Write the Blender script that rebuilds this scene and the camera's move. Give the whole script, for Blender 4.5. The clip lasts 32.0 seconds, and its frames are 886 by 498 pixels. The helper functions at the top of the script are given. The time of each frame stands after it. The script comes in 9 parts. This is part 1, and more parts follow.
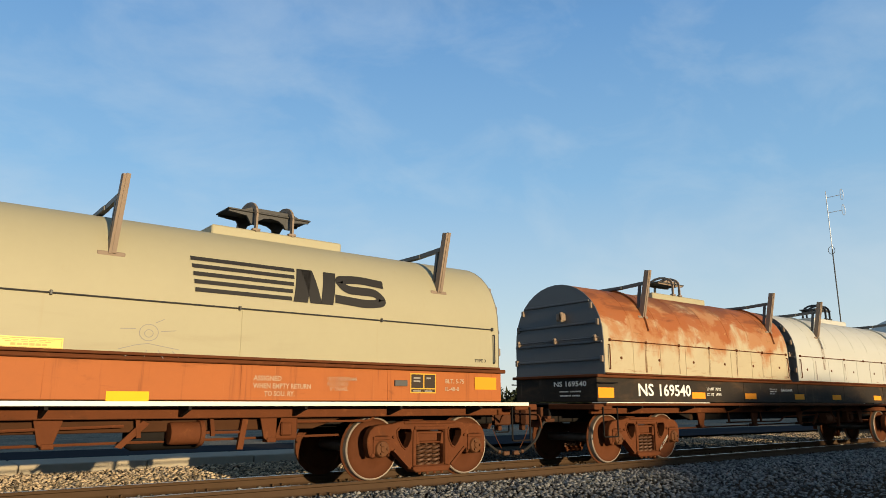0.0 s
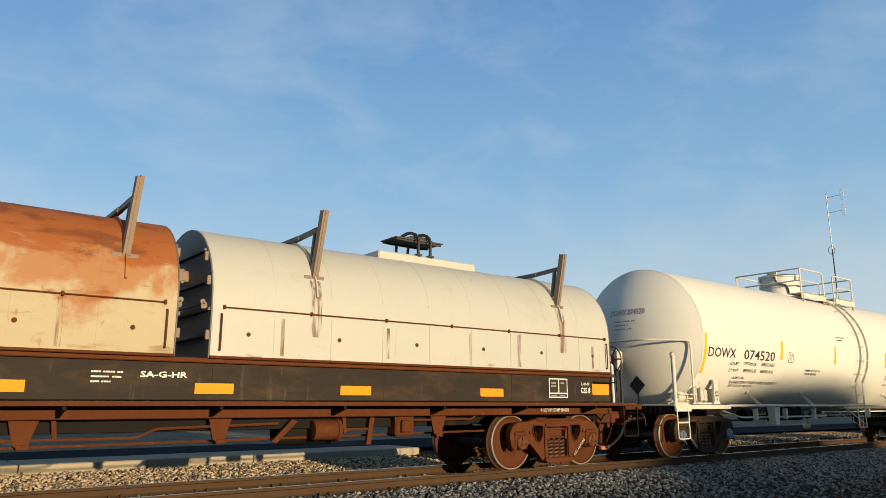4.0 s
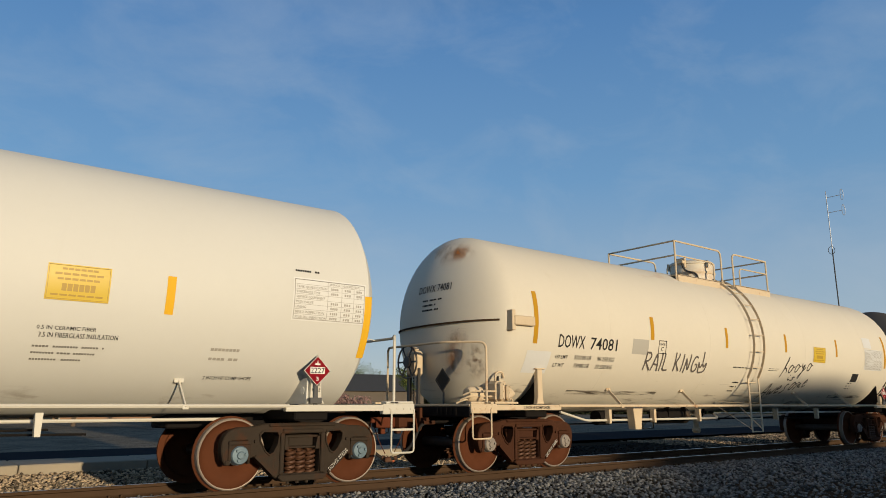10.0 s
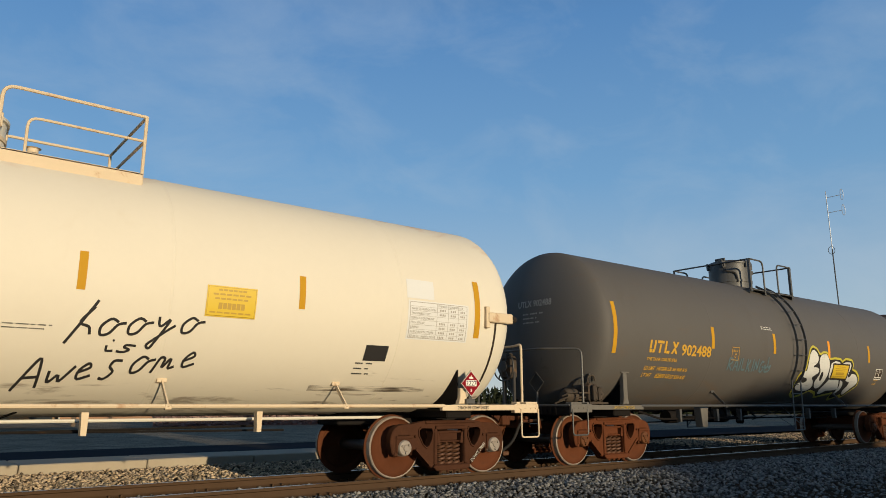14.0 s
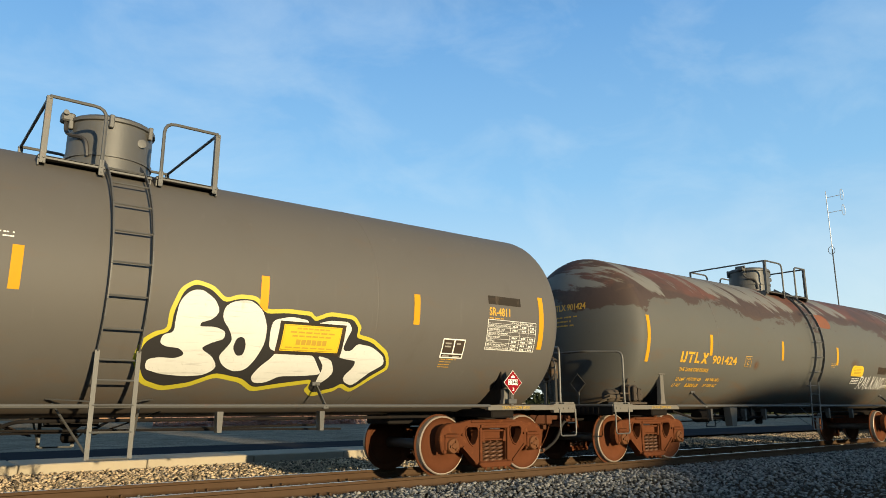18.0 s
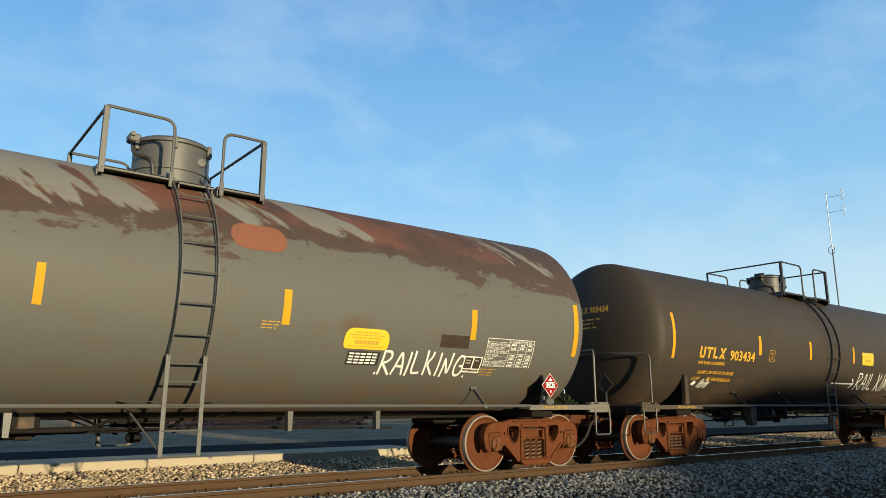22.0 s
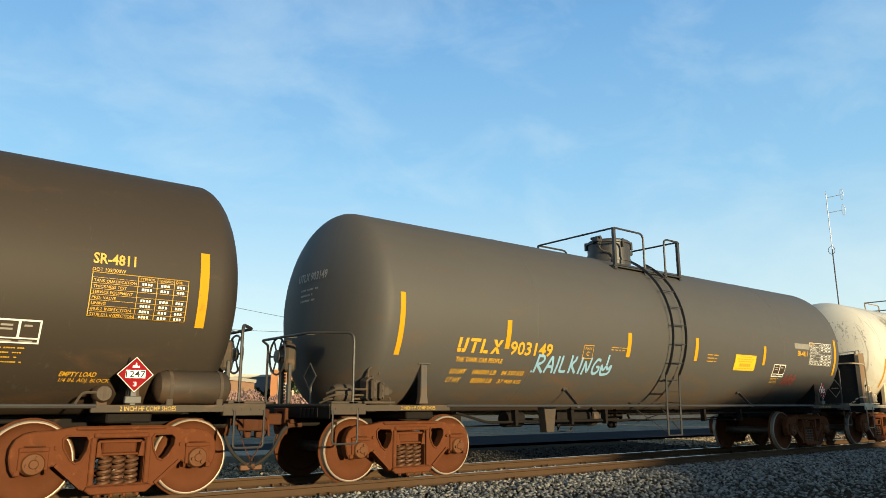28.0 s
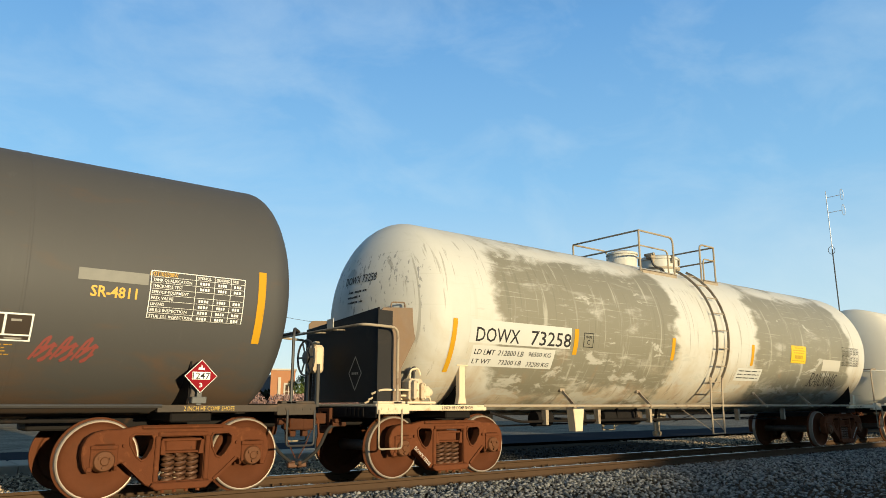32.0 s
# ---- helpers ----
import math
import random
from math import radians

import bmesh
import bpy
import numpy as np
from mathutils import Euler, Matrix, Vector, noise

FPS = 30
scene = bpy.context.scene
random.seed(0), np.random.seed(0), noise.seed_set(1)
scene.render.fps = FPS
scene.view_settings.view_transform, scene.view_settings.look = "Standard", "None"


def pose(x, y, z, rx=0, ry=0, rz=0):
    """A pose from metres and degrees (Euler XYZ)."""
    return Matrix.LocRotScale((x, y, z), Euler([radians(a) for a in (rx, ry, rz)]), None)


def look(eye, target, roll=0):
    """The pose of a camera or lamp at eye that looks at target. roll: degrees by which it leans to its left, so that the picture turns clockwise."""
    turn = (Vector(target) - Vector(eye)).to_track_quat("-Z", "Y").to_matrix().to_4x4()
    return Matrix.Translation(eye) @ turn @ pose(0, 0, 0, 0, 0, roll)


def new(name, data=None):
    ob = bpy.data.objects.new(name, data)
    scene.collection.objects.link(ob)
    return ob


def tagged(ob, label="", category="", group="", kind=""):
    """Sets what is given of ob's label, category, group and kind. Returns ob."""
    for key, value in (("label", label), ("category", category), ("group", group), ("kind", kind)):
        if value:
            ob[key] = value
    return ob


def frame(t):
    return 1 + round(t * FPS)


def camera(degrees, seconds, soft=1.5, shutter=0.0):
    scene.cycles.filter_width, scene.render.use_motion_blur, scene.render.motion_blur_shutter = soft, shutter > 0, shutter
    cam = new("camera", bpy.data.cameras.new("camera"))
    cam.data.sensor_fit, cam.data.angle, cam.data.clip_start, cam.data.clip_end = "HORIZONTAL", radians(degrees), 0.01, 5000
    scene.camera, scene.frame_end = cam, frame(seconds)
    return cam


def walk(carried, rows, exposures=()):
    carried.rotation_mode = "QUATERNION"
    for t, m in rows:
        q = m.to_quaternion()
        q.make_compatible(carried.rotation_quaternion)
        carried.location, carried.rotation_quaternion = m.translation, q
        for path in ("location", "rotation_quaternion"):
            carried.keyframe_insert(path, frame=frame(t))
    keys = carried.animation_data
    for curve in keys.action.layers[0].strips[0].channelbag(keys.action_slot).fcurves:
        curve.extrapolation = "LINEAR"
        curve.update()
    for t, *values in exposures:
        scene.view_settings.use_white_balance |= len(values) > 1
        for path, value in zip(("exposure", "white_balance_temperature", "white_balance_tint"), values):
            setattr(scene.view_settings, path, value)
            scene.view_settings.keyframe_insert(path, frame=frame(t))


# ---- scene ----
from mathutils.geometry import tessellate_polygon

# ---- camera ----
cam = camera(63.66, 32.0, soft=0.5)
EYE = pose(0, -10.115, 1.081, 102.342, 0, -38.026)
walk(cam, [(0, EYE), (32, EYE)], exposures=[(0, 0.05, 6800, 10), (2, 0.05, 7000, 11), (3.5, 0.02, 7000, 11), (6, -0.28, 6200, 11), (9, -0.58, 6150, 12), (12, -0.5, 6250, 12), (15, -0.28, 6200, 9), (18, 0.3, 6600, 6), (20.5, 0.32, 6800, 6), (22, 0.28, 6450, 3), (24, 0.37, 6950, 5), (27, 0.46, 7100, 6), (28.5, 0.38, 6900, 3), (30, 0.36, 6480, 3), (32, 0.22, 6450, 4)])

# distance gone by the train, second by second
RUN = {0: 0.0, 2: 7.57, 4: 15.17, 6: 22.85, 8: 30.59, 10: 38.36, 12: 46.11, 14: 53.86, 16: 61.62,
       18: 69.43, 20: 77.28, 22: 85.14, 24: 92.98, 26: 100.82, 28: 108.71, 30: 116.67, 32: 124.62}


def run(t):
    ks = sorted(RUN)
    return float(np.interp(t, ks, [RUN[k] for k in ks]))


# ---- world and sun ----
SUN_EL, SUN_X = 6.5, 0.04
world = bpy.data.worlds.new("world")
scene.world = world
world.use_nodes = True
wn, wl = world.node_tree.nodes, world.node_tree.links
bg = wn["Background"]
sky = wn.new("ShaderNodeTexSky")
sky.sky_type = "NISHITA"
sky.sun_disc = False
sky.sun_elevation = radians(SUN_EL)
sky.sun_rotation = math.atan2(-SUN_X, -1.0)
sky.air_density, sky.dust_density, sky.ozone_density = 1.0, 0.4, 2.0
geo = wn.new("ShaderNodeTexCoord")
mapping = wn.new("ShaderNodeMapping")
mapping.inputs["Scale"].default_value = (1.9, 2.6, 4.2)
mapping.inputs["Rotation"].default_value = (0.55, -0.35, 0.6)
wl.new(geo.outputs["Generated"], mapping.inputs["Vector"])
cloud = wn.new("ShaderNodeTexNoise")
cloud.inputs["Scale"].default_value, cloud.inputs["Detail"].default_value = 2.3, 10
cloud.inputs["Roughness"].default_value, cloud.inputs["Distortion"].default_value = 0.58, 0.35
wl.new(mapping.outputs[0], cloud.inputs["Vector"])
ramp = wn.new("ShaderNodeValToRGB")
ramp.color_ramp.elements[0].position, ramp.color_ramp.elements[0].color = 0.44, (0, 0, 0, 1)
ramp.color_ramp.elements[1].position, ramp.color_ramp.elements[1].color = 0.80, (0.36, 0.36, 0.36, 1)
wl.new(cloud.outputs["Fac"], ramp.inputs["Fac"])
mix = wn.new("ShaderNodeMix")
mix.data_type = "RGBA"
wl.new(ramp.outputs[0], mix.inputs["Factor"])
mix.inputs["B"].default_value = (0.72, 0.84, 0.94, 1)
# hazy blue gradient of a clear evening over the scattering model
tint = wn.new("ShaderNodeMix")
tint.data_type, tint.blend_type = "RGBA", "MULTIPLY"
tint.inputs["Factor"].default_value = 1.0
tint.inputs["B"].default_value = (0.11, 0.15, 0.205, 1)
wl.new(sky.outputs[0], tint.inputs["A"])
sep = wn.new("ShaderNodeSeparateXYZ")
wl.new(geo.outputs["Generated"], sep.inputs[0])
grad = wn.new("ShaderNodeValToRGB")
for pos, colour in ((0.0, (0.95, 1.0, 1.0, 1)), (0.12, (0.69, 0.88, 0.99, 1)), (0.3, (0.33, 0.64, 0.98, 1)), (0.5, (0.19, 0.45, 0.86, 1)), (0.8, (0.02, 0.06, 0.15, 1))):
    e = grad.color_ramp.elements.new(pos) if pos not in (0.0, 0.8) else grad.color_ramp.elements[0 if pos == 0.0 else -1]
    e.position, e.color = pos, colour
wl.new(sep.outputs[2], grad.inputs["Fac"])
haze = wn.new("ShaderNodeMix")
haze.data_type = "RGBA"
haze.inputs["Factor"].default_value = 0.75
wl.new(tint.outputs["Result"], haze.inputs["A"])
wl.new(grad.outputs[0], haze.inputs["B"])
wl.new(haze.outputs["Result"], mix.inputs["A"])
wl.new(mix.outputs["Result"], bg.inputs["Color"])
bg.inputs["Strength"].default_value = 0.85

sun = new("sun", bpy.data.lights.new("sun", "SUN"))
sun.data.energy, sun.data.angle, sun.data.color = 6.2, radians(0.6), (1.0, 0.81, 0.52)
sun.matrix_world = look((-SUN_X * 50, -50, 50 * math.tan(radians(SUN_EL))), (0, 0, 0))

# ---- materials ----


def material(name, base, rough=0.6, metal=0.0, spots=(), grain=0.12, grain_scale=9.0, bump=0.15, bump_scale=40.0, random_tint=0.0, spec=None):
    """A painted or raw surface with variation at two scales. spots: layers of (colour, scale xyz, threshold, softness, strength, height) laid
    over it, each a noise mask; height (z0, z1, gain) raises the mask between two heights of the thing,
    (d0, d1, gain, x) between two distances from x along it; several such terms add up."""
    m = bpy.data.materials.new(name)
    m.use_nodes = True
    n, l = m.node_tree.nodes, m.node_tree.links
    b = n["Principled BSDF"]
    b.inputs["Roughness"].default_value, b.inputs["Metallic"].default_value = rough, metal
    b.inputs["Specular IOR Level"].default_value = spec if spec is not None else 0.5 if rough < 0.58 or metal else 0.12 if rough < 0.7 else 0.04
    tc = n.new("ShaderNodeTexCoord")

    def noise_node(scale, detail=5, rough_=0.6, xyz=(1, 1, 1), dist=0.0):
        mp = n.new("ShaderNodeMapping")
        mp.inputs["Scale"].default_value = xyz[:3]
        if len(xyz) > 3:
            # streaks that lean by an angle about y
            mp.vector_type = "TEXTURE"
            mp.inputs["Scale"].default_value = [1 / q for q in xyz[:3]]
            mp.inputs["Rotation"].default_value = (0, xyz[3], 0)
        l.new(tc.outputs["Object"], mp.inputs["Vector"])
        t = n.new("ShaderNodeTexNoise")
        t.inputs["Scale"].default_value, t.inputs["Detail"].default_value, t.inputs["Roughness"].default_value = scale, detail, rough_
        t.inputs["Distortion"].default_value = dist
        l.new(mp.outputs[0], t.inputs["Vector"])
        return t.outputs["Fac"]

    def math_node(op, a, c):
        k = n.new("ShaderNodeMath")
        k.operation = op
        for i, x in enumerate((a, c)):
            if isinstance(x, (int, float)):
                k.inputs[i].default_value = x
            else:
                l.new(x, k.inputs[i])
        return k.outputs[0]

    def blend(fac, a, c):
        k = n.new("ShaderNodeMix")
        k.data_type = "RGBA"
        l.new(fac, k.inputs["Factor"])
        for s, x in (("A", a), ("B", c)):
            if isinstance(x, tuple):
                k.inputs[s].default_value = (*x, 1)
            else:
                l.new(x, k.inputs[s])
        return k.outputs["Result"]

    big, fine = noise_node(0.9, 4), noise_node(grain_scale, 6, 0.7)
    val = math_node("ADD", math_node("MULTIPLY", math_node("SUBTRACT", big, 0.5), grain * 1.6), math_node("MULTIPLY", math_node("SUBTRACT", fine, 0.5), grain * 1.3))
    if random_tint:
        oi = n.new("ShaderNodeObjectInfo")
        val = math_node("ADD", val, math_node("MULTIPLY", math_node("SUBTRACT", oi.outputs["Random"], 0.5), random_tint))
    hsv = n.new("ShaderNodeHueSaturation")
    hsv.inputs["Color"].default_value = (*base, 1)
    l.new(math_node("ADD", val, 1.0), hsv.inputs["Value"])
    col = hsv.outputs[0]
    total = None
    for colour, xyz, thr, soft, strength, height in spots:
        f = noise_node(1.0, 8, 0.62, xyz, 0.4)
        for term in (height if height and isinstance(height[0], tuple) else [height] if height else []):
            sep = n.new("ShaderNodeSeparateXYZ")
            l.new(tc.outputs["Object"], sep.inputs[0])
            r = n.new("ShaderNodeMapRange")
            r.inputs["From Min"].default_value, r.inputs["From Max"].default_value = term[0], term[1]
            r.inputs["To Min"].default_value, r.inputs["To Max"].default_value = 0.0, term[2]
            along = sep.outputs[2]
            if len(term) > 3:
                along = math_node("ABSOLUTE", math_node("SUBTRACT", sep.outputs[0], term[3]), 0.0)
            l.new(along, r.inputs["Value"])
            f = math_node("ADD", f, r.outputs[0])
        r = n.new("ShaderNodeMapRange")
        r.interpolation_type = "SMOOTHSTEP"
        r.inputs["From Min"].default_value, r.inputs["From Max"].default_value = thr, thr + soft
        r.inputs["To Max"].default_value = strength
        l.new(f, r.inputs["Value"])
        col = blend(r.outputs[0], col, colour)
    l.new(col, b.inputs["Base Color"])
    rr = n.new("ShaderNodeMapRange")
    rr.inputs["To Min"].default_value, rr.inputs["To Max"].default_value = max(0.02, rough - 0.06), min(1.0, rough + 0.06)
    l.new(fine, rr.inputs["Value"])
    l.new(rr.outputs[0], b.inputs["Roughness"])
    if bump:
        bp = n.new("ShaderNodeBump")
        bp.inputs["Strength"].default_value, bp.inputs["Distance"].default_value = bump, 0.01
        l.new(noise_node(bump_scale, 6, 0.65), bp.inputs["Height"])
        l.new(bp.outputs[0], b.inputs["Normal"])
    return m


STREAK, BLOT = (5.0, 5.0, 0.5), (0.8, 0.8, 1.2)
RUST, DKRUST, GRIME = (0.23, 0.075, 0.022), (0.07, 0.03, 0.016), (0.055, 0.045, 0.035)
M = {}
M["white_tank"] = material("white_tank_paint", (0.62, 0.60, 0.54), 0.6, spec=0.25, grain=0.03, bump=0.03,
                           spots=[((0.45, 0.40, 0.32), STREAK, 0.62, 0.3, 0.25, None), ((0.25, 0.2, 0.15), (1.5, 1.5, 6), 0.75, 0.2, 0.6, (1.7, 1.1, 0.2))])
M["cream_tank"] = material("cream_tank_paint", (0.63, 0.572, 0.462), 0.62, spec=0.22, grain=0.04, bump=0.04,
                           spots=[((0.5, 0.40, 0.27), (2, 2, 0.8), 0.6, 0.3, 0.3, None), ((0.16, 0.12, 0.085), (1.2, 1.2, 9), 0.7, 0.15, 0.7, (1.7, 1.05, 0.22)),
                                  ((0.45, 0.2, 0.06), (0.7, 0.7, 1.4), 0.71, 0.25, 0.75, (3.3, 4.1, 0.22))])
M["grey_tank"] = material("grey_tank_paint", (0.086, 0.078, 0.07), 0.64, spec=0.3, grain=0.07, bump=0.05,
                          spots=[((0.13, 0.122, 0.108), (7, 7, 0.3), 0.6, 0.2, 0.35, None), ((0.11, 0.072, 0.045), (1.3, 1.3, 4), 0.55, 0.3, 0.5, (1.75, 1.1, 0.22)), ((0.04, 0.035, 0.03), (2.4, 2.4, 2.4), 0.69, 0.07, 0.45, None),
                                 ((0.03, 0.027, 0.025), (3.2, 3.2, 14), 0.79, 0.03, 0.9, (3.5, 4.1, 0.13)), ((0.06, 0.045, 0.033), (1.1, 1.1, 0.5), 0.56, 0.3, 0.45, None)])
M["patched_tank"] = material("grey_paint_worn_to_primer", (0.083, 0.08, 0.071), 0.66, spec=0.3, grain=0.07, bump=0.06,
                             spots=[((0.125, 0.12, 0.107), (7, 7, 0.3), 0.6, 0.2, 0.35, None),
                                    ((0.052, 0.034, 0.027), (0.6, 0.6, 1.2), 0.70, 0.03, 1.0, (2.72, 3.45, 0.36)), ((0.045, 0.03, 0.024), (6, 6, 2.2), 0.78, 0.04, 0.9, (2.8, 3.35, 0.24)),
                                    ((0.115, 0.047, 0.032), (0.4, 0.4, 0.6), 0.80, 0.16, 0.85, (2.95, 3.5, 0.34)), ((0.15, 0.056, 0.035), (0.8, 0.8, 0.9), 0.9, 0.16, 0.5, (3.0, 3.6, 0.3)),
                                    ((0.145, 0.14, 0.125), (0.42, 0.3, 1.9, 0.72), 0.795, 0.035, 0.95, (2.9, 3.5, 0.27)), ((0.145, 0.14, 0.125), (2.2, 1.4, 9, 0.72), 0.84, 0.05, 0.75, (3.0, 3.6, 0.21)),
                                    ((0.04, 0.03, 0.025), (2.2, 2.2, 5), 0.7, 0.05, 0.7, ((2.3, 3.0, 0.05), (3.1, 3.3, -0.2))), ((0.03, 0.026, 0.022), (8, 8, 2.0), 0.74, 0.04, 0.8, None),
                                    ((0.2, 0.12, 0.05), (0.7, 0.9, 2.2), 0.68, 0.12, 0.3, None), ((0.11, 0.065, 0.036), (1.3, 1.3, 4), 0.54, 0.3, 0.6, (1.7, 1.1, 0.24))])
M["brown_tank"] = material("dark_brown_tank_paint", (0.037, 0.029, 0.022), 0.6, spec=0.22, grain=0.07, bump=0.05,
                           spots=[((0.07, 0.057, 0.043), (7, 7, 0.3), 0.6, 0.2, 0.2, None), ((0.016, 0.014, 0.012), (2.5, 2.5, 2.5), 0.68, 0.08, 0.5, None), ((0.1, 0.052, 0.027), (1.3, 1.3, 4), 0.55, 0.3, 0.45, (1.75, 1.1, 0.22)),
                                  ((0.09, 0.08, 0.065), (11, 11, 0.5), 0.66, 0.05, 0.25, (2.0, 1.3, 0.06))])
M["slate_tank"] = material("slate_grey_tank_paint", (0.062, 0.058, 0.054), 0.62, spec=0.3, grain=0.07, bump=0.05,
                           spots=[((0.1, 0.095, 0.086), (7, 7, 0.3), 0.6, 0.2, 0.3, None), ((0.1, 0.06, 0.035), (1.3, 1.3, 4), 0.55, 0.3, 0.7, (1.85, 1.1, 0.25)), ((0.03, 0.027, 0.025), (2.2, 2.2, 2.2), 0.69, 0.08, 0.4, None)])
GRIME_ZONE = ((3.78, 3.5, 0.22), (1.75, 1.2, -0.16))
M["dirty_tank"] = material("white_paint_under_grime", (0.47, 0.45, 0.40), 0.55, spec=0.3, grain=0.06, bump=0.05,
                           spots=[((0.36, 0.28, 0.18), (0.9, 0.9, 0.7), 0.54, 0.3, 0.75, (2.6, 1.3, 0.28)),
                                  ((0.165, 0.15, 0.108), (0.9, 1.2, 2.4), 0.46, 0.22, 0.95, GRIME_ZONE + ((2.25, 3.2, -0.75, -3.85),)),
                                  ((0.175, 0.16, 0.118), (0.9, 1.2, 2.4), 0.46, 0.22, 0.95, GRIME_ZONE + ((2.2, 3.0, -0.75, 4.05),)),
                                  ((0.44, 0.42, 0.36), (1.6, 3.0, 16), 0.6, 0.08, 0.35, None), ((0.4, 0.38, 0.32), (0.6, 1.0, 34), 0.61, 0.04, 0.4, None),
                                  ((0.42, 0.4, 0.34), (6, 1.5, 0.35), 0.57, 0.12, 0.55, None), ((0.13, 0.12, 0.09), (11, 2, 0.4), 0.63, 0.06, 0.45, (3.9, 3.3, 0.05)), ((0.4, 0.38, 0.33), (1.4, 1.4, 3.5), 0.63, 0.06, 0.8, (2.5, 1.5, 0.1)),
                                  ((0.14, 0.14, 0.14), (16, 16, 6), 0.78, 0.06, 0.7, ((0.5, 0.2, 0.18, -7.85), (2.6, 3.0, 0.04), (3.5, 3.7, -0.4))),
                                  ((0.3, 0.17, 0.085), (3, 3, 0.7), 0.66, 0.3, 0.6, (2.3, 1.3, 0.2))])
M["black"] = material("black_paint", (0.028, 0.022, 0.017), 0.7, spec=0.12, grain=0.2, spots=[((0.085, 0.05, 0.028), (1.5, 1.5, 4), 0.45, 0.3, 0.65, None), ((0.11, 0.085, 0.06), (9, 9, 1.2), 0.6, 0.12, 0.4, None), ((0.12, 0.045, 0.018), (1.2, 1.2, 7), 0.66, 0.1, 0.7, None)])
M["under_black"] = material("sooty_underframe_paint", (0.014, 0.012, 0.011), 0.7, grain=0.2, spots=[((0.07, 0.034, 0.016), (3, 3, 3), 0.58, 0.2, 0.7, None)])
M["rusty"] = material("rusted_cast_steel", (0.098, 0.033, 0.0145), 0.8, grain=0.3, bump=0.4, bump_scale=60, random_tint=0.25,
                      spots=[(DKRUST, (4, 4, 4), 0.56, 0.2, 0.7, None), ((0.175, 0.064, 0.026), (7, 7, 7), 0.58, 0.15, 0.6, None), ((0.05, 0.023, 0.015), (18, 18, 18), 0.62, 0.08, 0.6, None)])
M["rusty_brown"] = material("brown_black_truck_casting", (0.056, 0.024, 0.0135), 0.8, grain=0.3, bump=0.4, bump_scale=60, random_tint=0.2,
                            spots=[(DKRUST, (4, 4, 4), 0.56, 0.2, 0.7, None), ((0.12, 0.048, 0.022), (7, 7, 7), 0.6, 0.15, 0.5, None)])
M["rusty_dark"] = material("dark_rusted_beam", (0.055, 0.024, 0.012), 0.8, grain=0.3, bump=0.3, spots=[((0.1, 0.045, 0.02), (3, 3, 3), 0.6, 0.2, 0.5, None)])
M["dark_truck"] = material("black_truck_casting", (0.04, 0.03, 0.022), 0.7, grain=0.3, bump=0.35, bump_scale=60,
                           spots=[(DKRUST, (4, 4, 4), 0.5, 0.2, 0.7, None)])
M["wheel_plate"] = material("rust_brown_wheel_plate", (0.09, 0.0315, 0.0145), 0.75, grain=0.25, bump=0.2, random_tint=0.3, spots=[(DKRUST, (5, 5, 5), 0.55, 0.2, 0.5, None)])
M["wheel_rim"] = material("polished_wheel_rim", (0.27, 0.22, 0.175), 0.5, 0.4, grain=0.15, bump=0.05)
M["axle"] = material("greasy_axle_steel", (0.06, 0.045, 0.036), 0.6, 0.3, grain=0.2)
M["cap"] = material("dusty_bearing_cap", (0.1, 0.04, 0.017), 0.62, 0.0, grain=0.2)
M["cap_grey"] = material("pale_grey_bearing_cap", (0.24, 0.205, 0.17), 0.6, 0.1, grain=0.2, spots=[(DKRUST, (9, 9, 9), 0.6, 0.15, 0.6, None)])
M["cap_blue"] = material("blue_grey_bearing_cap", (0.12, 0.17, 0.2), 0.55, 0.2, grain=0.15)
M["spring"] = material("brown_spring_steel", (0.1, 0.043, 0.02), 0.6, 0.3, grain=0.2)
M["coupler"] = material("red_oxide_coupler_steel", (0.075, 0.03, 0.016), 0.75, grain=0.3, bump=0.3, random_tint=0.3, spots=[((0.05, 0.035, 0.03), (4, 4, 4), 0.5, 0.25, 0.6, None)])
M["coupler_red"] = material("fresh_red_oxide_coupler_steel", (0.12, 0.036, 0.018), 0.75, grain=0.3, bump=0.3, random_tint=0.3, spots=[((0.05, 0.035, 0.03), (4, 4, 4), 0.55, 0.25, 0.5, None)])
M["hose"] = material("black_rubber_hose", (0.03, 0.028, 0.027), 0.7, grain=0.1)
M["hose_end"] = material("orange_glad_hand_paint", (0.5, 0.13, 0.05), 0.5, grain=0.1)
M["yellow"] = material("yellow_reflective_tape", (0.72, 0.40, 0.02), 0.65, grain=0.05, bump=0.02, spots=[((0.35, 0.2, 0.03), (6, 6, 6), 0.66, 0.1, 0.5, None)])
M["yellow_dull"] = material("dulled_yellow_reflective_tape", (0.45, 0.235, 0.012), 0.65, grain=0.08, bump=0.02, spots=[((0.2, 0.12, 0.03), (6, 6, 6), 0.62, 0.12, 0.5, None)])
M["orange_tape"] = material("orange_reflective_tape", (0.75, 0.27, 0.02), 0.65, grain=0.05, bump=0.02)
M["yellow_sign"] = material("yellow_notice_panel", (0.6, 0.41, 0.025), 0.4, grain=0.04, bump=0.02)
M["white_ink"] = material("white_stencil_paint", (0.72, 0.70, 0.64), 0.55, grain=0.06, bump=0.0)
M["black_ink"] = material("black_stencil_paint", (0.028, 0.026, 0.025), 0.6, spec=0.1, grain=0.1, bump=0.0)
M["grey_ink"] = material("faded_grey_lettering", (0.25, 0.23, 0.2), 0.55, grain=0.1, bump=0.0)
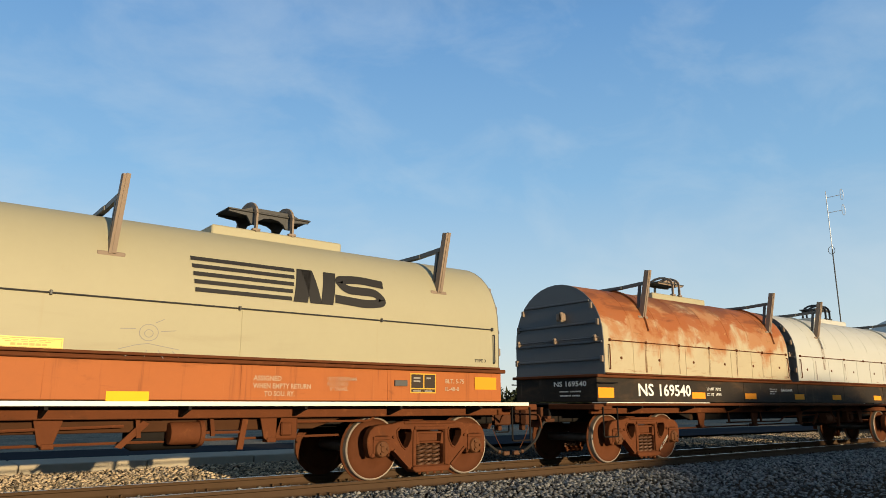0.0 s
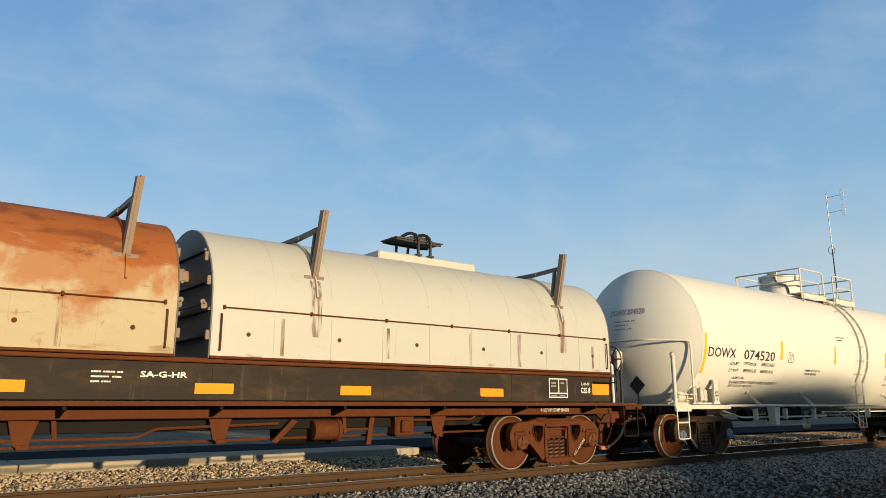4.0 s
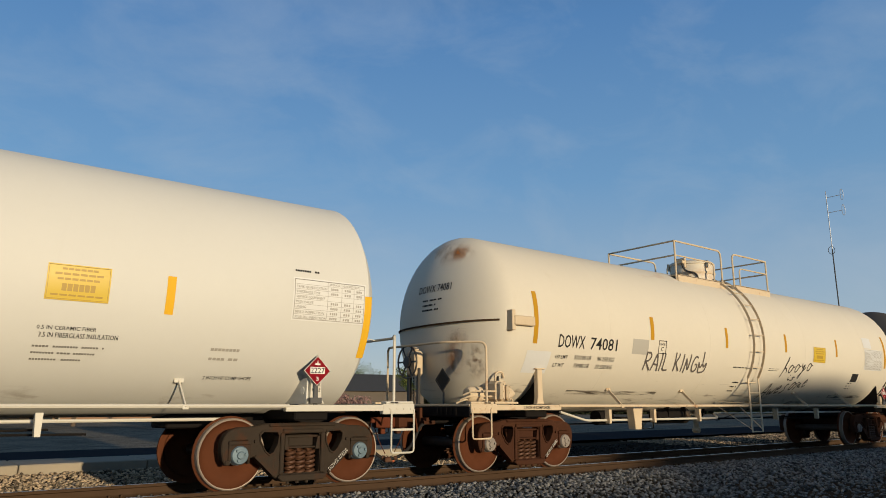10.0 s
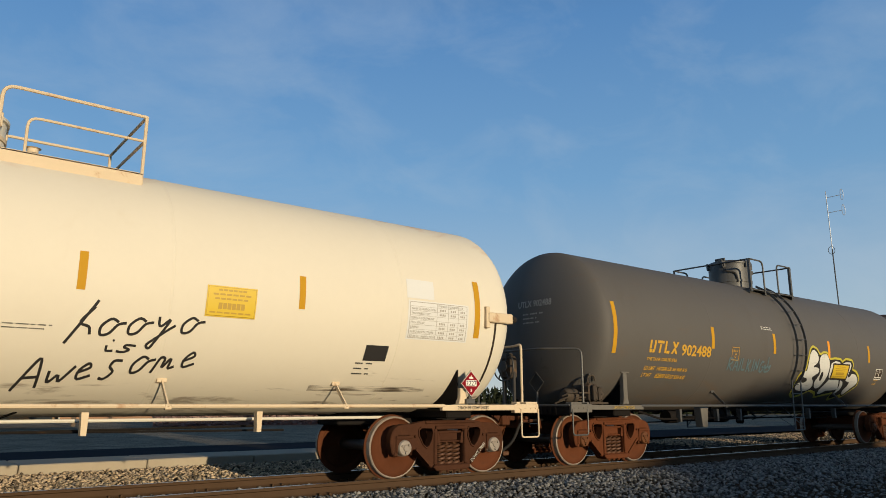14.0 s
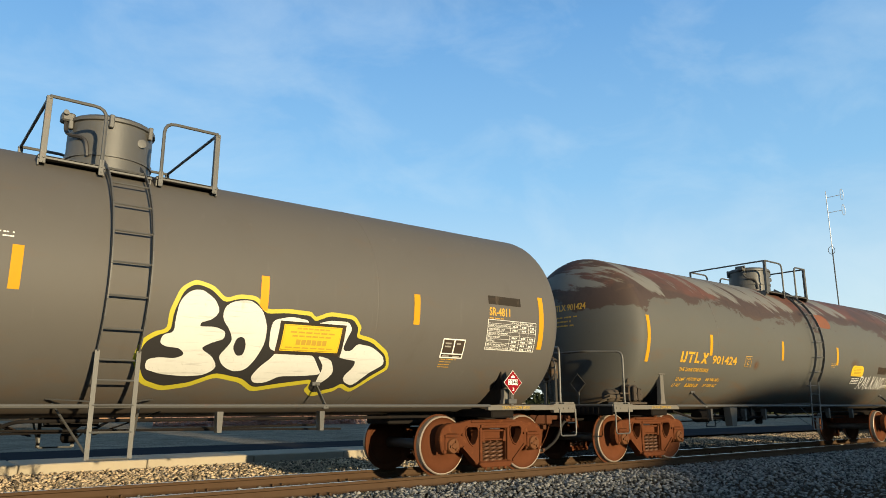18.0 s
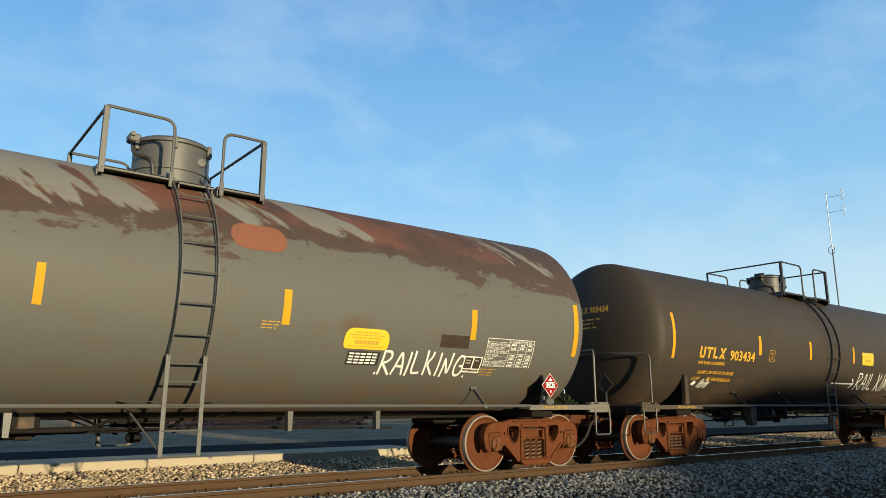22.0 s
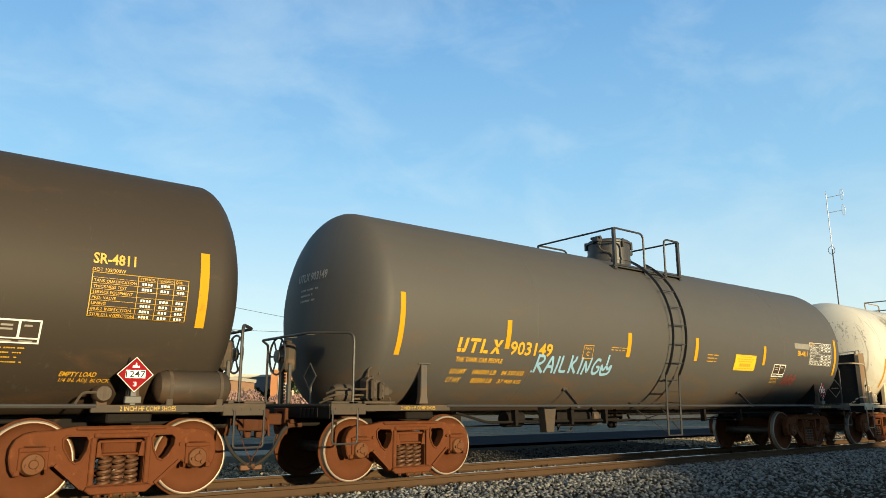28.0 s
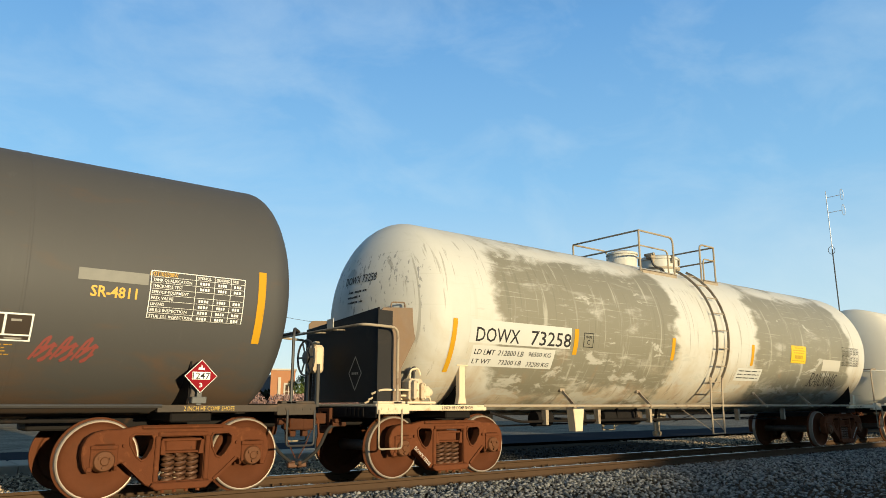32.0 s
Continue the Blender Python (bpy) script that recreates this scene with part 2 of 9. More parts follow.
M["yellow_ink"] = material("yellow_stencil_paint", (0.52, 0.285, 0.02), 0.5, grain=0.06, bump=0.0)
M["red"] = material("red_placard", (0.2, 0.005, 0.01), 0.7, spec=0.1, grain=0.05, bump=0.0)
M["spray_white"] = material("white_spray_paint", (0.62, 0.61, 0.58), 0.5, grain=0.05, bump=0.0)
M["hatched_white"] = material("brushed_on_white_paint", (0.56, 0.55, 0.51), 0.6, grain=0.1, bump=0.0, spots=[((0.3, 0.29, 0.27), (1.5, 1.5, 26), 0.55, 0.12, 0.5, None), ((0.36, 0.35, 0.32), (22, 22, 2), 0.6, 0.1, 0.45, None)])
M["spray_blue"] = material("pale_blue_spray_paint", (0.2, 0.36, 0.5), 0.6, grain=0.16, bump=0.0)
M["spray_red"] = material("red_spray_paint", (0.2, 0.045, 0.035), 0.55, grain=0.2, bump=0.0)
M["spray_yellow"] = material("yellow_spray_paint", (0.43, 0.37, 0.03), 0.5, grain=0.05, bump=0.0)
M["marker"] = material("dark_marker_scrawl", (0.12, 0.10, 0.085), 0.55, grain=0.1, bump=0.0)
M["spray_grey"] = material("grey_marker_scrawl", (0.2, 0.18, 0.17), 0.55, grain=0.1, bump=0.0)
M["hood_beige"] = material("beige_hood_paint", (0.335, 0.30, 0.195), 0.58, spec=0.25, grain=0.06, bump=0.06,
                           spots=[((0.30, 0.23, 0.13), (9, 9, 0.25), 0.6, 0.2, 0.4, None), ((0.24, 0.2, 0.13), (0.5, 0.5, 3), 0.58, 0.25, 0.35, (2.0, 1.66, 0.12)), ((0.3, 0.17, 0.07), (16, 16, 1.0), 0.7, 0.06, 0.5, None),
                                  ((0.2, 0.17, 0.12), (14, 14, 14), 0.74, 0.04, 0.5, None)])
M["hood_rust"] = material("rust_stained_hood_paint", (0.40, 0.335, 0.22), 0.65, spec=0.2, grain=0.1, bump=0.1,
                          spots=[((0.33, 0.132, 0.045), (1.2, 1.2, 0.9), 0.58, 0.16, 0.85, (1.95, 2.6, 0.24)), ((0.28, 0.085, 0.024), (0.9, 0.9, 1.7), 0.65, 0.1, 0.95, (2.15, 2.8, 0.26)),
                                 ((0.16, 0.05, 0.018), (0.9, 0.9, 3.2), 0.69, 0.12, 0.85, (2.4, 3.2, 0.25)), ((0.42, 0.26, 0.11), (1.6, 1.6, 2.4), 0.64, 0.07, 0.6, (2.9, 3.3, -0.3)),
                                 ((0.34, 0.16, 0.055), (1.1, 1.1, 0.9), 0.58, 0.12, 0.75, (2.6, 3.0, -0.3)), ((0.3, 0.12, 0.04), (7, 7, 5.0), 0.62, 0.1, 0.6, None), ((0.2, 0.1, 0.045), (2, 2, 12), 0.6, 0.15, 0.6, (1.8, 1.66, 0.12))])
M["hood_white"] = material("weathered_white_hood_paint", (0.425, 0.415, 0.365), 0.55, grain=0.06, bump=0.06,
                           spots=[((0.35, 0.2, 0.1), (4, 4, 0.6), 0.7, 0.12, 0.6, None), ((0.33, 0.31, 0.26), (0.7, 0.7, 1.2), 0.56, 0.2, 0.4, None), ((0.3, 0.15, 0.06), (9, 9, 0.4), 0.66, 0.08, 0.55, (2.3, 1.7, 0.06)), ((0.22, 0.1, 0.04), (2.5, 2.5, 9), 0.68, 0.08, 0.6, (1.8, 1.66, 0.14))])
M["hood_end"] = material("dark_grey_end_plate_paint", (0.1, 0.1, 0.1), 0.55, grain=0.1, bump=0.06, spots=[((0.12, 0.07, 0.04), (4, 4, 0.8), 0.66, 0.15, 0.5, None)])
M["oxide"] = material("orange_oxide_body_paint", (0.34, 0.105, 0.032), 0.6, grain=0.12, bump=0.08,
                      spots=[((0.17, 0.052, 0.02), (7, 7, 0.4), 0.54, 0.16, 0.7, None), ((0.13, 0.042, 0.018), (1.6, 1.6, 5), 0.6, 0.2, 0.7, (1.5, 1.64, 0.12)), ((0.42, 0.17, 0.07), (9, 9, 0.5), 0.64, 0.08, 0.4, None)])
M["arm"] = material("worn_brown_steel_arm", (0.23, 0.17, 0.125), 0.6, grain=0.12, spots=[(RUST, (6, 6, 1.5), 0.62, 0.2, 0.6, None)])
M["bare_edge"] = material("bright_running_board_edge", (0.72, 0.68, 0.58), 0.4, grain=0.06)
M["rail_side"] = material("rust_brown_rail", (0.066, 0.04, 0.0235), 0.8, grain=0.2, bump=0.2, spots=[((0.09, 0.055, 0.04), (1.5, 4, 4), 0.58, 0.2, 0.5, None)])
M["rail_top"] = material("polished_rail_head", (0.5, 0.47, 0.43), 0.3, 0.9, grain=0.1, bump=0.03)
M["tie"] = material("weathered_timber_sleeper", (0.05, 0.037, 0.027), 0.9, spec=0.0, grain=0.3, bump=0.5, random_tint=0.3)
M["railing_white"] = material("cream_pipe_paint", (0.56, 0.52, 0.43), 0.5, grain=0.08, spots=[(RUST, (5, 5, 5), 0.68, 0.12, 0.5, None)])
M["railing_rusty"] = material("cream_paint_with_rust", (0.58, 0.46, 0.31), 0.6, grain=0.1, spots=[((0.3, 0.11, 0.03), (4, 4, 4), 0.57, 0.2, 0.8, None)])
M["railing_worn"] = material("worn_grey_brown_rail", (0.3, 0.24, 0.17), 0.6, grain=0.15, spots=[((0.12, 0.06, 0.03), (4, 4, 4), 0.54, 0.2, 0.8, None)])
M["railing_black"] = material("black_pipe_paint", (0.03, 0.027, 0.025), 0.5, grain=0.15, spots=[((0.1, 0.045, 0.02), (5, 5, 5), 0.64, 0.15, 0.5, None)])
M["railing_grey"] = material("grey_pipe_paint", (0.068, 0.065, 0.06), 0.5, grain=0.15, spots=[((0.12, 0.05, 0.025), (5, 5, 5), 0.62, 0.15, 0.5, None)])
M["grey_patch"] = material("grey_paint_patch", (0.42, 0.39, 0.33), 0.55, grain=0.06, bump=0)
M["clean_white"] = material("cleaned_white_paint", (0.48, 0.465, 0.42), 0.5, grain=0.06, bump=0, spots=[((0.35, 0.32, 0.26), (8, 8, 1.5), 0.62, 0.12, 0.6, None)])
M["spray_blue_faint"] = material("faded_blue_spray_paint", (0.075, 0.125, 0.145), 0.55, grain=0.2, bump=0)
M["notice_ink"] = material("brown_notice_print", (0.4, 0.25, 0.03), 0.5, grain=0.05, bump=0)
M["end_black"] = material("near_black_end_plate", (0.022, 0.02, 0.019), 0.65, grain=0.2, spots=[((0.06, 0.045, 0.035), (2, 2, 3), 0.58, 0.2, 0.5, None)])
M["end_box"] = material("brown_end_box_paint", (0.17, 0.118, 0.08), 0.6, grain=0.2, spots=[((0.18, 0.11, 0.06), (2, 2, 2), 0.5, 0.25, 0.7, None)])


def stain_material(name, colour, scale):
    m = material(name, colour, 0.7, grain=0.2, bump=0)
    n, l = m.node_tree.nodes, m.node_tree.links
    tc = n.new("ShaderNodeTexCoord")
    mp = n.new("ShaderNodeMapping")
    mp.inputs["Scale"].default_value = scale
    l.new(tc.outputs["Object"], mp.inputs["Vector"])
    t = n.new("ShaderNodeTexNoise")
    t.inputs["Scale"].default_value, t.inputs["Detail"].default_value = 1.0, 6
    l.new(mp.outputs[0], t.inputs["Vector"])
    r = n.new("ShaderNodeMapRange")
    r.inputs["From Min"].default_value, r.inputs["From Max"].default_value, r.inputs["To Max"].default_value = 0.42, 0.66, 0.75
    l.new(t.outputs["Fac"], r.inputs["Value"])
    l.new(r.outputs[0], n["Principled BSDF"].inputs["Alpha"])
    return m


M["rust_stain"] = stain_material("rust_run_stain", (0.2, 0.085, 0.03), (26, 26, 2.2))
M["soot_stain"] = stain_material("dark_grime_stain", (0.08, 0.055, 0.035), (2.0, 2.0, 22))


def soft_spot(m):
    """Lets a stain fade out from the middle of its patch."""
    n, l = m.node_tree.nodes, m.node_tree.links
    tc = n.new("ShaderNodeTexCoord")
    sb = n.new("ShaderNodeVectorMath")
    sb.operation = "DISTANCE"
    sb.inputs[1].default_value = (0.5, 0.5, 0.5)
    l.new(tc.outputs["Generated"], sb.inputs[0])
    r = n.new("ShaderNodeMapRange")
    r.interpolation_type = "SMOOTHSTEP"
    r.inputs["From Min"].default_value, r.inputs["From Max"].default_value = 0.08, 0.5
    r.inputs["To Min"].default_value, r.inputs["To Max"].default_value = 1.0, 0.0
    l.new(sb.outputs["Value"], r.inputs["Value"])
    mu = n.new("ShaderNodeMath")
    mu.operation = "MULTIPLY"
    old = n["Principled BSDF"].inputs["Alpha"].links[0].from_socket
    l.new(old, mu.inputs[0])
    l.new(r.outputs[0], mu.inputs[1])
    l.new(mu.outputs[0], n["Principled BSDF"].inputs["Alpha"])
    return m


M["soft_rust"] = soft_spot(stain_material("soft_edged_rust", (0.40, 0.16, 0.045), (3.0, 3.0, 1.2)))
M["rust_patch"] = soft_spot(stain_material("soft_rust_patch", (0.17, 0.08, 0.035), (1.5, 1.5, 1.0)))
M["soft_rust_dark"] = soft_spot(stain_material("dark_rust_burst", (0.13, 0.05, 0.02), (9.0, 9.0, 9.0)))
M["dark_holder"] = material("dark_placard_holder", (0.05, 0.045, 0.04), 0.6, grain=0.1)
M["soft_ink"] = material("grey_stencil_print", (0.17, 0.155, 0.13), 0.55, grain=0.15, bump=0)
M["fresh_white"] = material("fresh_white_paint_panel", (0.68, 0.665, 0.62), 0.5, grain=0.04, bump=0)
M["faint_ink"] = material("faint_grey_print", (0.36, 0.33, 0.28), 0.55, grain=0.1, bump=0)
M["oxide_pill"] = material("fresh_oxide_primer", (0.17, 0.072, 0.046), 0.7, grain=0.14, bump=0.03, spots=[((0.10, 0.07, 0.055), (5, 5, 1.5), 0.6, 0.1, 0.6, None)])
M["sill_grey"] = material("dusty_grey_sill_paint", (0.13, 0.118, 0.102), 0.6, grain=0.2, spots=[((0.1, 0.065, 0.042), (2, 2, 5), 0.55, 0.25, 0.7, None)])
M["sill_dark"] = material("dirty_brown_black_sill_paint", (0.06, 0.047, 0.036), 0.65, grain=0.2, spots=[((0.14, 0.085, 0.05), (2, 2, 5), 0.52, 0.25, 0.7, None)])
M["paint_grey"] = material("grey_painted_out_patch", (0.2, 0.19, 0.165), 0.6, grain=0.25, bump=0)
M["faded_ink"] = material("faded_pinkish_lettering", (0.42, 0.29, 0.2), 0.6, grain=0.2, bump=0)

# ---- building blocks ----


class Geo:
    """Collects points and faces of one mesh."""

    def __init__(self):
        self.v, self.f, self.m = [], [], []

    def add(self, verts, faces, mat=0):
        o = len(self.v)
        self.v.extend(tuple(p) for p in verts)
        self.f.extend(tuple(i + o for i in f) for f in faces)
        self.m.extend([mat] * len(faces))
        return self

    def box(self, x0, x1, y0, y1, z0, z1, c=0.0, mat=0):
        c = min(c, abs(x1 - x0) * 0.45, abs(y1 - y0) * 0.45, abs(z1 - z0) * 0.45)
        if c <= 0:
            v = [(x, y, z) for x in (x0, x1) for y in (y0, y1) for z in (z0, z1)]
            return self.add(v, [(0, 1, 3, 2), (4, 6, 7, 5), (0, 4, 5, 1), (2, 3, 7, 6), (0, 2, 6, 4), (1, 5, 7, 3)], mat)
        cx, cy, cz = (x0 + x1) / 2, (y0 + y1) / 2, (z0 + z1) / 2
        hx, hy, hz = abs(x1 - x0) / 2, abs(y1 - y0) / 2, abs(z1 - z0) / 2
        v, ix = [], {}
        for sx in (-1, 1):
            for sy in (-1, 1):
                for sz in (-1, 1):
                    for k, (a, b, d) in enumerate(((0, c, c), (c, 0, c), (c, c, 0))):
                        ix[sx, sy, sz, k] = len(v)
                        v.append((cx + sx * (hx - a), cy + sy * (hy - b), cz + sz * (hz - d)))
        f = []
        for s in (-1, 1):
            f.append([ix[s, a, b, 0] for a, b in ((-1, -1), (1, -1), (1, 1), (-1, 1))][::s])
            f.append([ix[a, s, b, 1] for a, b in ((-1, -1), (-1, 1), (1, 1), (1, -1))][::s])
            f.append([ix[a, b, s, 2] for a, b in ((-1, -1), (1, -1), (1, 1), (-1, 1))][::s])
        for a in (-1, 1):
            for b in (-1, 1):
                f.append([ix[a, b, -1, 0], ix[a, b, 1, 0], ix[a, b, 1, 1], ix[a, b, -1, 1]][::a * b])
                f.append([ix[a, -1, b, 0], ix[a, -1, b, 2], ix[a, 1, b, 2], ix[a, 1, b, 0]][::a * b])
                f.append([ix[-1, a, b, 1], ix[1, a, b, 1], ix[1, a, b, 2], ix[-1, a, b, 2]][::a * b])
                for d in (-1, 1):
                    f.append([ix[a, b, d, 0], ix[a, b, d, 1], ix[a, b, d, 2]][::a * b * d])
        return self.add(v, f, mat)

    def lathe(self, prof, o=(0, 0, 0), axis="x", seg=32, mat=0, closed=False, arc=None):
        """Turns (radius, height along the axis) round the axis."""
        n = len(prof)
        a0, a1 = arc or (0, 2 * math.pi)
        cols = seg if arc is None else seg + 1
        v = []
        for i in range(cols):
            a = a0 + (a1 - a0) * i / seg
            c, s = math.cos(a), math.sin(a)
            for r, h in prof:
                p = {"x": (h, r * c, r * s), "y": (r * s, h, r * c), "z": (r * c, r * s, h)}[axis]
                v.append((p[0] + o[0], p[1] + o[1], p[2] + o[2]))
        f = []
        for i in range(cols if arc is None else seg):
            j = (i + 1) % cols
            for k in range(n - 1 + (1 if closed else 0)):
                k2 = (k + 1) % n
                q = [i * n + k, i * n + k2, j * n + k2, j * n + k]
                if prof[k][0] < 1e-6:
                    q = q[:3] if False else [q[0], q[1], q[2]]
                elif prof[k2][0] < 1e-6:
                    q = [q[0], q[1], q[3]]
                f.append(q)
        return self.add(v, f, mat)

    def rod(self, p0, p1, r, seg=8, mat=0):
        return self.tube([p0, p1], r, seg, mat)

    def tube(self, pts, r, seg=8, mat=0, closed=False):
        pts = [Vector(p) for p in pts]
        n = len(pts)
        v, f = [], []
        up = None
        for i, p in enumerate(pts):
            if closed:
                d = (pts[(i + 1) % n] - pts[i - 1]).normalized()
            else:
                d = (pts[min(i + 1, n - 1)] - pts[max(i - 1, 0)]).normalized()
            if up is None:
                up = Vector((0, 0, 1)) if abs(d.z) < 0.9 else Vector((1, 0, 0))
            side = d.cross(up).normalized()
            up = side.cross(d).normalized()
            for k in range(seg):
                a = 2 * math.pi * k / seg
                v.append(p + r * (math.cos(a) * side + math.sin(a) * up))
        for i in range(n if closed else n - 1):
            j = (i + 1) % n
            for k in range(seg):
                k2 = (k + 1) % seg
                f.append((i * seg + k, i * seg + k2, j * seg + k2, j * seg + k))
        if not closed:
            f.append(tuple(range(seg))[::-1])
            f.append(tuple((n - 1) * seg + k for k in range(seg)))
        return self.add(v, f, mat)

    def bar(self, p0, p1, w, h, up=(0, 0, 1), mat=0):
        """A flat bar from p0 to p1, w across and h along up."""
        p0, p1 = Vector(p0), Vector(p1)
        d = (p1 - p0).normalized()
        s = d.cross(Vector(up)).normalized() * (w / 2)
        u = s.cross(d).normalized() * (h / 2)
        v = [p + a * s + b * u for p in (p0, p1) for a, b in ((-1, -1), (1, -1), (1, 1), (-1, 1))]
        return self.add(v, [(0, 1, 2, 3), (7, 6, 5, 4), (0, 4, 5, 1), (1, 5, 6, 2), (2, 6, 7, 3), (3, 7, 4, 0)], mat)

    def prism(self, loops, axis, a0, a1, chamfer=0.0, mat=0):
        """A plate cut to the first loop, with holes by the rest, from a0 to a1 along the axis ('y': loops in x, z; 'x': in y, z; 'z': in x, y)."""
        def place(p, a):
            return {"y": (p[0], a, p[1]), "x": (a, p[0], p[1]), "z": (p[0], p[1], a)}[axis]

        def area(lp):
            return sum(lp[i - 1][0] * lp[i][1] - lp[i][0] * lp[i - 1][1] for i in range(len(lp)))

        loops = [lp if (area(lp) > 0) == (k == 0) else lp[::-1] for k, lp in enumerate(loops)]

        def shrunk(lp, c):
            out = []
            for i in range(len(lp)):
                a, b, d = Vector(lp[i - 1]), Vector(lp[i]), Vector(lp[(i + 1) % len(lp)])
                e1, e2 = (b - a).normalized(), (d - b).normalized()
                nn = Vector((-(e1.y + e2.y), e1.x + e2.x))
                k = max(0.35, 1 + e1.dot(e2))
                out.append(tuple(b + nn * (c / k)))
            return out

        small = [shrunk(lp, chamfer) for lp in loops] if chamfer else loops
        tris = tessellate_polygon([[Vector((*p, 0)) for p in lp] for lp in small])
        flat = [p for lp in small for p in lp]
        n = len(flat)
        self.add([place(p, a0) for p in flat], [t for t in tris], mat)
        self.add([place(p, a1) for p in flat], [t[::-1] for t in tris], mat)
        e = chamfer if a1 > a0 else -chamfer
        for lp, sm in zip(loops, small):
            k = len(lp)
            rings = [(sm, a0), (lp, a0 + e), (lp, a1 - e), (sm, a1)] if chamfer else [(lp, a0), (lp, a1)]
            v = [place(p, a) for ring, a in rings for p in ring]
            f = [(r * k + i, r * k + (i + 1) % k, (r + 1) * k + (i + 1) % k, (r + 1) * k + i) for r in range(len(rings) - 1) for i in range(k)]
            self.add(v, f, mat)
        return self

    def mesh(self, name, angle=35):
        me = bpy.data.meshes.new(name)
        me.from_pydata([tuple(p) for p in self.v], [], [tuple(f) for f in self.f])
        me.polygons.foreach_set("material_index", self.m)
        bm = bmesh.new()
        bm.from_mesh(me)
        bmesh.ops.remove_doubles(bm, verts=bm.verts, dist=0.0002)
        bmesh.ops.recalc_face_normals(bm, faces=bm.faces)
        bm.to_mesh(me)
        bm.free()
        me.polygons.foreach_set("use_smooth", [True] * len(me.polygons))
        me.set_sharp_from_angle(angle=radians(angle))
        return me


def part(name, data, mats, parent=None, label="", at=(0, 0, 0), turn=0.0):
    """Links a Geo or a mesh as one object under its thing."""
    if isinstance(data, Geo):
        data = data.mesh(name)
    mats = mats if isinstance(mats, (list, tuple)) else [mats]
    if not data.materials:
        for m in mats:
            data.materials.append(M[m] if isinstance(m, str) else m)
    ob = new(name, data)
    if parent:
        ob.parent = parent
    ob.location = at
    ob.rotation_euler = (0, 0, turn)
    if any((M[m] if isinstance(m, str) else m) != data.materials[i] for i, m in enumerate(mats)):
        for i, m in enumerate(mats):
            ob.material_slots[i].link = "OBJECT"
            ob.material_slots[i].material = M[m] if isinstance(m, str) else m
    if label:
        ob["label"] = label
    if name in ("fine_print", "small_print"):
        ob["kind"] = "stuff"
    return ob


CACHE = {}


def cached(key, make):
    if key not in CACHE:
        CACHE[key] = make().mesh(key if isinstance(key, str) else str(key[0]))
    return CACHE[key]


def fillet(pts, r, n=4):
    """Rounds the corners of a line of points."""
    pts = [Vector(p) for p in pts]
    out = [pts[0]]
    for a, b, c in zip(pts, pts[1:], pts[2:]):
        k = min(r, (a - b).length * 0.45, (c - b).length * 0.45)
        p, q = b + (a - b).normalized() * k, b + (c - b).normalized() * k
        for i in range(n + 1):
            t = i / n
            out.append(p * (1 - t) ** 2 + b * 2 * t * (1 - t) + q * t * t)
    out.append(pts[-1])
    return out


# ---- lettering ----
WRITING = []


class Skin:
    """The outside of a car's flank: a round tank (radius, height of its middle) or a flat side at y."""

    def __init__(self, radius=None, mid=0.0, y=0.0):
        self.r, self.mid, self.y = radius, mid, y

    def start(self, z):
        return math.asin(max(-1, min(1, (z - self.mid) / self.r))) * self.r if self.r else z

    def at(self, x, s, lift):
        if not self.r:
            return (x, self.y - lift, s)
        a, r = s / self.r, self.r + lift
        return (x, -r * math.cos(a), self.mid + r * math.sin(a))


def patch(g, skin, x0, x1, z0, h, lift=0.004, mat=0, slant=0.0):
    """A painted or taped rectangle that follows the flank, from height z0 up, h along the skin."""
    s0 = skin.start(z0)
    n = max(1, int(h / 0.07)) if skin.r else 1
    v = []
    for i in range(n + 1):
        s = s0 + h * i / n
        v += [skin.at(x0 + slant * i / n, s, lift), skin.at(x1 + slant * i / n, s, lift)]
    g.add(v, [(2 * i, 2 * i + 1, 2 * i + 3, 2 * i + 2) for i in range(n)], mat)
    return g


def write(car, skin, text, x0, x1, z0, h, mat, name="lettering", label="", lift=0.005, shear=0.0):
    """Letters from x0 to x1 with their foot at height z0."""
    WRITING.append((car, skin, text, x0, x1, z0, h, mat, name, label, lift, shear))


def scribble_bars(car, skin, x0, x1, z0, h, rows, mat, seed=1, fill=0.8, name="small_print"):
    """Print too small to read: plain bars of its size."""
    rnd = random.Random(seed)
    g = Geo()
    step = h / rows
    for i in range(rows):
        x = x0
        end = x0 + (x1 - x0) * (1 if i == 0 else rnd.uniform(0.7, 1))
        while x < end - step * 0.3:
            w = min(rnd.uniform(1.2, 4) * step, end - x)
            m_ = max(1, int(w / (step * 0.42)))
            for j in range(m_):
                patch(g, skin, x + w * j / m_, x + w * (j + 0.78) / m_, z0 + h - (i + 1) * step + step * 0.33, step * 0.34, 0.005)
            x += w + step * rnd.uniform(0.35, 0.7)
    return part(name, g, mat, car)


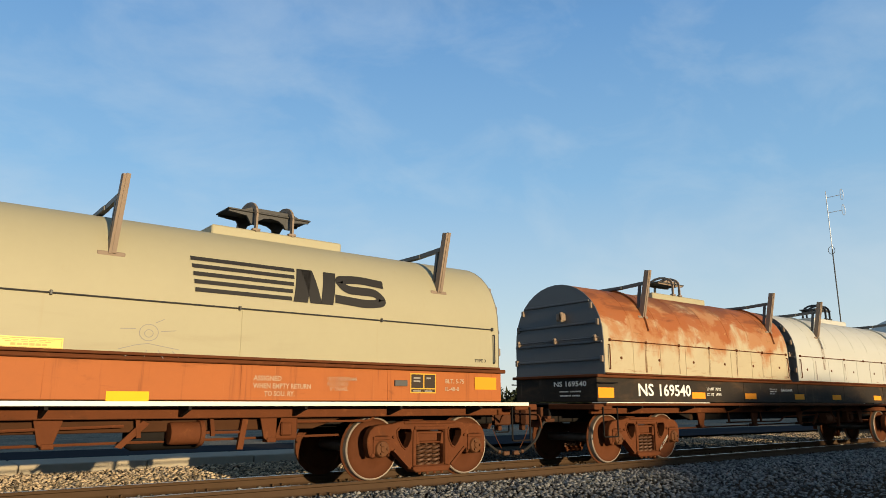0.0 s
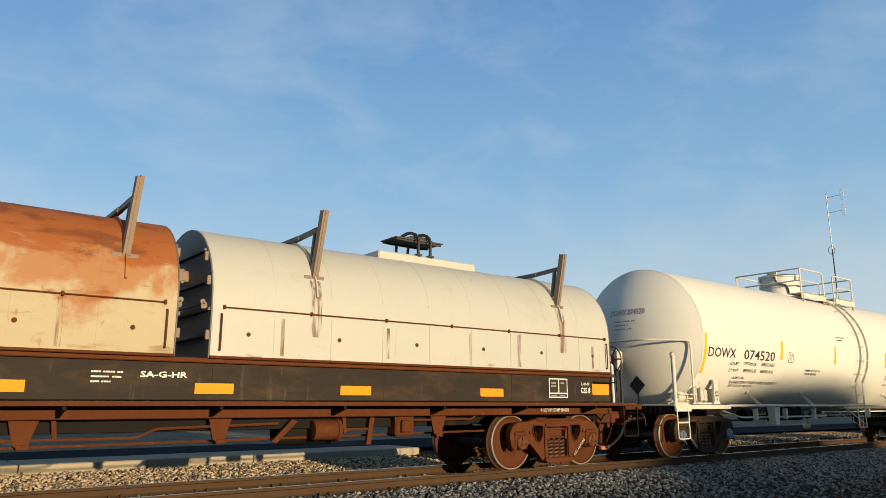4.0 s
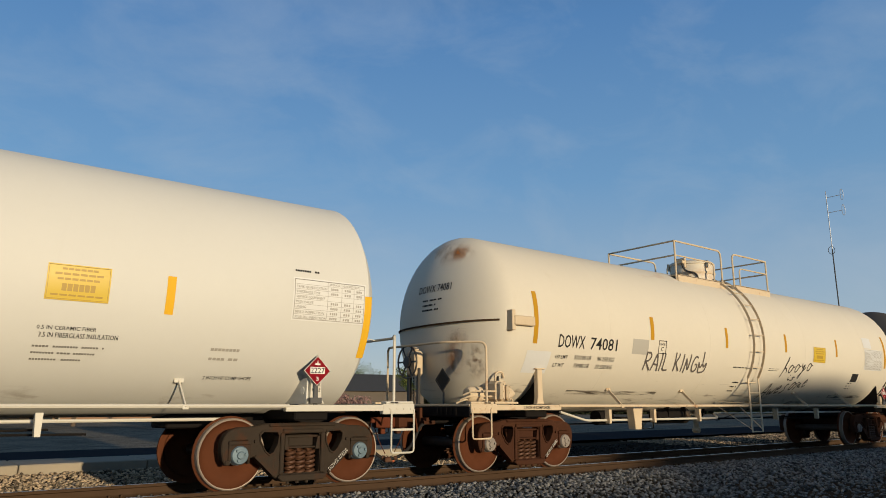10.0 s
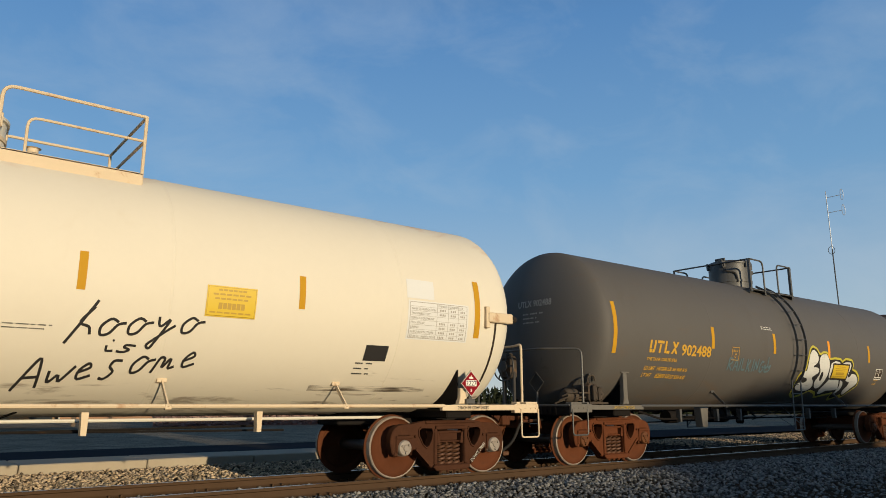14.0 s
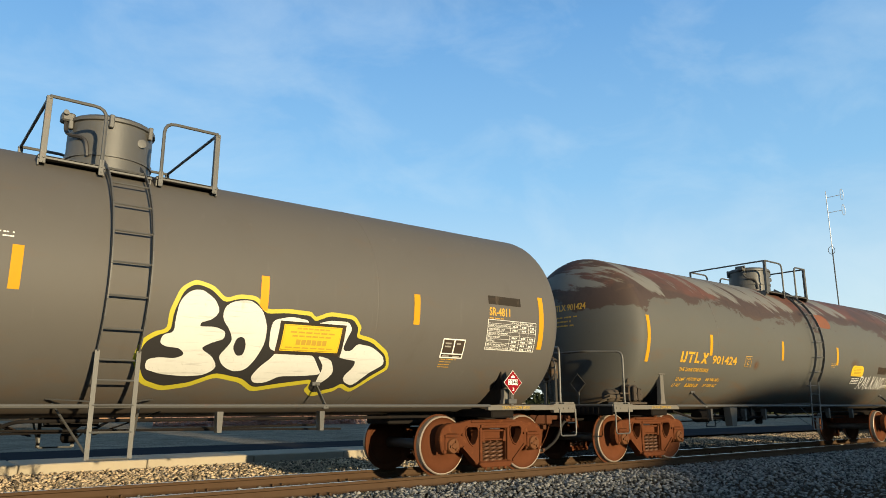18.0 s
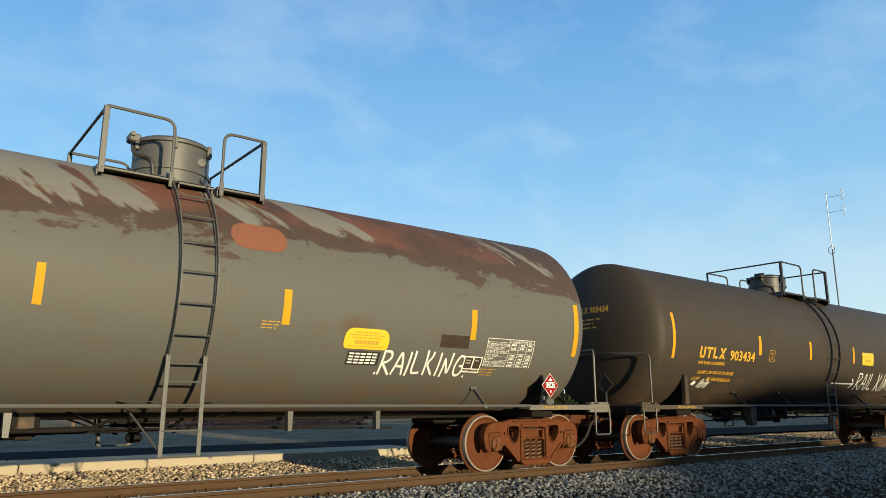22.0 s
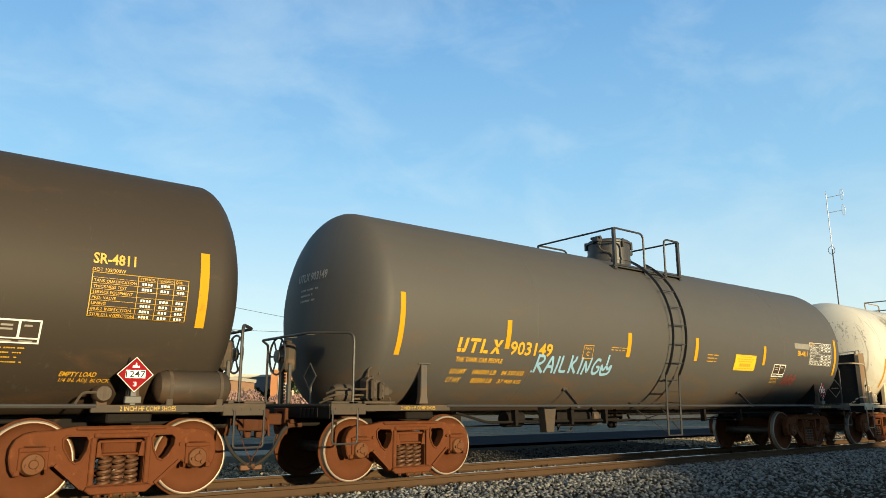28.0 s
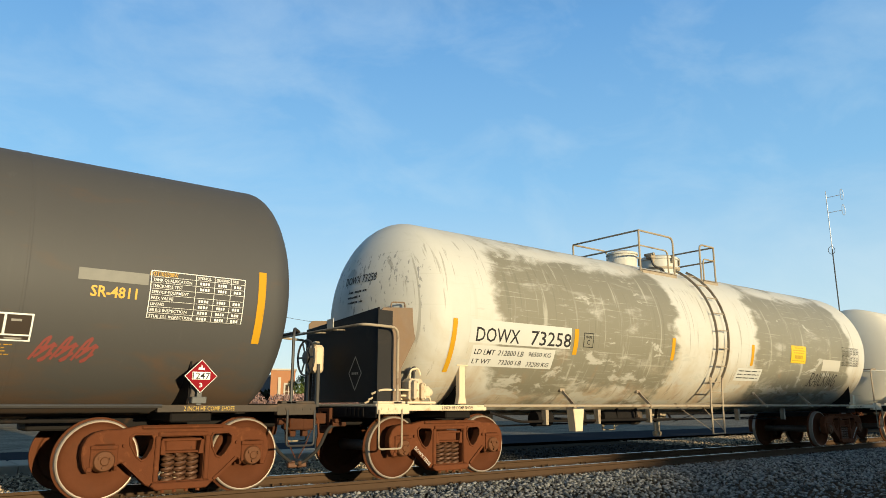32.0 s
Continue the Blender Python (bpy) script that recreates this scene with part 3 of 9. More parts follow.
def stroke_line(g, skin, pts, w, lift=0.006):
    """A brush stroke through points (x, z) on the flank."""
    fine = []
    for (xa, za), (xb, zb) in zip(pts, pts[1:]):
        k = max(1, int(math.hypot(xb - xa, zb - za) / 0.06))
        fine += [(xa + (xb - xa) * i / k, za + (zb - za) * i / k) for i in range(k)]
    fine.append(pts[-1])
    n = len(fine)
    v = []
    for i in range(n):
        a, b = fine[max(0, i - 1)], fine[min(n - 1, i + 1)]
        d = Vector((b[0] - a[0], b[1] - a[1]))
        d = d.normalized() if d.length else Vector((1, 0))
        for s in (-1, 1):
            x, z = fine[i][0] - s * d.y * w / 2, fine[i][1] + s * d.x * w / 2
            v.append(skin.at(x, skin.start(z), lift))
    g.add(v, [(2 * i, 2 * i + 2, 2 * i + 3, 2 * i + 1) for i in range(n - 1)])
    return g


def finish_writing():
    """Turns all the collected letters into meshes that follow their flanks."""
    made = []
    for k, spec in enumerate(WRITING):
        cu = bpy.data.curves.new("letters", "FONT")
        cu.body, cu.resolution_u, cu.offset = spec[2], 2, (0.022 if spec[7] != "black_ink" and spec[6] > 0.06 else 0.008)
        ob = new("letters", cu)
        made.append((ob, spec))
    dg = bpy.context.evaluated_depsgraph_get()
    for ob, (car, skin, text, x0, x1, z0, h, mat, name, label, lift, shear) in made:
        me = bpy.data.meshes.new_from_object(ob.evaluated_get(dg))
        bpy.data.objects.remove(ob)
        bm = bmesh.new()
        bm.from_mesh(me)
        xs, ys = [v.co.x for v in bm.verts], [v.co.y for v in bm.verts]
        sx, sy = (x1 - x0) / (max(xs) - min(xs)), h / (max(max(ys), 0.1))
        if skin.r and h > 0.12:
            for i in range(1, int(h / 0.07) + 1):
                bmesh.ops.bisect_plane(bm, geom=bm.verts[:] + bm.edges[:] + bm.faces[:], plane_co=(0, i * 0.07 / sy, 0), plane_no=(0, 1, 0))
        s0, left = skin.start(z0), min(xs)
        for v in bm.verts:
            v.co = skin.at(x0 + (v.co.x - left) * sx + shear * v.co.y * sy, s0 + v.co.y * sy, lift)
        if h < 0.1:
            bm.to_mesh(me)
            bm.free()
            me.materials.clear()
            part(name, me, mat, car, label)["kind"] = "stuff"
            continue
        bpy.data.meshes.remove(me)
        # one part for each letter
        left_over = set(bm.verts)
        while left_over:
            island, queue = set(), [left_over.pop()]
            while queue:
                v = queue.pop()
                island.add(v)
                for e in v.link_edges:
                    w = e.other_vert(v)
                    if w in left_over:
                        left_over.discard(w)
                        queue.append(w)
            pts = list(island)
            at = {v: i for i, v in enumerate(pts)}
            faces = [[at[v] for v in f.verts] for f in bm.faces if f.verts[0] in island]
            if faces:
                me = bpy.data.meshes.new("letter")
                me.from_pydata([v.co[:] for v in pts], [], faces)
                part("letter" if name == "lettering" else name, me, mat, car, label)
        bm.free()


# ---- running gear ----
WHEELSETS = []


def side_frame_geo():
    """A cast side frame: pedestals open downwards, two triangular openings and the spring window."""
    half = [(0, 0.13), (0.33, 0.13), (0.41, 0.165), (0.655, 0.405), (0.70, 0.425), (0.735, 0.405), (0.735, 0.345), (0.765, 0.345), (0.765, 0.60), (0.79, 0.635),
            (0.985, 0.635), (1.01, 0.60), (1.01, 0.335), (1.06, 0.335), (1.10, 0.40), (1.125, 0.52), (1.118, 0.63), (1.075, 0.72), (1.0, 0.775), (0.90, 0.80), (0.72, 0.805), (0.5, 0.845), (0, 0.85)]
    outer = half + [(-x, z) for x, z in half[-2:0:-1]]
    window = [(-0.25, 0.20), (0.25, 0.20), (0.265, 0.23), (0.265, 0.68), (0.24, 0.715), (-0.24, 0.715), (-0.265, 0.68), (-0.265, 0.23)]
    tri = [(0.355, 0.685), (0.38, 0.73), (0.565, 0.735), (0.605, 0.70), (0.60, 0.62), (0.53, 0.50), (0.475, 0.455), (0.425, 0.475), (0.37, 0.58)]
    cx, cz = sum(q[0] for q in tri) / len(tri), sum(q[1] for q in tri) / len(tri)
    wide = [(cx + (x - cx) * 1.17, cz + (z - cz) * 1.17) for x, z in tri]
    g = Geo().prism([outer, window, tri, [(-x, z) for x, z in tri]], "y", -0.07, 0.07, 0.014)
    for k in (-1, 1):
        g.prism([[(k * x, z) for x, z in wide], [(k * x, z) for x, z in tri]], "y", -0.092, -0.05, 0.006)
        # bearing adapter and the lug under the roof of the pedestal
        g.box(k * 0.889 - 0.15, k * 0.889 + 0.15, -0.10, 0.08, 0.585, 0.632, 0.008)
        g.box(k * 0.889 - 0.135, k * 0.889 + 0.135, -0.09, 0.07, 0.50, 0.59, 0.012)
        for e in (-1, 1):
            g.box(k * 0.889 + e * 0.127 - 0.02, k * 0.889 + e * 0.127 + 0.02, -0.092, 0.07, 0.39, 0.59, 0.008)
        g.box(k * 1.035 - 0.03, k * 1.035 + 0.03, -0.088, 0.06, 0.34, 0.40, 0.008)
        g.rod((k * 0.68, -0.1, 0.62), (k * 0.68, 0.1, 0.62), 0.022, 8)
        g.box(k * 0.30 - 0.03, k * 0.30 + 0.03, -0.1, 0.09, 0.19, 0.72, 0.012)
        # friction wedges beside the bolster end
        g.prism([[(k * 0.195, 0.50), (k * 0.258, 0.50), (k * 0.258, 0.67), (k * 0.225, 0.67)]], "y", -0.075, 0.075, 0.004)
        # tension member flange
        g.bar((k * 0.40, -0.02, 0.185), (k * 0.675, -0.02, 0.435), 0.15, 0.035, (0, 0, 1))
    g.prism([[(-0.30, 0.10), (0.30, 0.10), (0.36, 0.15), (0.34, 0.185), (-0.34, 0.185), (-0.36, 0.15)]], "y", -0.13, 0.12, 0.012)
    for k in range(4):
        g.lathe([(0.0, 0.07), (0.025, 0.07), (0.025, 0.11)], (-0.21 + 0.14 * k, -0.09, 0), "z", 6)
    g.box(-0.50, 0.50, -0.10, 0.09, 0.80, 0.842, 0.016)
    g.box(-0.30, 0.30, -0.105, 0.09, 0.71, 0.77, 0.014)
    g.box(-0.2, 0.2, -0.06, 0.05, 0.515, 0.54, 0.006)
    g.box(-0.24, 0.24, -0.05, 0.03, 0.655, 0.685, 0.006)
    return g


def bolster_geo():
    g = Geo().box(-0.19, 0.19, -1.02, 1.02, 0.53, 0.69, 0.02)
    g.box(-0.22, 0.22, -0.75, 0.75, 0.46, 0.76, 0.03)
    g.lathe([(0.0, 0.76), (0.2, 0.76), (0.2, 0.86), (0.0, 0.86)], axis="z", seg=20)
    for s in (-1, 1):
        g.box(-0.14, 0.14, s * 0.62 - 0.1, s * 0.62 + 0.1, 0.76, 0.86, 0.01)
        g.box(s * 0.36 - 0.05, s * 0.36 + 0.05, -0.72, 0.72, 0.36, 0.44, 0.015)
    return g


def spring_geo():
    pts = [(0.060 * math.cos(a), 0.060 * math.sin(a), 0.17 + 0.34 * i / 60) for i, a in ((i, i * 2 * math.pi * 5.6 / 60) for i in range(61))]
    return Geo().tube(pts, 0.022, 6)


def wheel_geo():
    g = Geo()
    prof = [(0.07, -0.075), (0.12, -0.075), (0.15, -0.045), (0.30, -0.012), (0.37, -0.022), (0.41, -0.048), (0.424, -0.068), (0.430, -0.07)]
    g.lathe(prof, axis="y", seg=40, mat=0)
    g.lathe([(0.430, -0.07), (0.442, -0.071), (0.456, -0.06), (0.460, 0.02)], axis="y", seg=40, mat=1)
    g.lathe([(0.460, 0.02), (0.485, 0.04), (0.482, 0.065), (0.44, 0.07), (0.40, 0.065)], axis="y", seg=40, mat=0)
    g.lathe([(0.40, 0.065), (0.37, 0.03), (0.30, 0.03), (0.15, 0.06), (0.12, 0.09), (0.07, 0.09)], axis="y", seg=40, mat=0)
    return g


def axle_geo():
    return Geo().lathe([(0.0, -1.06), (0.07, -1.06), (0.075, -0.84), (0.095, -0.8), (0.085, -0.6), (0.08, 0.6), (0.095, 0.8), (0.075, 0.84), (0.07, 1.06), (0.0, 1.06)], axis="y", seg=16)


def cap_geo():
    g = Geo().lathe([(0.0, -0.145), (0.04, -0.145), (0.05, -0.128), (0.105, -0.122), (0.118, -0.10), (0.118, -0.04), (0.128, -0.03), (0.128, 0.06), (0.0, 0.06)], axis="y", seg=20)
    for k in range(3):
        a = 2 * math.pi * k / 3
        g.lathe([(0.0, -0.15), (0.02, -0.15), (0.02, -0.12)], (0.07 * math.cos(a), 0, 0.07 * math.sin(a)), "y", 6)
    return g


def add_truck(car, x, mat, cap="cap"):
    """A two-axle truck under the car at x."""
    truck = part("truck", cached("bolster", bolster_geo), mat, car, "two-axle freight truck with cast steel side frames", at=(x, 0, 0))
    for s in (-1, 1):
        part("side_frame", cached("side_frame", side_frame_geo), mat, truck, at=(0, s * 1.0, 0), turn=math.pi if s > 0 else 0)
        for k in (-0.145, 0.0, 0.145):
            part("spring", cached("spring", spring_geo), "spring", truck, at=(k, s * 1.0, 0))
    for s in (-1, 1):
        ws = part("wheelset", cached("axle", axle_geo), "axle", car, "steel axle with two rust-brown wheels", at=(x + s * 0.889, 0, 0.457))
        for e in (-1, 1):
            part("wheel", cached("wheel", wheel_geo), ["wheel_plate", "wheel_rim"], ws, at=(0, e * 0.765, 0), turn=math.pi if e > 0 else 0)
            part("bearing_cap", cached("cap", cap_geo), cap, ws, at=(0, e * 1.0, 0), turn=math.pi if e > 0 else 0)
        WHEELSETS.append((ws, x + s * 0.889))
    return truck


def coupler_geo():
    """Faces +x from the end sill; the pulling face is at x = 0.5."""
    g = Geo().box(-0.25, 0.28, -0.075, 0.075, 0.80, 0.96, 0.015)
    head = [(0.2, -0.10), (0.30, -0.20), (0.44, -0.24), (0.50, -0.20), (0.47, -0.08), (0.40, -0.02), (0.42, 0.08), (0.53, 0.13), (0.50, 0.23), (0.38, 0.22), (0.28, 0.15)]
    g.prism([head], "z", 0.72, 1.03, 0.02)
    knuckle = [(0.36, 0.06), (0.46, -0.02), (0.55, -0.06), (0.57, 0.02), (0.52, 0.10), (0.40, 0.14)]
    g.prism([knuckle], "z", 0.75, 1.0, 0.02)
    g.lathe([(0.0, 1.03), (0.04, 1.03), (0.05, 1.07), (0.0, 1.08)], (0.42, 0.02, 0), "z", 8)
    g.box(0.33, 0.42, -0.05, 0.05, 0.62, 0.72, 0.01)
    g.prism([[(-0.14, 0.66), (0.14, 0.66), (0.19, 0.74), (0.19, 1.04), (-0.19, 1.04), (-0.19, 0.74)], [(-0.1, 0.78), (0.1, 0.78), (0.1, 0.98), (-0.1, 0.98)]], "x", -0.02, 0.05, 0.01)
    return g


def hose_geo():
    pts = fillet([(-0.12, 0.3, 0.80), (0.1, 0.28, 0.77), (0.24, 0.22, 0.42), (0.42, 0.08, 0.24), (0.55, 0.0, 0.22)], 0.16, 5)
    return Geo().tube(pts, 0.026, 8)


def angle_cock_geo():
    return Geo().rod((-0.16, 0.31, 0.80), (0.06, 0.29, 0.80), 0.038, 8).box(-0.06, 0.04, 0.24, 0.36, 0.82, 0.88, 0.01).bar((-0.02, 0.28, 0.86), (-0.02, 0.1, 0.88), 0.03, 0.012)


def glad_geo():
    return Geo().box(0.48, 0.63, -0.035, 0.045, 0.17, 0.25, 0.015)


def clamp_geo():
    return Geo().rod((0.43, 0.075, 0.238), (0.47, 0.055, 0.232), 0.035, 8)


def hose_chain_geo():
    return Geo().tube([(0.30, 0.1, 0.72), (0.38, 0.08, 0.5), (0.47, 0.03, 0.3)], 0.007, 5)


def lever_geo():
    pts = fillet([(0.06, -1.42, 0.70), (0.06, -1.38, 0.92), (0.10, -0.5, 0.94), (0.18, -0.32, 0.90), (0.32, -0.05, 0.68)], 0.08, 3)
    return Geo().tube(pts, 0.014, 6)


def add_coupling(car, x, s, mat="coupler"):
    """Coupler, air hose and cut lever on the end at x, facing s."""
    t = 0 if s > 0 else math.pi
    c = part("coupler", cached("coupler", coupler_geo), mat, car, "rust-red knuckle coupler", at=(x, 0, 0), turn=t)
    part("air_hose", cached("hose", hose_geo), "hose", c)
    part("glad_hand", cached("glad", glad_geo), "hose_end" if mat == "coupler_red" else "spring", c, "cast air hose coupling")
    part("hose_clamp", cached("clamp", clamp_geo), "spring", c)
    part("angle_cock", cached("cock", angle_cock_geo), "coupler", c)
    part("hose_chain", cached("hose_chain", hose_chain_geo), "rusty", c)
    part("cut_lever", cached("lever", lever_geo), "rusty", c)


def brake_wheel_geo():
    g = Geo()
    ring = [(0, 0.28 * math.cos(a), 0.28 * math.sin(a)) for a in (2 * math.pi * i / 28 for i in range(28))]
    g.tube(ring, 0.016, 6, closed=True)
    for k in range(6):
        a = 2 * math.pi * k / 6
        g.bar((0, 0.07 * math.cos(a), 0.07 * math.sin(a)), (0, 0.285 * math.cos(a), 0.285 * math.sin(a)), 0.03, 0.012, (1, 0, 0))
    g.lathe([(0.0, -0.03), (0.1, -0.02), (0.1, 0.02), (0.0, 0.03)], axis="x", seg=16)
    return g


def add_hand_brake(car, x, s, y, z, wheel_mat, box_mat):
    """Hand brake at an end: housing on a post, wheel facing outwards."""
    g = Geo().box(x - s * 0.02, x - s * 0.2, y - 0.14, y + 0.16, z - 0.24, z + 0.2, 0.04)
    g.box(x - s * 0.05, x - s * 0.16, y - 0.06, y + 0.06, z + 0.2, z + 0.26, 0.02)
    h = part("hand_brake", g, box_mat, car, "hand brake housing with a spoked wheel")
    part("brake_wheel", cached("brake_wheel", brake_wheel_geo), wheel_mat, h, "black spoked hand brake wheel", at=(x + s * 0.06, y, z))
    g = Geo().box(x - s * 0.06, x - s * 0.12, y + 0.1, y + 0.18, 1.05, z + 0.1, 0.01).box(x - s * 0.06, x - s * 0.12, y - 0.16, y - 0.1, 1.05, z - 0.1, 0.01)
    part("brake_post", g, wheel_mat, h)
    g = Geo()
    for i in range(9):
        g.box(x - s * 0.08 - 0.012, x - s * 0.08 + 0.012, y - 0.012, y + 0.012, z - 0.30 - i * 0.05, z - 0.262 - i * 0.05, 0.004)
    part("brake_chain", g, wheel_mat, h)


# ---- tank cars ----


def head_profile(R, D, crisp):
    """Radius and depth of a head from its pole to its rim; a crisp head meets the shell at an edge."""
    n = 14
    if crisp:
        q = (R * R + D * D) / (2 * D)
        top = math.asin(R / q)
        return [(q * math.sin(top * i / n), D - q * (1 - math.cos(top * i / n))) for i in range(n + 1)]
    return [(R * math.sin(math.pi / 2 * i / n) ** 0.92 if i else 0.0, D * math.cos(math.pi / 2 * i / n)) for i in range(n + 1)]


def tank_profile(xl, xr, R, D, crisp):
    return [(r, xl - d) for r, d in head_profile(R, D, crisp)] + [(r, xr + d) for r, d in head_profile(R, D, crisp)[::-1]]


def tank_car(label, xc, half, L, R, zc, D, tank, rail, truck="rusty", strip=None, cap="cap", ends=None, walk_rail=(-1.4, -0.12, 0.54, 1.78), manway=-0.75,
             ladder=0.0, brake=(-1,), seams=(), jacks=True, ladder_z=0.5, pipe="under", crisp=False, shift=0.0, manway_r=0.52, rail_in=0.36, rail_z=2.08, rail_y=0.8, rail_out=0.03, brake_at=(0.25, 1.82), brake_out=-0.05, valve_in=0.78, crown=4.14, rail_top=4.77, manway_h=0.0, struts=(2.9,), big_tank=False):
    """A tank car whose middle is at xc along the train. half: from its middle to the truck centres; L: to the head seams."""
    car = tagged(new("tank_car"), label, "tank car", "freight train")
    car.location = (xc - run(0), 0, 0)
    CARS.append((car, xc))
    strip = strip or ("sill_dark" if "white" not in rail and "rusty" not in rail else rail)
    dark = strip in ("sill_dark", "sill_grey")
    end = half + 1.6
    part("tank", Geo().lathe(tank_profile(shift - L, shift + L, R, D, crisp), (0, 0, zc), "x", 72), tank, car)
    for sx in seams:
        w = 0.02
        part("weld_band", Geo().lathe([(R - 0.002, sx - w), (R + 0.003, sx - w * 0.6), (R + 0.003, sx + w * 0.6), (R - 0.002, sx + w)], (0, 0, zc), "x", 64), tank, car)
    for x in (-half, half):
        add_truck(car, x, truck, cap)
    skin = Skin(R, zc)
    # stub sills, end platforms, bolsters
    for s in (-1, 1):
        g = Geo().box(s * (end - 0.05), s * (half - 1.6), -0.33, 0.33, 0.78, 1.06, 0.02)
        g.box(s * (half - 0.25), s * (half + 0.25), -1.3, 1.3, 0.88, 1.02, 0.02)
        part("stub_sill", g, "under_black", car)
        g = Geo().box(s * end, s * (end - 0.55), -1.42, 1.42, 1.06, 1.10, 0.008)
        part("end_platform", g, strip, car)
        g = Geo().box(s * end, s * (end - 0.02), -1.42, 1.42, 0.90, 1.06, 0.006)
        for k in range(5):
            g.box(s * (end + 0.012), s * (end - 0.01), -1.1 + k * 0.12, -1.04 + k * 0.12, 0.92, 1.04, 0.004)
        part("end_sill", g, "under_black", car)
        for y in (-1, 1):
            g = Geo().box(s * (end - 0.01), s * (end - 0.56), y * 1.36, y * 1.452, 0.955, 1.10, 0.008).box(s * (end - 0.55), s * (end - 2.05), y * 1.37, y * 1.448, 1.0, 1.085, 0.006)
            g.box(s * (end - 0.02), s * (end - 0.5), y * 1.30, y * 1.44, 1.095, 1.135, 0.01)
            for k in range(4):
                g.rod((s * (end - 0.08 - 0.12 * k), y * 1.445, 1.03), (s * (end - 0.08 - 0.12 * k), y * 1.462, 1.03), 0.014, 6)
            part("side_sill", g, strip, car)
            # step below the corner
            x0, x1 = s * (end - 0.03), s * (end - 0.42)
            foot = 0.42 if crisp else 0.48 if "dirty" in tank else 0.57
            g = Geo().tube(fillet([(x0, y * 1.46, 1.02), (x0, y * 1.46, foot), (x1, y * 1.46, foot), (x1, y * 1.46, 1.02)], 0.05, 3), 0.0145, 6)
            if strip == "railing_white":
                g.bar((x0, y * 1.46, 0.74), (x1, y * 1.46, 0.74), 0.03, 0.03)
            part("step", g, rail, car)
            # gusset, jacking post
            if crisp:
                x = s * half
                arc = [(-(R - 0.003) * math.cos(a), zc + (R - 0.003) * math.sin(a)) for a in (radians(-44 - 40 * i / 6) for i in range(7))]
                poly = [(p * -y, q) for p, q in [(-1.34, 1.10), (-1.34, 1.44)] + arc + [(-0.3, 1.10)]]
                web = part("saddle_web", Geo().prism([poly], "x", x - 0.012 - 0.1 * s, x + 0.012 - 0.1 * s), tank, car)
                part("inspection_disc", Geo().lathe([(0.0, -0.004), (0.05, -0.004), (0.05, 0.004), (0.0, 0.004)], (x - 0.12 * s, y * 1.24, 1.27), "x", 14), "white_ink", web)
                top = 1.62 if s < 0 else 1.46
                post = part("jacking_post", Geo().prism([[(x - 0.13, 1.10), (x + 0.13, 1.10), (x + 0.085, 1.17), (x + 0.075, top - 0.06), (x + 0.1, top), (x - 0.1, top), (x - 0.075, top - 0.06), (x - 0.085, 1.17)]], "y", y * 1.34, y * 1.40, 0.006), strip, car)
                if y < 0:
                    for text_, z_ in (("JACK", 1.33), ("HERE", 1.26)):
                        write(post, Skin(y=-1.40), text_, x - 0.062, x + 0.062, z_, 0.045, "black_ink", "jack_notice")
                    part("arrow", Geo().prism([[(x - 0.03, 1.20), (x, 1.165), (x + 0.03, 1.20), (x + 0.01, 1.20), (x + 0.01, 1.235), (x - 0.01, 1.235), (x - 0.01, 1.20)]], "y", -1.405, -1.402), "black_ink", post)
            elif jacks:
                arc = [(-(R - 0.003) * math.cos(a), zc + (R - 0.003) * math.sin(a)) for a in (radians(-46 - 44 * i / 6) for i in range(7))]
                poly = [(-1.33, 1.10), (-1.33, 1.62)] + arc + [(0, 1.10)]
                poly = [(p * -y, q) for p, q in poly]
                g = Geo().prism([poly], "x", s * half - 0.012 - 0.06 * s, s * half + 0.012 - 0.06 * s)
                # near-black colour holds the shade on the web's end-facing side
                part("saddle_web", g, "under_black", car)
                post = Geo().prism([[(-0.085, 1.10), (0.085, 1.10), (0.06, 1.22), (0.055, 1.68 if s < 0 else 1.34), (-0.055, 1.68 if s < 0 else 1.34), (-0.06, 1.22)]], "y", y * 1.30, y * 1.40, 0.01)
                if s < 0:
                    post.box(-0.115, 0.115, y * 1.22, y * 1.41, 1.68, 1.70, 0.004)
                for v in range(len(post.v)):
                    p = post.v[v]
                    post.v[v] = (p[0] + s * half, p[1], p[2])
                part("jacking_post", post, tank if strip == "sill_dark" else strip, car)
        # handrail over the end
        rz = rail_z if s < 0 else 2.08
        xr = s * (end - (rail_in if s < 0 else 0.36))
        xo = s * (end + rail_out)
        pts = [(xr, -1.42, 1.10), (xr, -1.42, rz), (xo, -rail_y, rz + 0.02), (xo, rail_y, rz + 0.02), (xr, 1.42, rz), (xr, 1.42, 1.10)]
        g = Geo().tube(fillet(pts, 0.12, 4), 0.021, 8)
        for y in (-1, 1):
            g.box(xr - 0.07, xr + 0.07, y * 1.36, y * 1.44, 1.10, 1.13, 0.004)
            g.bar((xo, y * 0.3, rz + 0.02), (s * (L + D * 0.9), y * 0.3, rz + 0.06), 0.03, 0.012)
        part("end_handrail", g, rail, car)
        add_coupling(car, s * end, s, "coupler_red" if crisp else "coupler")
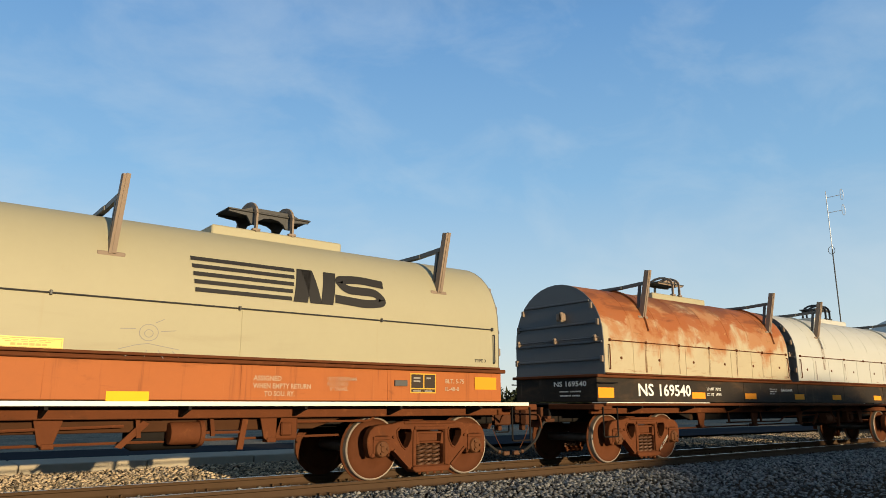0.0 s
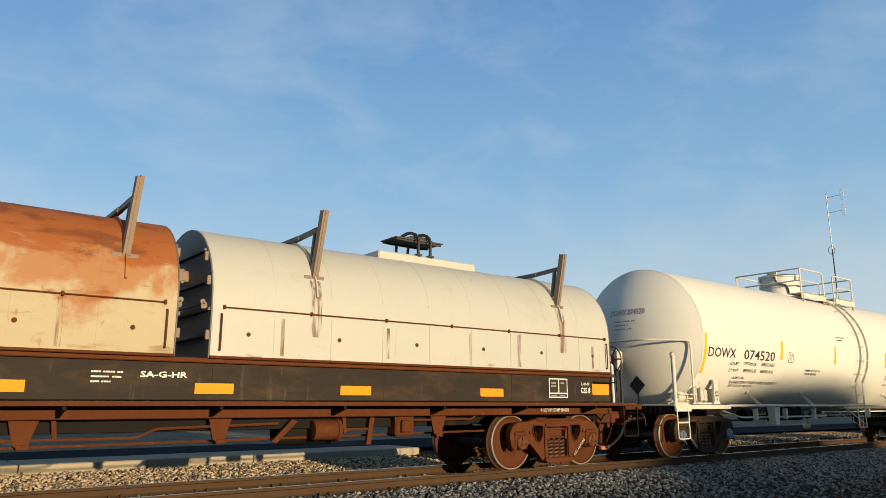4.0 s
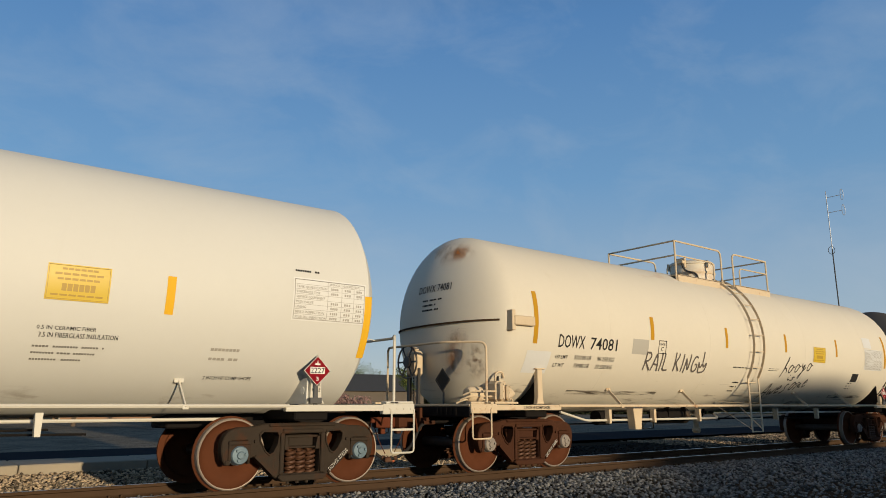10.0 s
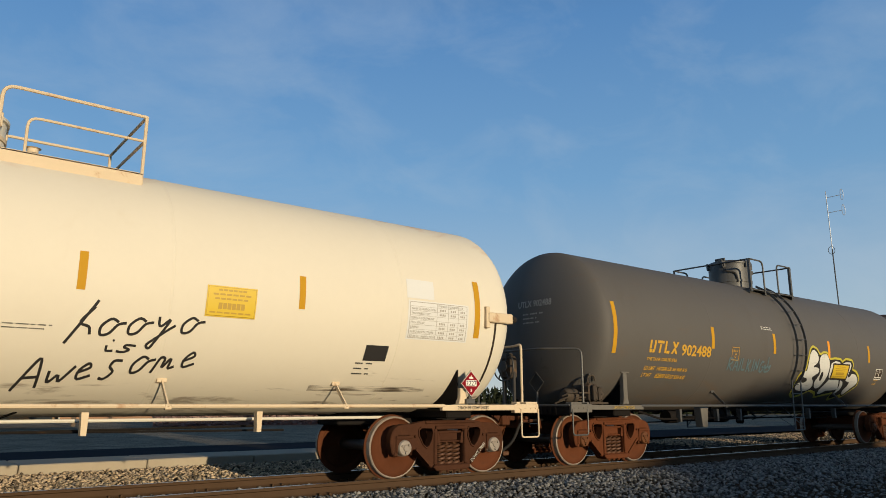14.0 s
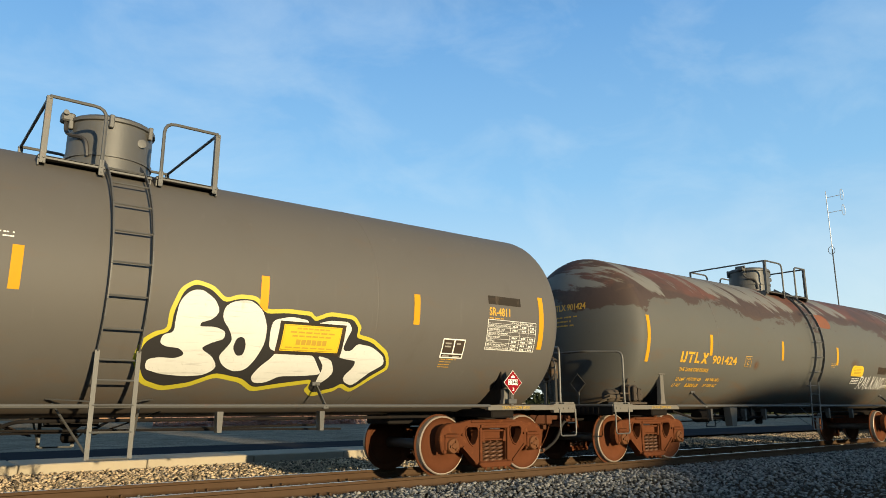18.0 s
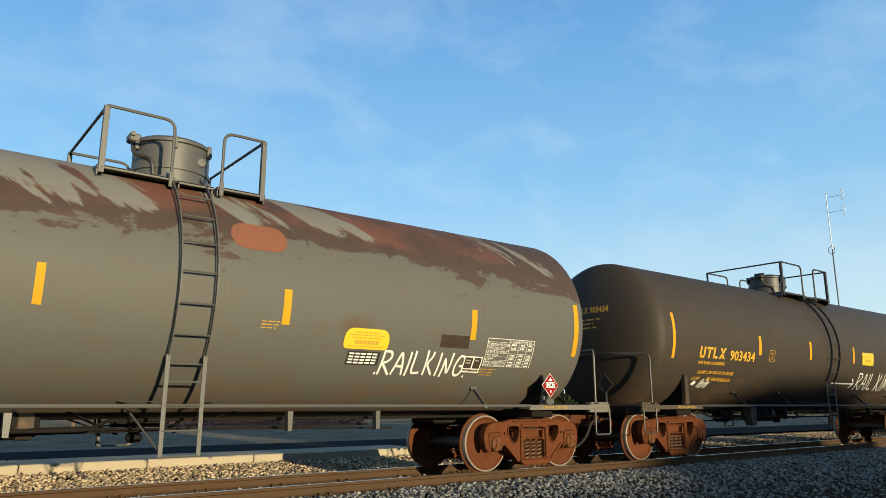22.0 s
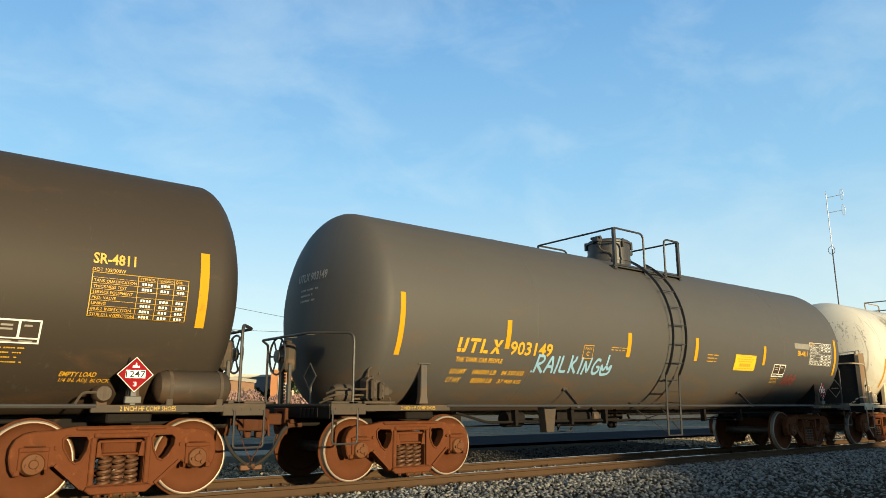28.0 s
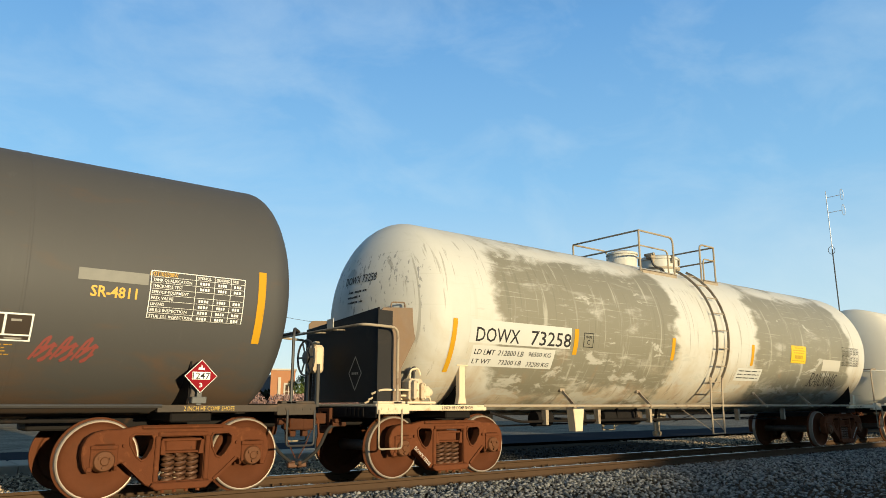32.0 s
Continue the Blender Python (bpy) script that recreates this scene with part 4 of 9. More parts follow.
    # pipe rail along both flanks with its brackets
    for y in (-1, 1):
        part("side_rail", Geo().rod((-end + 2.0, y * 1.43, 1.07), (end - 2.0, y * 1.43, 1.07), 0.026, 8), rail, car)
        for xb in struts:
            for s in (-1, 1):
                x = s * xb
                g = Geo()
                a = radians(-46)
                yy, zz = R * math.cos(a), zc + R * math.sin(a)
                g.bar((x, y * 1.45, 1.05), (x, y * (yy - 0.01), zz), 0.05, 0.018, (1, 0, 0))
                g.box(x - 0.06, x + 0.06, min(y * (yy - 0.03), y * (yy + 0.03)), max(y * (yy - 0.03), y * (yy + 0.03)), zz - 0.035, zz + 0.02, 0.006)
                g.box(x - 0.04, x + 0.04, y * 1.40, y * 1.46, 1.03, 1.09, 0.008)
                part("rail_bracket", g, rail, car)
    # ladder on each flank
    for y in (-1, 1):
        lad = new("ladder")
        lad.parent = car
        off = R + 0.10
        for dx in (-0.22, 0.22):
            g = Geo()
            pts = [(ladder + dx, y * off * math.cos(a), zc + off * math.sin(a)) for a in (radians(62 - 92 * i / 14) for i in range(15))]
            low = pts[-1]
            pts += [(ladder + dx, y * 1.47, 1.05), (ladder + dx, y * 1.47, ladder_z)]
            for i, (p, q) in enumerate(zip(pts, pts[1:])):
                g.bar(p, q, 0.016 if i < 14 else 0.05, 0.055 if i < 14 else 0.016, (0, -y, 0.2))
            g.bar((ladder + dx, y * 1.47, 1.12), (ladder + dx * 2.6, y * 0.9, zc - R * 0.86), 0.03, 0.014)
            g.bar((ladder + dx, y * 1.47, ladder_z + 0.05), (ladder + dx * 2.2, y * 0.75, 1.1), 0.025, 0.012)
            part("stringer", g, rail, lad)
        for i in range(8):
            a = radians(54 - 88 * i / 7.0)
            q = (y * off * math.cos(a), zc + off * math.sin(a))
            part("rung", Geo().rod((ladder - 0.22, *q), (ladder + 0.22, *q), 0.012, 6), rail, lad)
        for z in (1.35, 1.08, 0.79, ladder_z):
            part("rung", Geo().rod((ladder - 0.22, y * 1.47, z), (ladder + 0.22, y * 1.47, z), 0.013, 6), rail, lad)
    # platform on top
    x0, x1, x2, x3 = (ladder + w for w in walk_rail)
    zp = crown - 0.306
    for y in (-1, 1):
        for a, b in ((x0, x1), (x2, x3)):
            g = Geo().box(a, b, y * 0.55, y * 0.98, zp + 0.14, zp + 0.165, 0.004)
            g.box(a, b, y * 0.955, y * 0.98, zp + 0.0, zp + 0.16, 0.004)
            for p in (a + 0.05, b - 0.05):
                g.bar((p, y * 0.93, zp + 0.12), (p, y * 0.93, zp - 0.16), 0.05, 0.02, (1, 0, 0))
            if not dark:
                part("walkway", g, rail, car)
            top = rail_top
            outer, inner = (a, b) if a < ladder - 0.3 and b < ladder + 0.3 else (b, a)
            yr = 1.08 if dark else 0.93
            pts = [(outer, y * yr, zp), (outer, y * yr, top), (inner, y * yr, top), (inner, y * yr, zp + (0.15 if dark else 0.0))]
            g = Geo().tube(fillet(pts[1:], 0.14, 4), 0.022, 8)
            if not dark:
                g.rod(pts[0], pts[1], 0.022, 8)
            mid = top - 0.33
            if not dark:
                g.tube(fillet([(outer, y * 0.93, mid), (inner + (outer - inner) * 0.18, y * 0.93, mid), (inner + (outer - inner) * 0.18, y * 0.93, zp + 0.1)], 0.12, 4), 0.018, 8)
            part("guard_rail", g, rail, car)
    for y in (-1, 1):
        if dark:
            for a, b in ((x0 - 0.05, x1 + 0.05), (x1 + 0.1, x2 - 0.1), (x2 - 0.05, x3 + 0.05)):
                low_ = 0.02 if a == x1 + 0.1 else 0.0
                g = Geo().box(a, b, y * 0.5, y * 1.08, zp + 0.13 - low_, zp + 0.15 - low_, 0.004).box(a, b, y * 1.055, y * 1.08, zp + 0.108 - low_, zp + 0.148 - low_, 0.004)
                g.box(a + 0.02, b - 0.02, y * 0.72, y * 0.745, zp - 0.06, zp + 0.135 - low_, 0.004)
                deck = part("deck", g, rail, car, "channel-edged steel walkway deck")
                for xx in (a + 0.012, b - 0.012):
                    part("gusset", Geo().prism([[(y * 0.72, zp - 0.14), (y * 1.055, zp + 0.03), (y * 1.055, zp + 0.13 - low_), (y * 0.72, zp + 0.13 - low_)]], "x", xx - 0.008, xx + 0.008), rail, deck)
            for xx in (x0, x3):
                post = part("rail_post", Geo().box(xx - 0.033, xx + 0.033, y * 1.082, y * 1.092, zp + 0.05, rail_top, 0.003).box(xx - 0.033, xx - 0.025, y * 1.03, y * 1.09, zp + 0.13, rail_top, 0.002), rail, car)
                for z in (zp + 0.07, zp + 0.12, rail_top - 0.03):
                    part("bolt", Geo().lathe([(0.0, -0.012), (0.012, -0.01), (0.013, 0.01)], (xx + 0.01, y * 1.094, z), "y", 6), rail, post)
            for xx in (x1, x2):
                foot = part("rail_foot", Geo().box(xx - 0.03, xx + 0.03, y * 1.082, y * 1.1, zp + 0.02, zp + 0.22, 0.006), rail, car)
                for z in (zp + 0.06, zp + 0.13):
                    part("bolt", Geo().lathe([(0.0, -0.012), (0.012, -0.01), (0.013, 0.01)], (xx, y * 1.1, z), "y", 6), rail, foot)
            continue
        part("step_board", Geo().box(x1, x2, y * 0.62, y * 0.97, zp + 0.03, zp + 0.05, 0.003).box(x1, x2, y * 0.945, y * 0.97, zp - 0.05, zp + 0.04, 0.004), rail, car)
    for xx in (x0, x3):
        g = Geo()
        for z in ((rail_top, rail_top - 0.33) if not dark else (rail_top,)):
            g.rod((xx, -1.05 if dark else -0.93, z), (xx, 1.05 if dark else 0.93, z), 0.02, 8)
        part("guard_rail", g, rail, car)
    # manway
    mx = ladder + manway
    zt = crown
    mr = manway_r
    zh = zt + manway_h
    g = Geo().lathe([(mr, zt - 0.5), (mr, zh + 0.40), (mr + 0.03, zh + 0.41), (mr + 0.03, zh + 0.45), (mr - 0.02, zh + 0.49), (mr * 0.6, zh + 0.53), (0.0, zh + 0.54)], (mx, 0, 0), "z", 32)
    mw = part("manway", g, tank if "white" in tank or "cream" in tank or "dirty" in tank else rail, car)
    part("band", Geo().lathe([(mr + 0.004, zt + 0.16), (mr + 0.02, zt + 0.16), (mr + 0.02, zt + 0.21), (mr + 0.004, zt + 0.21)], (mx, 0, 0), "z", 32, closed=True), rail, mw)
    for k in range(6):
        a = k * math.pi / 3 + 0.3
        bx, by = mx + (mr + 0.03) * math.cos(a), (mr + 0.03) * math.sin(a)
        part("swing_bolt", Geo().box(bx - 0.03, bx + 0.03, by - 0.03, by + 0.03, zh + 0.3, zh + 0.48, 0.01), rail, mw)
    part("lid_hinge", Geo().tube(fillet([(mx - mr - 0.06, -0.12, zh + 0.44), (mx - mr - 0.06, -0.2, zh + 0.2), (mx - mr * 0.72, -mr * 0.75, zh + 0.16), (mx - mr * 0.66, -mr * 0.80, zh - 0.1)], 0.12, 4), 0.025, 6), "railing_black", mw)
    part("hinge_lug", Geo().box(mx - mr - 0.12, mx - mr + 0.04, -0.2, -0.02, zh + 0.40, zh + 0.52, 0.02).rod((mx - mr - 0.08, -0.24, zh + 0.5), (mx - mr - 0.08, 0.02, zh + 0.5), 0.035, 8), rail, mw)
    part("vent_boss", Geo().lathe([(0.0, -0.02), (0.06, -0.015), (0.06, 0.02)], (mx + mr * 0.55, -mr * 0.86, zh + 0.2), "y", 12), rail, mw)
    if not dark:
        part("valve", Geo().lathe([(0.12, zt - 0.05), (0.12, zt + 0.12), (0.07, zt + 0.14), (0.07, zt + 0.26), (0.1, zt + 0.27), (0.0, zt + 0.3)], (mx + 0.85, 0.15, 0), "z", 16), rail, car)
    # under the belly: bottom outlet, brake rigging
    drop = 0.5 if not dark else 0.3
    g = Geo().lathe([(0.13, zc - R + 0.06), (0.13, zc - R - 0.1), (0.07, zc - R - 0.14), (0.07, zc - R - drop + 0.12), (0.1, zc - R - drop + 0.1), (0.1, zc - R - drop + 0.04), (0.07, zc - R - drop), (0.0, zc - R - drop)], (ladder - 0.12, 0, 0), "z", 16)
    g.box(ladder - 0.42, ladder + 0.2, -0.05, 0.05, zc - R - 0.1, zc - R + 0.04, 0.01)
    part("outlet_valve", g, rail if not dark else "under_black", car)
    part("brake_pipe", Geo().tube(fillet([(-half + 1.0, -0.9, 0.96), (-half + 1.6, -1.0, 0.80), (-0.9, -1.0, 0.80), (-0.6, -0.7, 0.9), (half - 1.0, -0.7, 0.9)], 0.1, 3), 0.022, 8), pipe if pipe != "under" else "under_black", car)
    part("brake_rod", Geo().rod((-half + 1.2, -0.5, 0.72), (half - 3.0, -0.5, 0.80), 0.016, 6), "under_black", car)
    for x in (-half + 2.2, -half + 3.6, -1.7, 1.6, half - 3.2):
        g = Geo().prism([[(-0.04, 1.0), (0.04, 1.0), (0.03, 0.74), (-0.03, 0.74)]], "y", -1.08, -0.98)
        for v in range(len(g.v)):
            g.v[v] = (g.v[v][0] + x, *g.v[v][1:])
        part("hanger", g, rail if rail != "railing_black" else "under_black", car)
    g = Geo().prism([[(-half + 2.75, 1.05), (-half + 3.05, 1.05), (-half + 2.98, 0.62), (-half + 2.80, 0.62)]], "y", -1.2, -1.02, 0.01)
    part("brake_lever_guide", g, strip, car)
    gear = "under_black"
    res = part("air_reservoir", Geo().lathe([(0.0, -0.62), (0.12, -0.6), (0.17, -0.52), (0.17, 0.52), (0.12, 0.6), (0.0, 0.62)], (-1.9, -0.45, 0.86), "x", 16).box(-2.2, -2.16, -0.64, -0.26, 0.84, 1.06, 0.004).box(-1.6, -1.56, -0.64, -0.26, 0.84, 1.06, 0.004), gear, car)
    part("band", Geo().lathe([(0.172, -0.08), (0.178, -0.08), (0.178, 0.08), (0.172, 0.08)], (-1.45, -0.45, 0.86), "x", 16, closed=True), "sill_dark", res)
    cyl = part("brake_cylinder", Geo().lathe([(0.0, -0.22), (0.14, -0.22), (0.14, 0.18), (0.06, 0.24), (0.0, 0.24)], (-half + 2.55, -0.6, 0.84), "x", 16), gear, car)
    part("push_rod", Geo().rod((-half + 2.75, -0.6, 0.84), (-half + 3.6, -0.6, 0.82), 0.022, 8).box(-half + 3.55, -half + 3.75, -0.64, -0.56, 0.70, 0.96, 0.01), gear, cyl)
    part("slack_adjuster", Geo().rod((-half + 3.7, -0.62, 0.76), (-half + 5.4, -0.62, 0.80), 0.038, 10).rod((-half + 5.3, -0.62, 0.80), (half - 2.6, -0.55, 0.74), 0.016, 6), gear, car)
    for x in (-1.05, 0.95):
        for y in (-1, 1):
            part("skid_bracket", Geo().bar((x, y * 0.75, 1.0), (x * 0.35, y * 0.2, 0.72), 0.06, 0.012), gear, car)
    for s in brake:
        add_hand_brake(car, s * (end + brake_out), s, *brake_at, "railing_black", "sill_dark" if dark else strip)
        if big_tank:
            # large reservoir on the end platform
            xr = s * 7.06
            tankp = part("air_reservoir", Geo().lathe([(0.0, -0.46), (0.1, -0.45), (0.17, -0.41), (0.2, -0.34), (0.2, 0.34), (0.17, 0.41), (0.1, 0.45), (0.0, 0.46)], (xr, -1.25, 1.29), "x", 20), tank, car, "dusty brown air reservoir on the end platform")
            for dx in (-0.3, 0.3):
                part("saddle", Geo().box(xr + dx - 0.04, xr + dx + 0.04, -1.4, -1.1, 1.06, 1.16, 0.01), strip, tankp)
                part("band", Geo().lathe([(0.2, -0.02), (0.206, -0.02), (0.206, 0.02), (0.2, 0.02)], (xr + dx, -1.25, 1.29), "x", 20, closed=True), strip, tankp)
            part("relay_valve", Geo().lathe([(0.0, -0.1), (0.08, -0.1), (0.1, -0.06), (0.1, 0.1), (0.0, 0.12)], (s * 6.04, -1.28, 1.21), "y", 16).box(s * 6.04 - 0.06, s * 6.04 + 0.06, -1.3, -1.14, 1.05, 1.15, 0.01), tank, car)
            part("air_pipe", Geo().tube(fillet([(s * 5.96, -1.36, 1.22), (s * 5.82, -1.36, 1.22), (s * 5.74, -1.3, 1.04)], 0.05, 3), 0.016, 6), strip, car)
            continue
        gear_paint = "sill_dark" if dark else strip
        # valve gear beside the post
        x = s * (end - valve_in)
        g = Geo().box(x - 0.13, x + 0.13, -1.34, -1.08, 1.13, 1.47, 0.045)
        valve = part("brake_valve", g, gear_paint, car, "cast brake control valve on the end platform")
        part("base_plate", Geo().box(x - 0.22, x + 0.3, -1.4, -1.06, 1.10, 1.135, 0.008), gear_paint, valve)
        for k, (dx, dz, w, h) in enumerate(((-0.06, 1.30, 0.1, 0.15), (0.07, 1.28, 0.085, 0.13))):
            body = part("valve_portion", Geo().box(x + dx - w / 2, x + dx + w / 2, -1.43, -1.33, dz - h, dz + h, 0.03), gear_paint, valve)
            for e in (-0.75, 0.0, 0.75):
                part("bolt", Geo().lathe([(0.0, -0.016), (0.014, -0.012), (0.014, 0.01)], (x + dx, -1.432, dz + e * h), "y", 6), gear_paint, body)
        part("side_portion", Geo().box(x + 0.12, x + 0.27, -1.32, -1.14, 1.19, 1.36, 0.03), gear_paint, valve)
        part("side_cover", Geo().lathe([(0.0, 0.05), (0.05, 0.04), (0.07, 0.0), (0.07, -0.05)], (x + 0.29, -1.23, 1.27), "x", 12), gear_paint, valve)
        part("vent", Geo().tube(fillet([(x - 0.07, -1.24, 1.45), (x - 0.07, -1.24, 1.60), (x + 0.06, -1.27, 1.63), (x + 0.1, -1.27, 1.52)], 0.06, 4), 0.017, 6), gear_paint, valve)
        part("release_knob", Geo().lathe([(0.0, 1.66), (0.03, 1.65), (0.035, 1.6), (0.02, 1.56), (0.02, 1.45)], (x + 0.03, -1.2, 0), "z", 10), "railing_black", valve)
        for y, z in ((-1.3, 1.30), (-1.22, 1.22), (-1.12, 1.17)):
            part("air_pipe", Geo().tube(fillet([(x - 0.1, y, z), (x - 0.62, y, z), (x - 0.7, y + 0.12, z - 0.06)], 0.06, 3), 0.016, 6), gear_paint, valve)
        part("reservoir", Geo().lathe([(0.0, -0.16), (0.10, -0.15), (0.13, -0.1), (0.13, 0.12), (0.0, 0.15)], (x - 0.42, -1.1, 1.25), "x", 14), gear_paint, valve)
        part("air_pipe", Geo().tube(fillet([(x + 0.2, -1.2, 1.2), (x + 0.34, -1.2, 1.2), (x + 0.36, -1.2, 1.02)], 0.05, 3), 0.014, 6), gear_paint, valve)
    return car, skin


CARS = []

# ---- covered coil cars ----


def hood_section(w=1.2, z0=1.66, spring=2.30, top=3.52, n=18):
    pts = [(-w, z0), (-w, spring)]
    for i in range(1, n):
        a = math.pi * (1 - i / n)
        pts.append((w * math.cos(a), spring + (top - spring) * math.sin(a) ** 0.9))
    return pts + [(w, spring), (w, z0)]


def add_hood(car, x0, x1, mat, end_mat, arm_mat, arms, rib_every=0.86, round_end=0, bail=None):
    """A lift-off hood from x0 to x1. round_end: the end (-1, 1 or 0) that is closed by a rounded shoulder."""
    sec = hood_section()
    g = Geo()
    rows = [(x0 + 0.0, 1.0), (x1, 1.0)]
    if round_end > 0:
        rows = [(x0, 1.0), (x1 - 0.3, 1.0)] + [(x1 - 0.3 * (1 - math.sin(radians(a))), 1 - 0.12 * (1 - math.cos(radians(a)))) for a in (20, 40, 60, 75, 90)]
    n = len(sec)
    v = []
    for x, k in rows:
        v += [(x, y * (0.5 + 0.5 * k), 1.66 + (z - 1.66) * (k if z > 2.3 else 1)) for y, z in sec]
    f = [(r * n + i, r * n + i + 1, (r + 1) * n + i + 1, (r + 1) * n + i) for r in range(len(rows) - 1) for i in range(n - 1)]
    f += [tuple(range(n))[::-1], tuple((len(rows) - 1) * n + i for i in range(n))]
    g.add(v, f)
    hood = part("hood", g, mat, car, "arched lift-off steel hood")
    # end plate with its stiffeners
    for x, s in ((x0, -1), (x1, 1)):
        if s == round_end:
            continue
        g = Geo().prism([sec], "x", x - s * 0.01, x + s * 0.016, 0.004)
        ribs = []
        for z in (1.95, 2.28, 2.66, 3.1):
            yy = 1.18 if z < 2.35 else 1.17 * math.sqrt(max(0, 1 - ((z - 2.3) / 1.24) ** 2))
            ribs.append(Geo().box(x + s * 0.014, x + s * 0.05, -yy, yy, z - 0.02, z + 0.02, 0.006))
        part("end_plate", g, end_mat, hood, "dark grey ribbed hood end plate")
        for rib in ribs:
            part("end_rib", rib, end_mat, hood)
        part("lamp_bracket", Geo().box(x + s * 0.015, x + s * 0.16, -0.28, -0.12, 2.74, 2.9, 0.02).box(x + s * 0.08, x + s * 0.16, -0.27, -0.21, 2.72, 2.92, 0.01), arm_mat, hood)
        part("latch_bar", Geo().rod((x + s * 0.07, -1.12, 2.36), (x + s * 0.07, 1.12, 2.36), 0.012, 6), end_mat, hood)
        for y in (-1.05, 0, 1.05):
            part("latch", Geo().lathe([(0.0, -0.03), (0.035, -0.02), (0.035, 0.03), (0.0, 0.04)], (x + s * 0.08, y, 2.38), "y", 8).box(x + s * 0.02, x + s * 0.10, y - 0.02, y + 0.03, 2.29, 2.37, 0.008), arm_mat, hood)
        for z in (1.95, 2.66, 3.0):
            yy = 1.16 if z < 2.35 else 1.14 * math.sqrt(max(0, 1 - ((z - 2.3) / 1.24) ** 2))
            for y in (-1, 1):
                part("edge_tab", Geo().box(x + s * 0.012, x + s * 0.06, y * yy - 0.03, y * yy + 0.03, z - 0.06, z + 0.06, 0.006), arm_mat, hood)
    # ribs, grab rail and latches on the flanks
    k = int((x1 - x0) / rib_every) if mat != "hood_beige" else 3
    for i in range(1, k):
        x = x0 + (x1 - x0) * i / k
        for y in (-1, 1):
            part("seam", Geo().box(x - 0.008, x + 0.008, y * 1.20, y * 1.207, 1.68, 2.28), mat, hood)
        if mat != "hood_beige":
            g = Geo()
            pts = [(y * 1.0005, 2.3 + (z - 2.3) * 1.0005) for y, z in sec[2:-2]]
            for a, b in zip(pts, pts[1:]):
                g.bar((x, *a), (x, *b), 0.006, 0.008, (1, 0, 0))
            part("roof_seam", g, mat, hood, "thin welded roof seam")
    for y in (-1, 1):
        g = Geo().rod((x0 + 0.15, y * 1.225, 2.31), (x1 - 0.15, y * 1.225, 2.31), 0.0095, 6)
        for i in range(7):
            x = x0 + 0.15 + (x1 - x0 - 0.3) * i / 6
            g.box(x - 0.015, x + 0.015, y * 1.195, y * 1.24, 2.285, 2.34, 0.005)
        for x in (x0 + 0.12, x1 - 0.12):
            g.tube(fillet([(x, y * 1.2, 2.22), (x, y * 1.24, 2.22), (x, y * 1.24, 1.76), (x, y * 1.2, 1.76)], 0.03, 3), 0.0115, 6)
        part("grab_rail", g, "railing_black" if mat == "hood_beige" else "rusty", hood)
        part("drip_edge", Geo().box(x0, x1, y * 1.19, y * 1.235, 1.655, 1.69, 0.006), "rusty", hood)
    for i in range(6 if mat != "hood_beige" else 0):
        x = x0 + 0.5 + (x1 - x0 - 1.0) * i / 5
        part("latch_stud", Geo().lathe([(0.0, -1.215), (0.03, -1.21), (0.03, -1.19)], (x, 0, 1.98), "y", 8), "rusty", hood)
    # lifting arms: raked posts on each flank joined over the hood
    for x in arms:
        for y in (-1, 1):
            foot, head = Vector((x - 0.02, y * 1.06, 2.86)), Vector((x + 0.02, y * 1.24, 3.82))
            g = Geo().bar(foot, head, 0.11, 0.035, (1, 0, 0)).bar(foot + Vector((0.04, y * 0.05, 0)), head + Vector((0.04, y * 0.05, 0)), 0.035, 0.05, (1, 0, 0))
            g.box(x - 0.16, x + 0.16, y * 1.0, y * 1.1, 2.82, 2.88, 0.01)
            arm = part("guide_arm", g, arm_mat, hood, "raked steel guide arm")
            part("brace", Geo().bar(head - Vector((0, y * 0.12, 0.26)), (x, y * 0.45, 3.52), 0.05, 0.07, (0, 0, 1)).bar(head - Vector((0, y * 0.20, 0.29)), (x, y * 0.98, 3.05), 0.05, 0.05, (1, 0, 0)), "railing_grey", arm)
        part("cross_tie", Geo().box(x - 0.04, x + 0.04, -0.6, 0.6, 3.49, 3.56, 0.01), "railing_grey", hood)
        if mat != "hood_beige":
            g = Geo()
            pts = [(y * 1.008, 2.3 + (z - 2.3) * 1.008) for y, z in sec[2:-2]]
            for a, b in zip(pts, pts[1:]):
                g.bar((x, *a), (x, *b), 0.07, 0.02, (1, 0, 0))
            part("stiffener", g, mat, hood)
    # lifting bail in the middle of the roof
    xm = (x0 + x1) / 2 if bail is None else bail
    g = Geo().box(xm - 0.95, xm + 1.15, -0.36, 0.36, 3.44, 3.60, 0.02)
    part("bail_base", g, mat if mat != "hood_rust" else "hood_beige", hood)
    beige = mat == "hood_beige"
    gap = 0.29 if beige else 0.13
    for e in (-1, 1):
        x = xm + e * gap
        arch = [(-0.34, 3.58), (-0.34, 3.86)] + [(-0.34 * math.cos(radians(q)), 3.86 + 0.2 * math.sin(radians(q))) for q in (22, 45, 67, 90, 113, 135, 158)] + [(0.34, 3.86), (0.34, 3.58)]
        g = Geo()
        for p, q in zip(arch, arch[1:]):
            g.bar((x, *p), (x, *q), 0.075 if beige else 0.05, 0.03, (1, 0, 0))
        g.box(x - 0.06, x + 0.06, -0.38, -0.30, 3.595, 3.63, 0.006).box(x - 0.06, x + 0.06, 0.30, 0.38, 3.595, 3.63, 0.006)
        part("bail_loop", g, arm_mat if mat != "hood_white" else "railing_black", hood, "flat steel hoop of the lifting bail")
